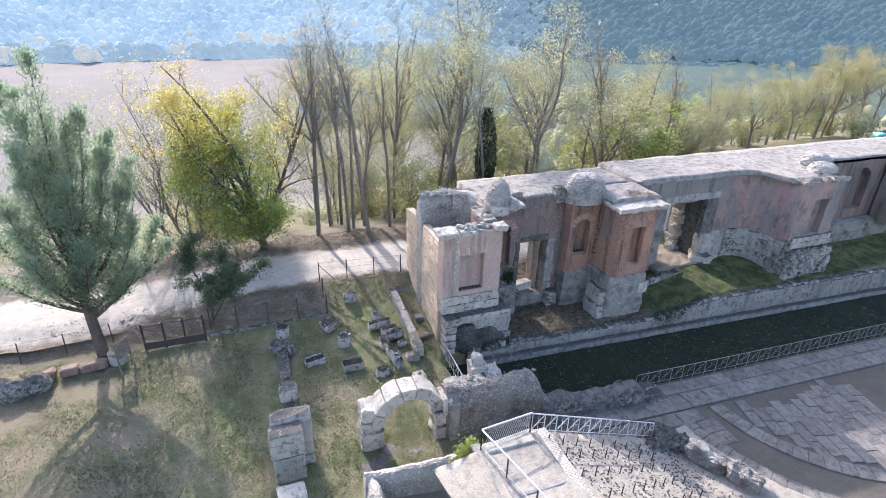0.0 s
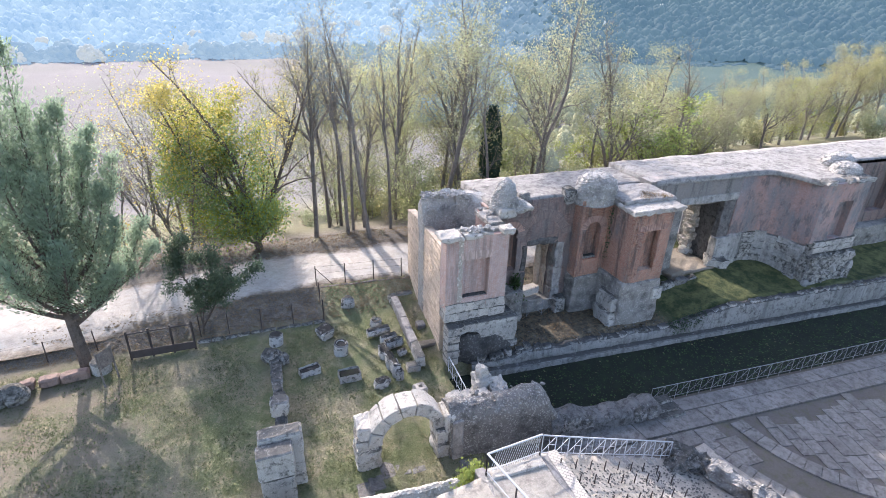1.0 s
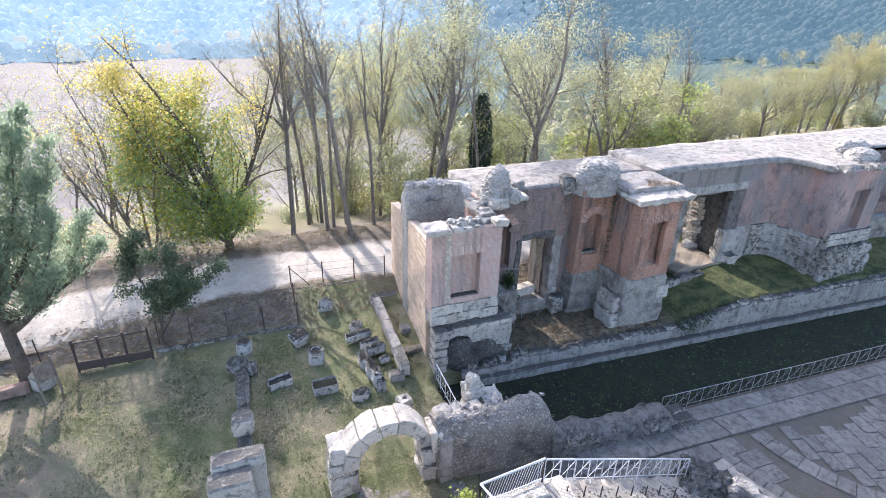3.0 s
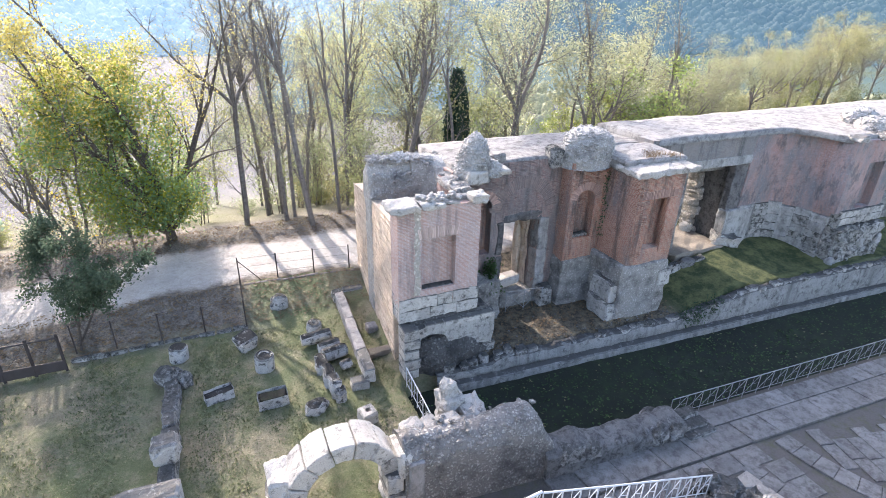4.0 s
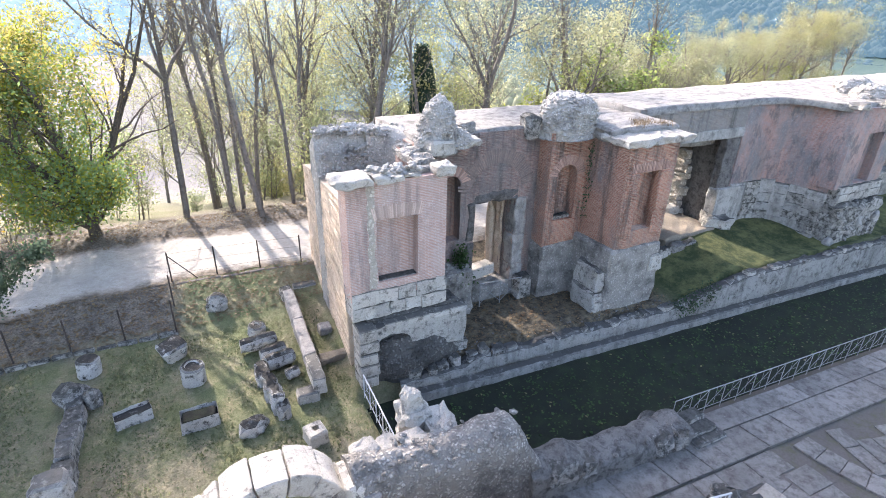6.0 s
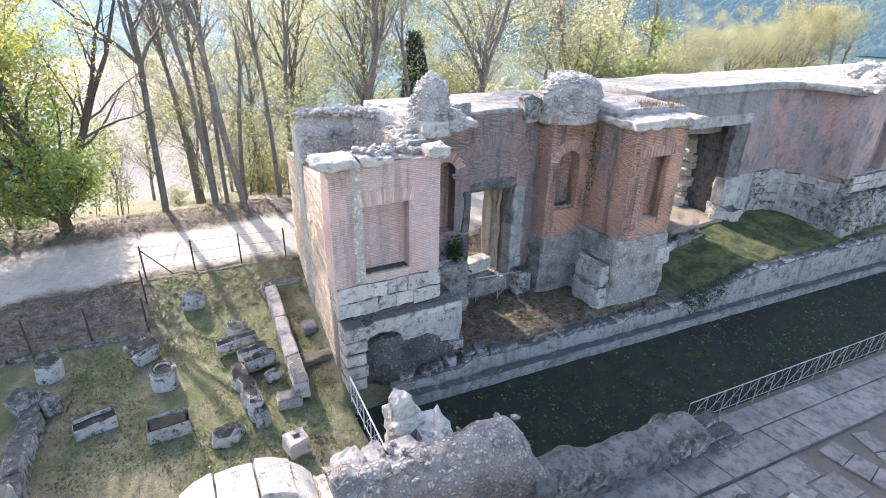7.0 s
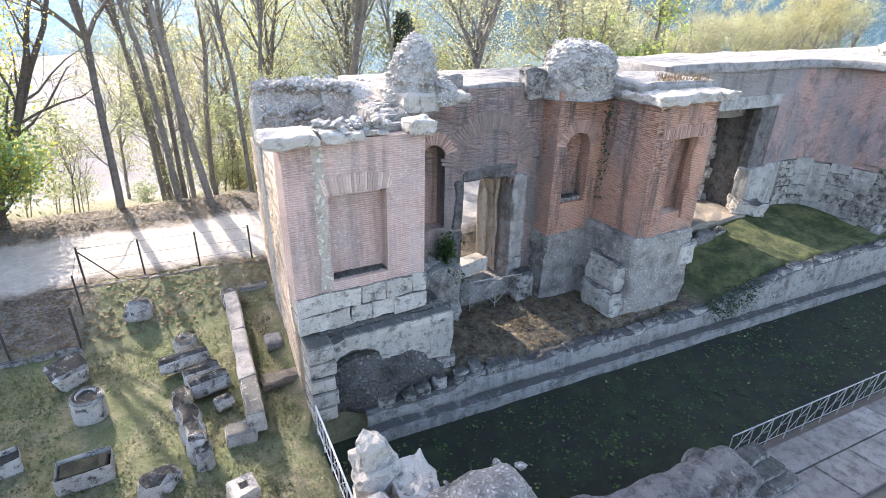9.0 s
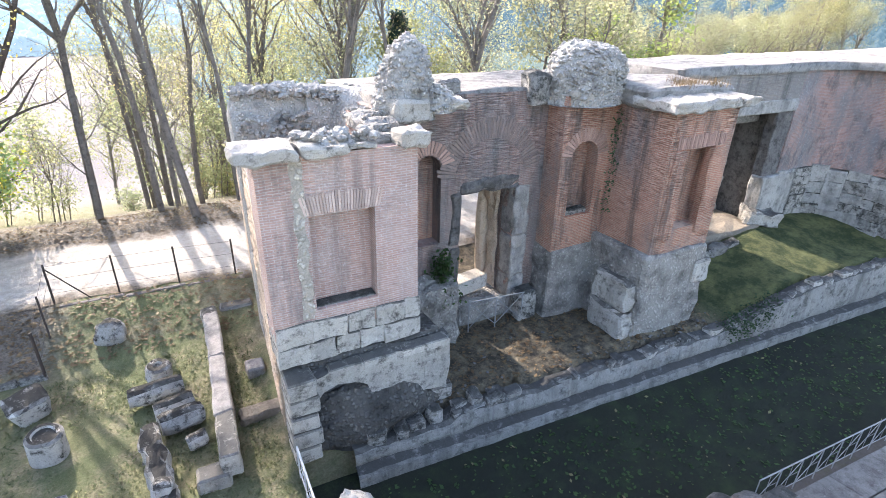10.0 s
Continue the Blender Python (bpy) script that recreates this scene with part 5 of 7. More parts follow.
enclosure = thing("enclosure_wall", "low rubble wall with a white mortar top", "wall", 6, 17.5, -0.4)
part("wall_run", loaf(4.0, 8.5, lambda x: 17.45 - 0.12 * (x - 4), lambda x: 18.15 - 0.12 * (x - 4), -0.5, lambda x: 2.05 + 0.05 * (x - 4), 21, 36, 8), M_RUBBLE_PALE, enclosure)
bm = loaf(12.0, 17.9, lambda x: 0.0, lambda x: 0.65, -0.5, lambda x: 2.0, 23, 36, 8)
for v in bm.verts:
    v.co = Vector((4.65 - v.co.y, v.co.x, v.co.z))
bmesh.ops.recalc_face_normals(bm, faces=bm.faces[:])
part("wall_run", bm, M_RUBBLE_PALE, enclosure)
part("inner_floor", block_bm(4.6, 8.6, 12, 17.4, -0.6, 0.7, 0.05, 0.06, 5, 3), M_SOIL, enclosure)

row = thing("foundation_wall", "lichen-grey foundation wall sunk in the grass", "wall", 1.5, 27.5, 0)
for k in range(7):
    y = 24.3 + k * 0.92
    part("stone_block", block_bm(1.22 + 0.03 * (k % 2), 1.78 + 0.04 * (k % 3), y, y + 0.89, -0.2, 0.55 + rnd.uniform(-0.08, 0.1), 0.07, 0.07, 2, k * 2.7), M_LICHEN, row)
solo("worn_block", merged([(block_bm(1.05, 1.95, 25.2, 26.0, 0.4, 1.3, 0.1, 0.08, 3, 8), Matrix())]), M_LIME, "worn limestone base on the foundation wall", "stone")
solo("column_capital", merged([(rock_bm(0.55, 0.5, 0.55, 2, 3, 0.28), pose(1.35, 30.6, 0.35)), (rock_bm(0.3, 0.35, 0.45, 8, 3, 0.25), pose(2.05, 30.2, 0.25))]), M_LICHEN, "weathered carved capital with deep pits", "stone")


def drum_bm(r, h, seed, sides=22, hollow=0.0, deep=0.12):
    bm = bmesh.new()
    prof = [(0.0, h - deep if hollow else h), (hollow * 0.92 or r * 0.5, h - deep if hollow else h), (hollow or r * 0.6, h - 0.01 if hollow else h), (r - 0.07, h), (r, h - 0.08), (r * 0.98, h * 0.5), (r, 0.06), (r - 0.04, -0.1)]
    rings = [[bm.verts.new((p * math.cos(2 * math.pi * k / sides), p * math.sin(2 * math.pi * k / sides), z)) for k in range(sides)] for p, z in prof[1:]]
    top = bm.verts.new((0, 0, prof[0][1]))
    for k in range(sides):
        bm.faces.new((top, rings[0][k], rings[0][(k + 1) % sides]))
        for a, b in zip(rings, rings[1:]):
            bm.faces.new((a[k], b[k], b[(k + 1) % sides], a[(k + 1) % sides]))
    rough(bm, 0.045, 2.5, seed)
    bmesh.ops.recalc_face_normals(bm, faces=bm.faces[:])
    return bm


DR = "loose carved stones in the yard"
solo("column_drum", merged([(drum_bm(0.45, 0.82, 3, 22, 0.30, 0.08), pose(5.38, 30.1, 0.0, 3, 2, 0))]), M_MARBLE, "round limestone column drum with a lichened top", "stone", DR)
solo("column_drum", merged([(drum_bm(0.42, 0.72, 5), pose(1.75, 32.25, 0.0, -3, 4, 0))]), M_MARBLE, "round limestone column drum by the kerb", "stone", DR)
bm = block_bm(-0.52, 0.52, -0.5, 0.5, -0.1, 0.78, 0.14, 0.05, 4, 7)
for v in bm.verts:
    k = 0.72 + 0.32 * v.co.z / 0.78
    v.co.x *= k
    v.co.y *= k
    if v.co.z > 0.7 and max(abs(v.co.x), abs(v.co.y)) < 0.4:
        v.co.z -= 0.07
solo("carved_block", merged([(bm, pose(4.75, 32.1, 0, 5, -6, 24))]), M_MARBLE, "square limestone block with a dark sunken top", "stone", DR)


def trough_bm(l, w, h, wall, depth, seed):
    """A stone chest hollowed from above."""
    bm = bmesh.new()
    add_box(bm, -l / 2, l / 2, -w / 2, w / 2, -0.1, h)
    top = max(bm.faces, key=lambda f: f.calc_center_median().z)
    ins = bmesh.ops.inset_region(bm, faces=[top], thickness=wall)
    low = bmesh.ops.extrude_face_region(bm, geom=[top])
    bmesh.ops.translate(bm, verts=[v for v in low["geom"] if isinstance(v, bmesh.types.BMVert)], vec=(0, 0, -depth))
    if top.is_valid:
        bmesh.ops.delete(bm, geom=[top], context='FACES_ONLY')
    bmesh.ops.subdivide_edges(bm, edges=[e for e in bm.edges if e.calc_length() > 0.4], cuts=3, use_grid_fill=True)
    rough(bm, 0.04, 2.7, seed)
    bmesh.ops.recalc_face_normals(bm, faces=bm.faces[:])
    return bm


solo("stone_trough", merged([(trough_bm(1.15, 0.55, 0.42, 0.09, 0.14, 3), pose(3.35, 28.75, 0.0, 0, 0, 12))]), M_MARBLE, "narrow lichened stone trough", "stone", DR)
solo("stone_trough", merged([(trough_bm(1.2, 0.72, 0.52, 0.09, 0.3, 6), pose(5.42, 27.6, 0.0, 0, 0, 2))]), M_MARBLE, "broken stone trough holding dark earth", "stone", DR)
solo("trough_soil", merged([(block_bm(-0.515, 0.515, -0.275, 0.275, 0.18, 0.46, 0.04, 0.05, 4, 4), pose(5.42, 27.6, 0.0, 0, 0, 2))]), M_POT_EARTH, "dark earth lying in the broken trough", "earth")
solo("pierced_cube", merged([(drum_bm(0.45, 0.52, 9, 4, 0.15, 0.34), pose(8.85, 25.15, 0.0, 0, 0, 55))]), M_PALE, "small square stone with a hole in its top", "stone", DR)
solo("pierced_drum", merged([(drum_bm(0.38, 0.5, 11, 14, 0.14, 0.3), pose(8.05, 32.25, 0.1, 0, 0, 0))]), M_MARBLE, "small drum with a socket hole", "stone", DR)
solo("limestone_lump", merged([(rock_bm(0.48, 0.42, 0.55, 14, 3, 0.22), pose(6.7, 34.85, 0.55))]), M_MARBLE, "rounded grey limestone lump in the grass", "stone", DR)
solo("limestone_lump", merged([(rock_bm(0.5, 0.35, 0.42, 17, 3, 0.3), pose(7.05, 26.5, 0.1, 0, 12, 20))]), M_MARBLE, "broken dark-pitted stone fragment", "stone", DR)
for k, (x, y, l, w, h, a) in enumerate(((7.95, 31.25, 1.45, 0.55, 0.62, 8), (8.4, 30.3, 1.05, 0.5, 0.62, 10), (8.55, 29.65, 1.1, 0.55, 0.68, 8), (8.85, 28.75, 0.5, 0.42, 0.45, 15))):
    bm = bmesh.new()
    tube(bm, [Vector((-l / 2 + l * i / 8, 0, h * 0.5)) for i in range(9)], [h * (0.44 if i in (0, 8) else 0.52) for i in range(9)], 12)
    for v in bm.verts:
        v.co.y *= w / h
        v.co.z = max(v.co.z, -0.05)
    rough(bm, 0.06, 2.3, k * 5)
    bmesh.ops.transform(bm, matrix=pose(x, y, 0.03, 0, 0, a), verts=bm.verts[:])
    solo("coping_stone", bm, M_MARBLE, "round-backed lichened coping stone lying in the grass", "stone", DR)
for k, (x, y, l, w, h) in enumerate(((7.75, 29.1, 0.5, 0.95, 0.6), (7.9, 28.1, 0.5, 0.9, 0.72), (8.0, 27.25, 0.48, 0.8, 0.85), (8.12, 26.75, 0.45, 0.5, 0.6))):
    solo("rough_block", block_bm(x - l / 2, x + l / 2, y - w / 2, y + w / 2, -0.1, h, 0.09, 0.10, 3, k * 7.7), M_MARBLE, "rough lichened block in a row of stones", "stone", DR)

bench = thing("coping_wall", "long low stone wall capped with worn slabs", "wall", 9.8, 31, 0)
for k, (y0, y1) in enumerate(((27.05, 28.75), (28.77, 31.55), (31.57, 34.35))):
    bm = block_bm(9.3, 9.78, y0, y1, 0.2, 0.94 - 0.04 * k, 0.05, 0.05, 4, k * 3.1)
    for v in bm.verts:
        v.co.x += 0.043 * (v.co.y - 27.05)
    part("coping_slab", bm, M_LIME if k == 0 else M_PLASTER, bench)
part("stone_block", block_bm(8.72, 9.5, 27.0, 27.6, -0.1, 0.42, 0.06, 0.05, 2, 77), M_LIME, bench)
part("stone_block", block_bm(9.55, 10.05, 34.3, 34.95, 0.0, 0.75, 0.08, 0.08, 2, 78), M_LICHEN, bench)
solo("cross_wall", block_bm(10.2, 11.4, 34.95, 35.4, 0.0, 0.52, 0.06, 0.06, 3, 79), M_LIME, "short pale stone cross wall", "wall")
solo("square_block", block_bm(10.5, 11.05, 30.95, 31.5, -0.05, 0.42, 0.05, 0.05, 2, 80), M_PLASTER, "brown square stone block beside the tower", "stone")
solo("earth_ledge", block_bm(10.0, 11.3, 28.95, 29.5, -0.05, 0.3, 0.08, 0.08, 3, 81), M_SOIL, "low earth-covered ledge stones", "stone")
kerb = thing("yard_kerb", "low kerb of grey stones under the wire fence", "kerb", 2, 33.7, 0)
for k in range(10):
    x = -2.8 + k * 0.78
    part("kerb_stone", block_bm(x, x + 0.74, 33.66, 33.84, -0.05, 0.24 + 0.05 * rnd.random(), 0.05, 0.05, 1, k * 1.9), M_LICHEN, kerb)
kerb2 = thing("road_kerb", "brown timber kerb along the gravel track", "kerb", 8, 36.9, 0.6)
for k in range(3):
    part("kerb_beam", block_bm(5.1 + 2.1 * k, 7.15 + 2.1 * k, 36.95 - 0.12 * k, 37.15 - 0.12 * k, 0.5, 0.86, 0.03, 0.02, 2, k), M_BARK, kerb2)

# stones by the conifer
for k, (x, y, rx, ry, rz, m) in enumerate(((-12.6, 31.0, 0.85, 0.6, 0.8, M_LICHEN), (-11.5, 31.2, 0.7, 0.6, 0.75, M_LICHEN))):
    solo("boulder", merged([(rock_bm(rx, ry, rz, k + 3, 3, 0.25), pose(x, y, 0.35))]), m, "dark pitted boulder on the dry grass", "stone", "stones by the conifer")
for k, (x, w) in enumerate(((-11.2, 0.7), (-10.15, 0.95), (-8.95, 1.35))):
    solo("red_block", merged([(block_bm(-w / 2, w / 2, -0.3, 0.3, -0.05, 0.5, 0.1, 0.08, 2, k * 4), pose(x, 32.05 + 0.08 * k, 0.05, 0, 0, 8))]), M_REDSTONE, "reddish-brown block in a row on the dry grass", "stone", "stones by the conifer")
solo("tree_stump_stone", merged([(drum_bm(0.52, 0.75, 31, 14), pose(-7.75, 32.55, 0.05))]), M_LIME, "round pale stone beside the conifer's trunk", "stone", "stones by the conifer")

# ---- fences ----
def wire_fence(name, label, pts, h, post_mat, wires=3, lean=0.0, gap=None):
    f = thing(name, label, "fence", *pts[0])
    for p in pts:
        bm = bmesh.new()
        bar(bm, (p[0], p[1], p[2] - 0.1), (p[0] + lean * rnd.uniform(-1, 1), p[1], p[2] + h), 0.035, 6)
        part("post", bm, post_mat, f)
    for a, b in zip(pts, pts[1:]):
        for w in range(wires):
            z = h * (0.3 + 0.65 * w / max(1, wires - 1))
            bm = bmesh.new()
            bar(bm, (a[0], a[1], a[2] + z), (b[0], b[1], b[2] + z), 0.006, 4)
            part("wire", bm, post_mat, f)
    return f


wf = wire_fence("wire_fence", "thin dark wire fence on iron posts along the track", [(4.95, 37.35, 0.75), (7.0, 37.25, 0.75), (9.05, 37.1, 0.75), (11.1, 36.9, 0.75)], 1.65, M_DARKMETAL)
bm = bmesh.new()
bar(bm, (4.97, 37.35, 2.2), (6.2, 37.25, 0.7), 0.025)
part("brace", bm, M_DARKMETAL, wf)
wire_fence("wire_fence", "thin dark wire fence running to the yard's corner", [(4.9, 33.7, 0.2), (4.92, 35.5, 0.5), (4.95, 37.3, 0.75)], 1.6, M_DARKMETAL)
wire_fence("wire_fence", "thin dark wire fence above the stone kerb", [(4.9, 33.8, 0.3), (2.95, 33.8, 0.3), (1.0, 33.85, 0.3), (-0.95, 33.95, 0.3), (-2.6, 34.1, 0.35)], 1.45, M_DARKMETAL, 2)
wire_fence("wire_fence", "sagging wire fence on thin posts beside the track", [(-18, 33.4, 0.4), (-15.6, 33.5, 0.4), (-12.9, 33.6, 0.45), (-10.6, 33.8, 0.5), (-8.2, 34.2, 0.5)], 1.3, M_DARKMETAL, 2, 0.1)

gate = thing("iron_gate", "dark iron gate with a crossed wire panel", "gate", -4.6, 33.2, 0.2)
for k in range(4):
    x = -6.35 + k * 1.15
    bm = bmesh.new()
    bar(bm, (x, 33.2, 0.0), (x, 33.25, 1.95), 0.07, 6)
    part("post", bm, M_DARKMETAL, gate)
for z in (0.35, 1.8):
    bm = bmesh.new()
    bar(bm, (-6.35, 33.2, z), (-2.9, 33.2, z), 0.045, 5)
    part("rail", bm, M_DARKMETAL, gate)
for k in range(3):
    x = -6.35 + k * 1.15
    for za, zb in ((0.35, 1.8), (1.8, 0.35)):
        bm = bmesh.new()
        bar(bm, (x, 33.2, za), (x + 1.15, 33.2, zb), 0.008, 4)
        part("wire", bm, M_DARKMETAL, gate)
bm = bmesh.new()
add_box(bm, -6.35, -2.9, 33.15, 33.2, 0.12, 0.62)
part("kick_panel", bm, M_DARKMETAL, gate)
board = thing("notice_board", "grey notice board on two thin leaning posts", "sign", -7.1, 31.3, 0.1)
for k in range(2):
    bm = bmesh.new()
    bar(bm, (-7.35 + 0.55 * k, 31.0 + 0.7 * k, -0.1), (-7.4 + 0.55 * k, 31.05 + 0.7 * k, 2.2), 0.055, 6)
    part("post", bm, M_BARK, board)
bm = bmesh.new()
v = [bm.verts.new(c) for c in ((-7.38, 31.03, 1.1), (-6.83, 31.73, 1.1), (-6.85, 31.75, 2.1), (-7.4, 31.05, 2.1))]
bm.faces.new(v)
bmesh.ops.solidify(bm, geom=bm.faces[:], thickness=0.03)
part("panel", bm, M_PLASTER, board)


def truss_rail(name, label, pts, h, step, mat, group="", thin=1.0):
    """A steel railing: top and bottom rails with slanting braces between posts."""
    f = thing(name, label, "railing", *pts[0], group)
    for a, b in zip(pts, pts[1:]):
        a, b = Vector(a), Vector(b)
        n = max(1, round((b - a).length / step))
        up = Vector((0, 0, h))
        bm = bmesh.new()
        bar(bm, a + up, b + up, 0.028 * thin, 6)
        part("top_rail", bm, mat, f)
        bm = bmesh.new()
        bar(bm, a + up * 0.12, b + up * 0.12, 0.018 * thin, 5)
        part("bottom_rail", bm, mat, f)
        for k in range(n + 1):
            p = a + (b - a) * k / n
            bm = bmesh.new()
            bar(bm, p - Vector((0, 0, 0.12)), p + up, 0.022 * thin, 5)
            part("post", bm, mat, f)
            if k < n:
                q = a + (b - a) * (k + 1) / n
                bm = bmesh.new()
                bar(bm, p + up * 0.12, q + up, 0.014 * thin, 4)
                part("brace", bm, mat, f)
                bm = bmesh.new()
                bar(bm, (p + q) / 2 + up * 0.12, (p + q) / 2 + up * 0.98, 0.009 * thin, 4)
                part("baluster", bm, mat, f)
                bm = bmesh.new()
                bar(bm, (p + q) / 2 + up * 0.55, q + up * 0.55, 0.009 * thin, 4)
                part("cross_bar", bm, mat, f)
    return f


truss_rail("steel_railing", "grey steel railing along the trench's paved edge", [(20.85, 20.84, -0.3), (30.0, 20.38, -0.28), (42.0, 19.78, -0.2), (56.0, 19.1, -0.2)], 0.95, 0.85, M_STEEL, thin=0.7)
truss_rail("steel_railing", "white steel railing from the tower to the arch wall", [(11.05, 26.6, 0.0), (11.02, 23.2, -0.15)], 0.95, 0.7, M_METAL)
truss_rail("steel_railing", "grey steel railing stepping down the seating edge", [(10.85, 16.1, 3.9), (13.6, 16.45, 2.55), (16.4, 16.85, 1.15), (19.0, 17.2, -0.15)], 1.0, 0.72, M_METAL)
mesh_rail = thing("platform_railing", "steel platform railing with dense bars", "railing", 8.4, 15.9, 3.9)
for a, b, n in (((8.43, 15.87, 3.95), (10.82, 16.12, 3.9), 22), ((8.43, 15.87, 3.95), (9.9, 9.5, 3.9), 4)):
    a, b = Vector(a), Vector(b)
    bm = bmesh.new()
    bar(bm, a + Vector((0, 0, 1.03)), b + Vector((0, 0, 1.03)), 0.04, 6)
    part("top_rail", bm, M_METAL, mesh_rail)
    bm = bmesh.new()
    bar(bm, a + Vector((0, 0, 0.15)), b + Vector((0, 0, 0.15)), 0.02, 5)
    part("bottom_rail", bm, M_METAL, mesh_rail)
    for k in range(n + 1):
        p = a + (b - a) * k / n
        thick = k in (0, n) or n == 4
        bm = bmesh.new()
        bar(bm, p - Vector((0, 0, 0.1)), p + (Vector((0, 0, 1.03)) if thick else (b - a) / n * 3 * (1 if k + 3 <= n else 0) + Vector((0, 0, 1.03))), 0.035 if thick else 0.009, 5)
        part("post" if thick else "bar", bm, M_DARKMETAL if thick else M_METAL, mesh_rail)

# ---- seating bank and paving of the theatre ----
CX, CY = 32.2, 18.5


def bank_z(x, y):
    d = math.hypot(x - CX, y - CY)
    return min(3.9, -0.42 + max(0.0, d - 13.0) * 0.50)


bm = bmesh.new()
rings = []
for i in range(44):
    d = 10.6 + i * 0.36
    rowv = []
    for k in range(74):
        t = math.pi + radians(-2) + radians(112) * k / 73
        x, y = CX + d * math.cos(t), CY + d * math.sin(t)
        lim = 16.05 + 0.13 * (x - 10.8)
        y = min(y, lim + 0.12)
        z = bank_z(x, y) + 0.05 * noise.noise(Vector((x * 0.9, y * 0.9, 0))) + 0.02 * noise.noise(Vector((x * 4, y * 4, 0)))
        step = 0.015 * math.sin(d * 7.85) if d > 13 else 0
        rowv.append(bm.verts.new((x, y, z + step)))
    rings.append(rowv)
for a, b in zip(rings, rings[1:]):
    for k in range(73):
        try:
            bm.faces.new((a[k], b[k], b[k + 1], a[k + 1]))
        except ValueError:
            pass
bank = solo("seating_bank", bm, M_BANK, "sunlit gravelly bank of the ruined seating", "ground", kind="structure", smooth=True)
# iron seat posts in rows up the bank, and pebbles between them
for j, ang in enumerate((188.1, 190.4, 193.5, 196.7, 200.0, 203.4)):
    for k in range(8):
        dd = 21.0 - 0.8 * k - 0.25 * (j % 2)
        t = radians(ang + 0.12 * k + (0.5 if k == 7 else 0))
        x, y = CX + dd * math.cos(t), CY + dd * math.sin(t)
        z = bank_z(x, y)
        bm = bmesh.new()
        tube(bm, [Vector((x, y, z - 0.1)), Vector((x + 0.01, y, z + 0.3)), Vector((x + 0.02, y, z + 0.5))], [0.028, 0.026, 0.022], 6)
        part("seat_post", bm, M_DARKMETAL, bank)
brnd = random.Random(8)


def bank_spot():
    t, dd = radians(brnd.uniform(187.5, 215)), brnd.uniform(12.6, 21)
    x, y = CX + dd * math.cos(t), CY + dd * math.sin(t)
    return Vector((x, y, bank_z(x, y) + 0.01))


bm = bmesh.new()
scatter_stones(bm, bank_spot, 2600, 0.02, 0.065, brnd, 0.55)
tagged(part("pebbles", bm, M_LIME, None), "small loose stones over the gravel bank", "pebbles", kind="stuff")
# retaining wall of the bank towards the side entrance
bm = bmesh.new()
prev = None
for i in range(40):
    x = 8.3 + i * 0.29
    y = 16.2 + 0.13 * (x - 10.8)
    z = max(-0.3, bank_z(x, y - 0.2)) + 0.1 * noise.noise(Vector((x * 2, 0, 0)))
    col = [bm.verts.new((x, y + 0.05 + 0.04 * noise.noise(Vector((x * 3, k, 1))), -0.6 + (z + 0.6) * k / 6)) for k in range(7)] + [bm.verts.new((x, y - 0.5, z))]
    if prev:
        for k in range(7):
            bm.faces.new((prev[k], col[k], col[k + 1], prev[k + 1]))
    prev = col
bmesh.ops.recalc_face_normals(bm, faces=bm.faces[:])
solo("seating_wall", bm, M_RUBBLE, "rubble wall holding the seating bank", "wall", kind="structure")
def deck_mat():
    """Small pale clay tiles laid in rows, with dark joints and wear."""
    m, nt, b = nodes_of("deck_tiles", 0.9)
    p = place(nt)
    bt = nt.nodes.new("ShaderNodeTexBrick")
    bt.inputs["Scale"].default_value = 1.0
    bt.inputs["Brick Width"].default_value = 0.26
    bt.inputs["Row Height"].default_value = 0.13
    bt.inputs["Mortar Size"].default_value = 0.014
    bt.inputs["Color1"].default_value = (0.40, 0.37, 0.33, 1)
    bt.inputs["Color2"].default_value = (0.30, 0.275, 0.245, 1)
    bt.inputs["Mortar"].default_value = (0.14, 0.13, 0.115, 1)
    mp = nt.nodes.new("ShaderNodeMapping")
    mp.inputs["Rotation"].default_value = (0, 0, 0.78)
    nt.links.new(p, mp.inputs["Vector"])
    nt.links.new(mp.outputs["Vector"], bt.inputs["Vector"])
    col = blend(nt, calc(nt, 'MULTIPLY', noise_fac(nt, p, 1.2, 6, 0.42, 0.64, 0.7), 0.6), bt.outputs["Color"], (0.38, 0.35, 0.31))
    nt.links.new(col, b.inputs["Base Color"])
    bumped(nt, b, bt.outputs["Fac"], 0.5, -0.01)
    return m


plat = thing("viewing_platform", "paved viewing platform with a stone border", "platform", 9.6, 13, 3.8)
part("deck", block_bm(8.3, 11.6, 8.0, 16.2, 2.6, 3.86, 0.04, 0.03, 3, 2), deck_mat(), plat)
part("side_wall", block_bm(8.15, 8.55, 8.0, 16.3, -0.5, 3.9, 0.05, 0.06, 4, 3), M_PLASTER, plat)
for k, (x0, x1, y0, y1) in enumerate(((8.6, 10.8, 15.55, 16.0), (8.6, 8.9, 9, 15.5), (10.8, 11.1, 13.6, 16.0), (8.6, 11.1, 13.3, 13.55))):
    part("border_stone", block_bm(x0, x1, y0, y1, 3.8, 3.98 if k == 0 else 3.91, 0.04, 0.04, 3, k * 6), M_PALE if k == 0 else M_PLASTER, plat)
clump("bush", [(8.15, 16.6, 3.3), (8.0, 16.7, 2.9), (8.3, 16.5, 3.6), (8.15, 16.6, 2.5)], 700, 0.13, 0.2, M_LEAF_GREEN, "bright green bush at the platform's foot", "plant", 14)
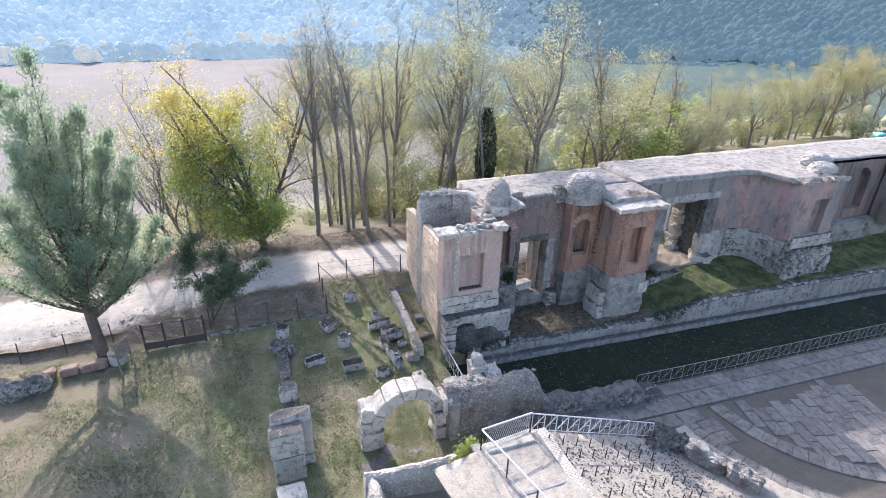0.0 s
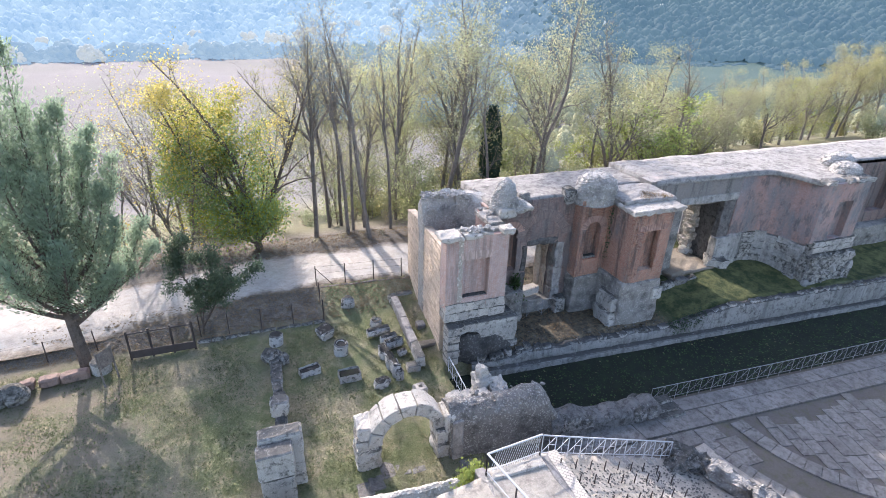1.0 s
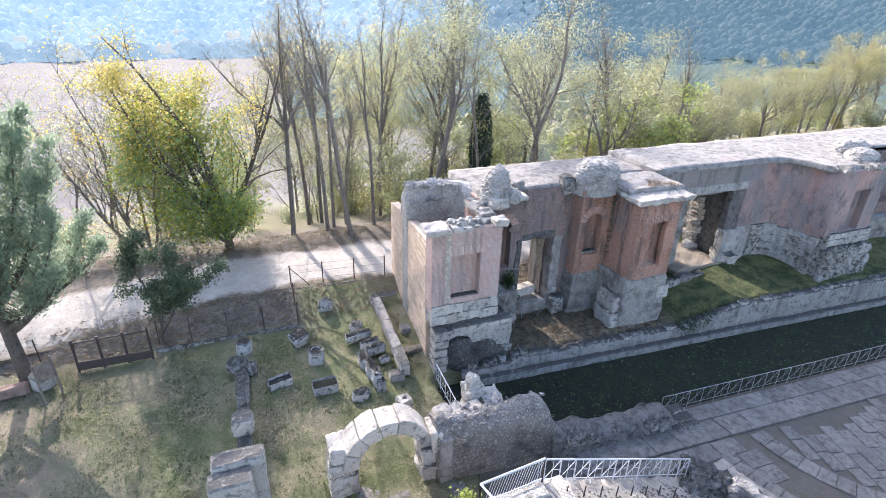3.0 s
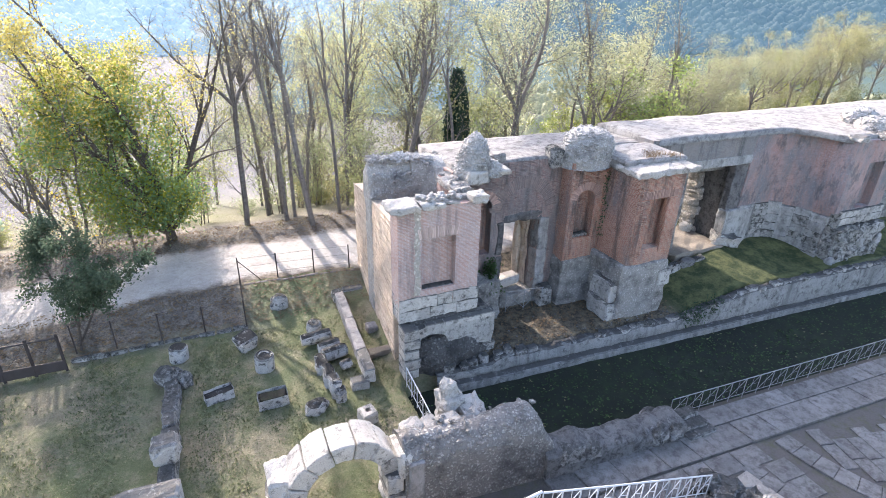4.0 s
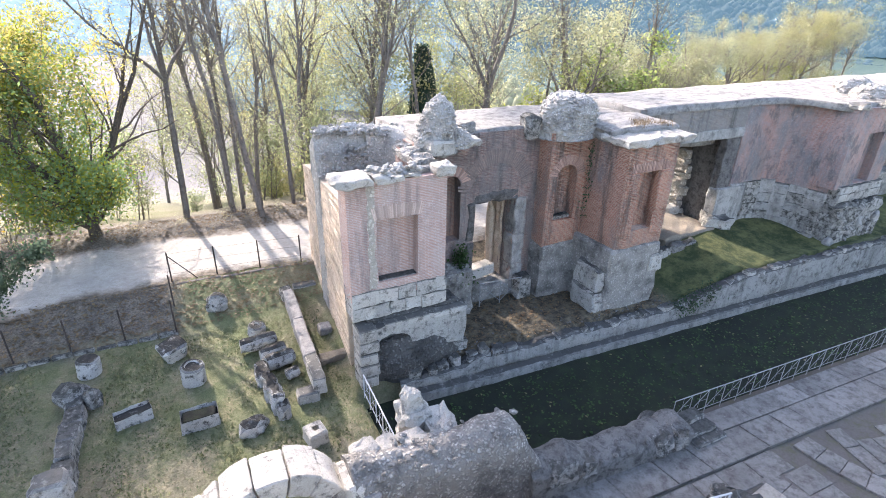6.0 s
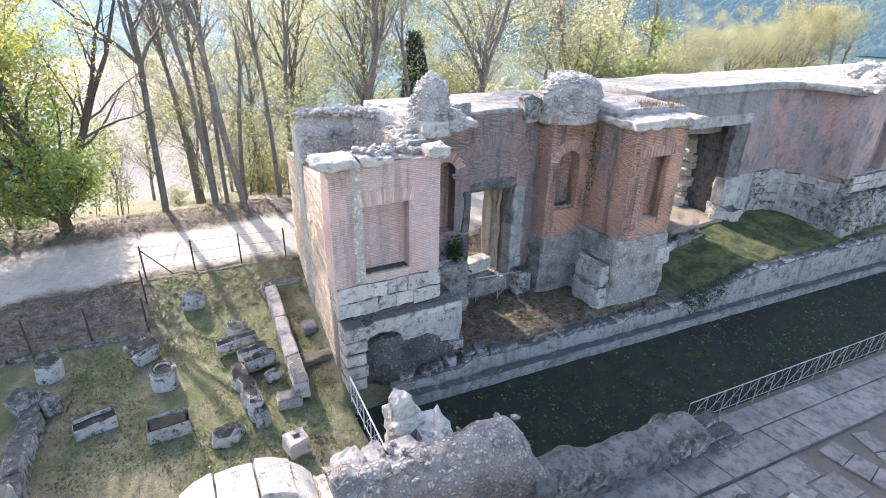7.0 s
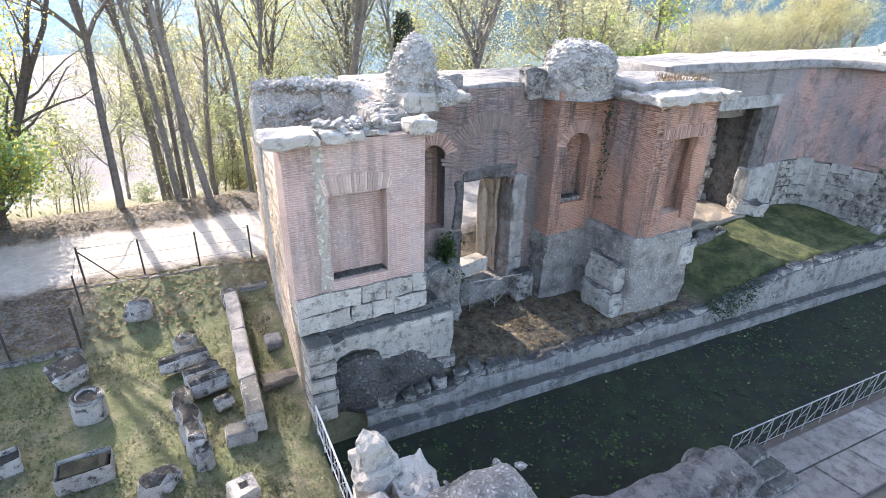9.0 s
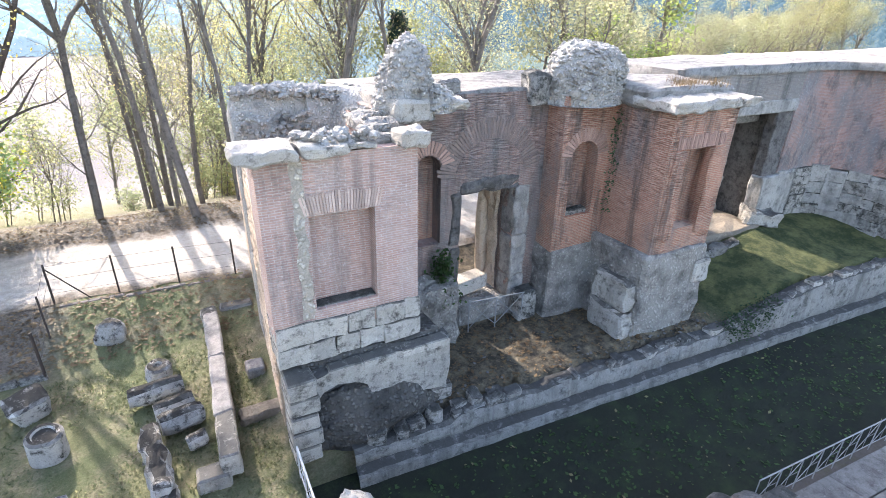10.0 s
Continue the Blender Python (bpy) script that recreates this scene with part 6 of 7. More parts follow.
for k, (x, y, rx, ry, a) in enumerate(((20.7, 15.2, 1.05, 0.42, -62), (19.7, 17.1, 0.9, 0.4, -55), (18.9, 16.6, 0.6, 0.4, 20), (21.5, 13.6, 0.8, 0.4, -60), (20.2, 16.3, 0.4, 0.35, 10))):
    solo("fallen_stone", merged([(block_bm(-rx, rx, -ry, ry, -0.4, 0.42, 0.18, 0.22, 6, 20 + k), pose(x, y, -0.1, 0, 6, a))]), M_RUBBLE if k in (0, 3) else M_LICHEN, "broken rubble lump at the seating's edge", "stone", "fallen masonry", smooth=False)

# paved ground under and round the slabs
bm = bmesh.new()
rows = []
for i in range(90):
    x = 9.4 + i * 0.55
    rr = []
    for k in range(30):
        y = 4.0 + (canal_front(x) + 0.12 - 4.0) * k / 29
        rr.append(bm.verts.new((x, y, -0.49 + 0.015 * noise.noise(Vector((x, y, 0))))))
    rr.append(bm.verts.new((x, canal_front(x) + 0.12, -1.1)))
    rows.append(rr)
for a, b in zip(rows, rows[1:]):
    for k in range(30):
        bm.faces.new((a[k], b[k], b[k + 1], a[k + 1]))
pavement = solo("pavement", bm, M_PAVE_EARTH, "bare brown earth between the paving slabs", "pavement", kind="structure", smooth=True)

prnd = random.Random(5)


def slab(poly, z, thick=0.14):
    """One paving slab over a polygon, its edges worn."""
    c = Vector((sum(p[0] for p in poly) / len(poly), sum(p[1] for p in poly) / len(poly)))
    bm = bmesh.new()
    dz = prnd.uniform(-0.012, 0.012)
    tx, ty = prnd.uniform(-0.01, 0.01), prnd.uniform(-0.01, 0.01)
    lo, hi, inner = [], [], []
    for p in poly:
        d = Vector(p) - c
        q, s = c + d * (1 - 0.006 / max(d.length, 0.1)), c + d * (1 - 0.03 / max(d.length, 0.1))
        tilt = tx * d.x + ty * d.y
        lo.append(bm.verts.new((q.x, q.y, z - thick)))
        hi.append(bm.verts.new((q.x, q.y, z - 0.02 + dz + tilt)))
        inner.append(bm.verts.new((s.x, s.y, z + dz + tilt)))
    n = len(poly)
    for i in range(n):
        j = (i + 1) % n
        bm.faces.new((lo[i], lo[j], hi[j], hi[i]))
        bm.faces.new((hi[i], hi[j], inner[j], inner[i]))
    bm.faces.new(inner)
    part("paving_slab", bm, M_PAVE, pavement)


# two long bands along the trench
for band, (d0, d1, z) in enumerate(((0.15, 1.05, -0.36), (1.07, 2.25, -0.38))):
    x = 20.6 if band == 0 else 14.0
    while x < 52:
        w = prnd.uniform(0.9, 1.9)
        sk = 0.12
        slab([(x + sk * d1, canal_front(x) - d1), (x + w + sk * d1, canal_front(x + w) - d1), (x + w + sk * d0, canal_front(x + w) - d0), (x + sk * d0, canal_front(x) - d0)], z)
        x += w + 0.01
# entrance passage slabs
for j in range(3):
    x = 12.0 + prnd.random()
    while x < 23.0:
        w = prnd.uniform(1.0, 1.9)
        y1 = 18.55 - j * 0.92 - 0.05 * (x - 21)
        if y1 - 0.9 > 16.4 + 0.13 * (x - 10.8) or x > 21.5:
            slab([(x, y1 - 0.9), (x + w, y1 - 0.94), (x + w, y1 - 0.04), (x, y1)], -0.46)
        x += w + 0.01
# orchestra: slabs in slanting rows inside a curved kerb
R0, R1 = 7.3, 8.2
for k in range(34):
    t0 = math.pi + radians(2) + radians(176) * k / 34
    t1 = t0 + radians(176) / 34 * 0.985
    poly = [(CX + R1 * math.cos(t0), CY + R1 * math.sin(t0)), (CX + R1 * math.cos(t1), CY + R1 * math.sin(t1)), (CX + R0 * math.cos(t1), CY + R0 * math.sin(t1)), (CX + R0 * math.cos(t0), CY + R0 * math.sin(t0))]
    if poly[0][1] < 18.3:
        slab(poly, -0.40, 0.2)
rot = Matrix.Rotation(radians(-14), 2)
for j in range(-13, 13):
    u = -9.0 + prnd.random()
    while u < 9.0:
        w = prnd.uniform(0.8, 1.9)
        q = [Vector((j * 0.68, u)), Vector(((j + 1) * 0.68 - 0.01, u)), Vector(((j + 1) * 0.68 - 0.01, u + w)), Vector((j * 0.68, u + w))]
        q = [rot @ p + Vector((CX, CY)) for p in q]
        m = sum(q, Vector((0, 0))) / 4
        if (m - Vector((CX, CY))).length < R0 - 0.35 and all(p.y < 18.5 - 0.05 * (p.x - 24) for p in q) and not ((m - Vector((35.5, 15.8))).length < 2.0 and prnd.random() < 0.9):
            slab([tuple(p) for p in q], -0.43)
        u += w + 0.012
# outer kerb ring beyond the drain
for k in range(30):
    t0 = math.pi + radians(4) + radians(110) * k / 30
    t1 = t0 + radians(110) / 30 * 0.98
    slab([(CX + r_ * math.cos(t), CY + r_ * math.sin(t)) for r_, t in ((10.7, t0), (10.7, t1), (9.9, t1), (9.9, t0))], -0.44, 0.2)

# fallen leaves and pebbles on the dark ground
def litter(name, label, n, x0, x1, y0, y1, z, size, mat, seed):
    r = random.Random(seed)
    bm = bmesh.new()
    for _ in range(n):
        x, y = r.uniform(x0, x1), 0
        y = r.uniform(y0(x), y1(x))
        s = size * r.uniform(0.5, 1.5)
        a = r.uniform(0, 6.283)
        u, w = Vector((math.cos(a), math.sin(a), r.uniform(-0.4, 0.4))) * s, Vector((-math.sin(a), math.cos(a), r.uniform(-0.4, 0.4))) * s * 0.6
        c = Vector((x, y, z(x, y) + s * 0.35 + 0.01))
        bm.faces.new([bm.verts.new(c + q) for q in (u, w, -u, -w)])
    return solo(name, bm, mat, label, "leaves", kind="stuff")


litter("fallen_leaves", "pale fallen leaves on the dark trench bed", 150, 12, 45, lambda x: canal_front(x) + 0.3, lambda x: canal_back(x) - 0.4, lambda x, y: -0.84, 0.055, M_LEAF_BROWN, 1)
litter("fallen_leaves", "dry leaves over the stage court's leaf mould", 1300, 15, 27, lambda x: canal_back(x) + 0.5, lambda x: 30.2, ground_z, 0.06, M_DEADLEAF, 2)
litter("fallen_leaves", "brown leaves on the bank beside the track", 4200, -16, 12, lambda x: 33.9, lambda x: 37.2, ground_z, 0.07, M_DEADLEAF, 3)
litter("fallen_leaves", "brown leaves under the trees", 3600, -16, 14, lambda x: 42.3, lambda x: 46.0, ground_z, 0.08, M_DEADLEAF, 4)
litter("weeds", "low green weeds in the trench bed", 2600, 11.5, 45, lambda x: canal_front(x) + 0.2 + 1.2 * (0.5 + 0.5 * math.sin(x * 0.7)), lambda x: canal_back(x) - 0.6, lambda x, y: -0.87, 0.06, M_IVY, 5)

# pebbles and crumbs of masonry on the stage court and at the wall's foot
r = random.Random(77)
bm = bmesh.new()


def court_spot():
    x = r.uniform(13.0, 27.0)
    y = r.uniform(canal_back(x) + 0.5, 30.0 if x < 20.8 else 27.0)
    return Vector((x, y, ground_z(x, y) + 0.02))


scatter_stones(bm, court_spot, 90, 0.025, 0.07, r, 0.5)
tagged(part("pebbles", bm, M_PARAPET), "crumbled stones scattered over the stage court", "pebbles", kind="stuff")

# tufts of grass over the yard
r = random.Random(90)
bm = bmesh.new()
for k in range(30000):
    x, y = r.uniform(-15, 11), r.uniform(17.5, 33.5)
    if noise.noise(Vector((x * 0.45, y * 0.45, 5))) + r.gauss(0, 0.28) < 0.0 or (x > 4 and y < 19.5):
        continue
    z = ground_z(x, y)
    for _ in range(3):
        a = r.uniform(0, 6.283)
        u = Vector((math.cos(a), math.sin(a), 0)) * 0.032
        tip = Vector((r.gauss(0, 0.05), r.gauss(0, 0.05), r.uniform(0.04, 0.11)))
        b_ = Vector((x, y, z - 0.01)) + Vector((r.gauss(0, 0.12), r.gauss(0, 0.12), 0))
        bm.faces.new([bm.verts.new(q) for q in (b_ - u, b_ + u, b_ + tip)])
solo("grass", bm, M_GRASSBLADE, "short tufts of dry and green grass", "grass", kind="stuff")


# ---- trees ----
def limb(bm, r, p, d, length, rad, n, sides, wob, lift, tip=0.25):
    """One bent, tapering limb; gives back its points, radii and last direction."""
    pts, radii = [p.copy()], [rad]
    for i in range(n):
        d = (d + Vector((r.gauss(0, 1), r.gauss(0, 1), r.gauss(0, 0.5))) * wob + Vector((0, 0, lift))).normalized()
        p = p + d * (length / n)
        pts.append(p.copy())
        radii.append(max(0.005, rad * (1 - (1 - tip) * (i + 1) / n)))
    tube(bm, pts, radii, sides)
    return pts, radii, d


def at_share(pts, radii, s):
    i = min(len(pts) - 2, int(s * (len(pts) - 1)))
    f = s * (len(pts) - 1) - i
    return pts[i].lerp(pts[i + 1], f), radii[i] + (radii[i + 1] - radii[i]) * f, (pts[i + 1] - pts[i]).normalized()


def spray(r, d, side, lift):
    """A direction leaving d sideways."""
    a = r.uniform(0, 6.283)
    o = d.orthogonal().normalized()
    w = o * math.cos(a) + d.cross(o) * math.sin(a)
    return (d + w * side + Vector((0, 0, lift))).normalized()


def grow(height, trunk_r, seed, fork=0.4, mains=3, splay=0.35, secs=7, reach=0.26, twigs=5, fine=3, low=4, lean=(0, 0), stems=1, lift=0.05, flank=(0.6, 0.95)):
    """A forked trunk with main limbs, branches, twigs and fine twigs; gives the bmesh and where leaves sit."""
    r = random.Random(seed)
    bm = bmesh.new()
    tips = []

    def branch(p, d, length, rad):
        bp, br, _ = limb(bm, r, p, d, length, rad, 4, 4, 0.16, lift)
        tips.append(bp[-1])
        for t in range(twigs):
            q, qr, qd = at_share(bp, br, r.uniform(0.25, 1.0))
            tp, tr, _ = limb(bm, r, q, spray(r, qd, 0.9, 0.15), length * r.uniform(0.25, 0.5), min(qr * 0.6, 0.015), 2, 3, 0.2, lift)
            tips.extend(tp[1:])
            for k in range(fine):
                w, wr, wd = at_share(tp, tr, r.uniform(0.2, 1.0))
                fp, _, _ = limb(bm, r, w, spray(r, wd, 0.9, 0.1), length * r.uniform(0.12, 0.26), 0.007, 1, 3, 0.1, 0.0)
                tips.append(fp[-1])

    for s in range(stems):
        out = 0.0 if stems == 1 else 0.22
        d0 = Vector((lean[0] + r.gauss(0, 0.03 + out), lean[1] + r.gauss(0, 0.03 + out), 1)).normalized()
        h = height * r.uniform(0.88, 1.0)
        base = Vector((r.gauss(0, 0.22) * (stems > 1), r.gauss(0, 0.22) * (stems > 1), -0.3))
        tr = trunk_r * (1 if stems == 1 else r.uniform(0.6, 0.9))
        pts, radii, d = limb(bm, r, base, d0, h * fork, tr, 5, 7, 0.04, 0.0, 0.72)
        for k in range(low):
            q, qr, qd = at_share(pts, radii, r.uniform(0.3, 1.0))
            branch(q, spray(r, qd, 1.1, 0.1), h * reach * r.uniform(0.5, 0.9), qr * 0.28)
        a0 = r.uniform(0, 6.283)
        for m in range(mains):
            a = a0 + 6.283 * m / mains + r.uniform(-0.4, 0.4)
            side = splay * r.uniform(0.6, 1.3) if m else splay * 0.35
            dm = (d + Vector((math.cos(a), math.sin(a), 0)) * side).normalized()
            lp, lr, _ = limb(bm, r, pts[-1], dm, h * (1 - fork) * (r.uniform(*flank) if m else 1.0), tr * (0.58 if m else 0.72), 7, 6, 0.13, lift, 0.12)
            tips.append(lp[-1])
            for k in range(secs):
                sh = 0.08 + 0.88 * (k + r.random()) / secs
                q, qr, qd = at_share(lp, lr, sh)
                branch(q, spray(r, qd, 0.85, 0.12), h * reach * (1.1 - 0.65 * sh) * r.uniform(0.6, 1.2), max(0.02, qr * 0.55))
    return bm, tips


def tree(name, label, x, y, z, height, trunk_r, seed, crown, group="", turn=0.0, category="tree", bark=None, **kw):
    """A tree thing with trunk and leafy crown; crown lists (count, leaf size, spread, material, keep(point, height share))."""
    t = thing(name, label, category, 0, 0, 0, group)
    bm, tips = grow(height, trunk_r, seed, **kw)
    part("trunk", bm, bark or M_BARK, t)
    r = random.Random(seed + 100)
    for n, size, spread, mat, keep in crown:
        bm = bmesh.new()
        leaves(bm, [p for p in tips if keep(p, p.z / height)], n, size, spread, r)
        part("crown", bm, mat, t)
    t.matrix_basis = pose(x, y, z, 0, 0, turn)
    return t


def gaps(lo, scale=0.45, shift=0.0):
    """Leaves gather in some parts of a crown and leave gaps in others."""
    return lambda p, s: noise.noise(p * scale + Vector((3 + shift, 1, 7))) > lo


def between(lo, hi, gap=-0.3, soft=0.08):
    return lambda p, s: lo + soft * noise.noise(p * 0.7) < s < hi + soft * noise.noise(p * 0.7 + Vector((4, 0, 0))) and noise.noise(p * 0.5) > gap


def lopped(lo, hi, gap, side):
    """A crown that ends early on the side of the ruin (the tree is turned by a quarter)."""
    inside = between(lo, hi, gap)
    return lambda p, s: -p.y < side + 0.9 * noise.noise(p * 0.6) and inside(p, s)


W = "autumn trees beyond the track"
# the big yellow and green tree by the track
tree("yellow_tree", "broad autumn tree, dark green below and yellow above", 1.4, 44.0, 1.0, 16.8, 0.36, 13,
     ((14500, 0.16, 0.5, M_LEAF_DEEP, lopped(0.02, 0.58, -0.25, 1.5)), (12500, 0.15, 0.5, M_LEAF_GREEN, lopped(0.08, 0.68, -0.25, 1.3)), (8500, 0.13, 0.45, M_LEAF_YELLOW, lopped(0.42, 1.2, -0.15, 2.5)), (4500, 0.12, 0.45, M_LEAF_OLIVE, lopped(0.35, 1.2, -0.2, 1.6)), (1600, 0.12, 0.4, M_LEAF_YELLOW, gaps(0.12))),
     fork=0.12, mains=7, splay=0.62, secs=9, reach=0.27, twigs=6, fine=2, low=18, lean=(0.0, -0.07), lift=0.02, flank=(0.78, 1.0), turn=90, bark=M_BARK_DARK)
tree("yellow_tree", "thin open tree with a few yellow leaves", -4.0, 46.0, 0.3, 15.5, 0.17, 12,
     ((1500, 0.13, 0.4, M_LEAF_YELLOW, gaps(0.18)), (7500, 0.12, 0.6, M_LEAF_OLIVE, gaps(-0.25))), fork=0.22, mains=3, splay=0.5, secs=9, reach=0.24, twigs=6, fine=3, stems=4, turn=160)
# conifer with a leaning trunk at the edge of the yard
conifer = thing("conifer", "tall feathery grey-green conifer with a leaning trunk", "tree", -8.7, 33.4, 0.1)
r = random.Random(21)
bm = bmesh.new()
trunk_pts, trunk_radii, _ = limb(bm, r, Vector((-8.7, 33.4, -0.2)), Vector((-0.05, 0.0, 1)), 8.0, 0.36, 6, 8, 0.04, 0.0, 0.5)
plumes = []
for top, foot, wide in (((-8.15, 33.6, 17.3), 0.95, 1.5), ((-6.55, 33.2, 15.0), 0.8, 1.35), ((-4.9, 33.8, 11.9), 0.55, 1.25), ((-9.9, 33.9, 15.9), 0.9, 1.4), ((-11.6, 33.0, 13.8), 0.7, 1.5),
                        ((-7.6, 31.6, 11.8), 0.6, 1.4), ((-9.3, 31.8, 13.2), 0.75, 1.4), ((-5.9, 34.9, 13.2), 0.7, 1.3), ((-10.6, 32.0, 10.6), 0.5, 1.4), ((-5.2, 32.4, 8.8), 0.4, 1.2), ((-4.2, 33.6, 8.4), 0.35, 1.0), ((-8.6, 35.3, 14.2), 0.8, 1.4),
                        ((-3.9, 33.4, 6.9), 0.45, 1.2), ((-5.4, 31.6, 6.4), 0.4, 1.3), ((-12.6, 33.3, 10.2), 0.5, 1.4), ((-12.9, 32.6, 7.4), 0.42, 1.3), ((-7.4, 30.9, 8.6), 0.5, 1.3), ((-9.8, 30.8, 8.0), 0.45, 1.3), ((-6.2, 33.9, 12.6), 0.6, 1.4), ((-7.3, 33.0, 14.2), 0.8, 1.4), ((-9.0, 33.0, 15.6), 0.9, 1.4), ((-5.6, 33.2, 10.4), 0.55, 1.4)):
    p, rad, _ = at_share(trunk_pts, trunk_radii, foot)
    tip = Vector(top)
    bow = p.lerp(tip, 0.4) + Vector((tip.x - p.x, tip.y - p.y, 0)) * 0.32
    pts = [p.lerp(bow, t).lerp(bow.lerp(tip, t), t) for t in [q / 8 for q in range(9)]]
    radii = [max(0.012, rad * 0.55 * (1 - t / 8.3)) for t in range(9)]
    tube(bm, pts, radii, 6)
    plumes.append((pts, radii, wide))
sprays = []
for pts, radii, wide in plumes:
    length = sum((a - b).length for a, b in zip(pts, pts[1:]))
    for k in range(int(length * 8)):
        s = 0.10 + 0.90 * r.random() ** 0.8
        q, qr, qd = at_share(pts, radii, s)
        a = r.uniform(0, 6.283)
        reach = (0.3 + 1.75 * wide * (1 - s) ** 0.75) * r.uniform(0.45, 1.15)
        bp, br, _ = limb(bm, r, q, Vector((math.cos(a), math.sin(a), 0.45 + 0.9 * s)), reach, max(0.009, qr * 0.3), 3, 3, 0.12, 0.16)
        sprays.append(bp)
part("trunk", bm, M_BARK_DARK, conifer)
bm = bmesh.new()
for bp in sprays:
    for k in range(32):
        t = 0.12 + 0.88 * r.random()
        q, _, qd = at_share(bp, (0.0,) * len(bp), t)
        d = (qd + Vector((r.gauss(0, 0.55), r.gauss(0, 0.55), r.gauss(0.15, 0.45)))).normalized()
        w = d.orthogonal().normalized() * r.uniform(0.022, 0.045)
        q = q + Vector((r.gauss(0, 0.17), r.gauss(0, 0.17), r.gauss(0, 0.15)))
        e = q + d * r.uniform(0.14, 0.30)
        m = q.lerp(e, 0.45)
        bm.faces.new([bm.verts.new(v) for v in (q, m + w, e, m - w)])
part("crown", bm, M_CONIFER, conifer)
tree("shrub", "drooping dark green shrub hanging over the yard's fence", -2.9, 34.8, 0.4, 7.0, 0.08, 23,
     ((14000, 0.11, 0.2, M_SHRUB, between(0.22, 1.3, -0.25)),), fork=0.35, mains=3, splay=0.17, secs=8, reach=0.16, twigs=5, fine=1, low=5, stems=3, lift=-0.03, category="shrub", bark=M_BARK_DARK)

# slender trees along the bank
bare = tree("bare_tree", "tall slender tree nearly bare of its brown leaves", 8.8, 45.4, 0.3, 20.5, 0.17, 31,
            ((1300, 0.085, 0.6, M_LEAF_BROWN, gaps(-0.15)),), W, fork=0.55, mains=2, splay=0.28, secs=12, reach=0.19, twigs=6, fine=3, low=6, turn=170)
tree("bare_tree", "crooked bare tree with a wide forked top", 6.0, 45.3, 0.4, 18.6, 0.20, 38,
     ((700, 0.085, 0.5, M_LEAF_OLIVE, gaps(-0.1)),), W, fork=0.5, mains=4, splay=0.62, secs=8, reach=0.16, twigs=5, fine=3, low=5, lift=0.04, turn=200)
bare2 = tree("bare_tree", "leaning bare tree with clinging twigs", 10.3, 43.6, 1.0, 19.0, 0.20, 32,
             ((1000, 0.085, 0.55, M_LEAF_BROWN, gaps(-0.15)),), W, fork=0.60, mains=2, splay=0.26, secs=10, reach=0.18, twigs=6, fine=3, low=9, lean=(-0.14, 0.05))
olive = tree("olive_leaved_tree", "tall open tree thinly hung with khaki leaves", 18.8, 49.0, -1.4, 23.5, 0.28, 33,
             ((6500, 0.135, 0.6, M_LEAF_OLIVE, gaps(-0.08)),), W, fork=0.42, mains=3, splay=0.30, secs=10, reach=0.22, twigs=5, fine=2, low=8, lift=0.03)
olive2 = tree("olive_leaved_tree", "tall forked tree thinly hung with khaki leaves", 26.3, 45.8, -0.3, 21.5, 0.27, 34,
              ((5200, 0.135, 0.6, M_LEAF_OLIVE, gaps(-0.06)), (1200, 0.13, 0.5, M_LEAF_BROWN, gaps(0.1, 0.5, 5.0))), W, fork=0.38, mains=3, splay=0.40, secs=9, reach=0.23, twigs=5, fine=2, low=6, lift=0.02, turn=155)
hazy = tree("leafy_tree", "slender tree full of small yellow-olive leaves", 9.0, 72.0, -8.2, 20.0, 0.17, 41,
            ((7000, 0.14, 0.7, M_LEAF_LIME, gaps(-0.2)),), W, fork=0.3, mains=3, splay=0.3, secs=9, reach=0.22, twigs=3, fine=1, low=8, lift=0.03)
olive3 = tree("olive_leaved_tree", "broad open tree with bleached top limbs and khaki leaves", 36.5, 47.0, -0.8, 17.5, 0.30, 35,
              ((7500, 0.18, 0.5, M_LEAF_KHAKI, between(0.15, 0.92, -0.15)),), W, fork=0.28, mains=4, splay=0.6, secs=8, reach=0.27, twigs=5, fine=1, low=5, lift=0.03)
green = tree("green_tree", "bushy tree still in yellow-green leaf", 41.0, 45.2, 0.2, 11.5, 0.22, 36,
             ((3800, 0.26, 0.45, M_LEAF_GREEN, between(0.1, 1.2, -0.3)), (3000, 0.25, 0.45, M_LEAF_LIME, between(0.25, 1.2, -0.3))), W, fork=0.2, mains=4, splay=0.55, secs=7, reach=0.30, twigs=5, fine=1, low=4, stems=2)
sapling = tree("young_tree", "young thin tree with loose yellow-olive leaves", 15.2, 47.2, -0.6, 8.5, 0.07, 37,
               ((1300, 0.17, 0.5, M_LEAF_LIME, gaps(-0.15)),), "young trees on the slope", fork=0.4, mains=3, splay=0.3, secs=5, reach=0.24, twigs=3, fine=0, low=5, stems=2)


def stand(src, spots, seed):
    r = random.Random(seed)
    for x, y, s in spots:
        c = copy_thing(src, pose(x, y, ground_z(x, y) - 0.1, 0, 0, r.uniform(0, 360)))
        c.scale = (s, s, s * r.uniform(0.92, 1.08))


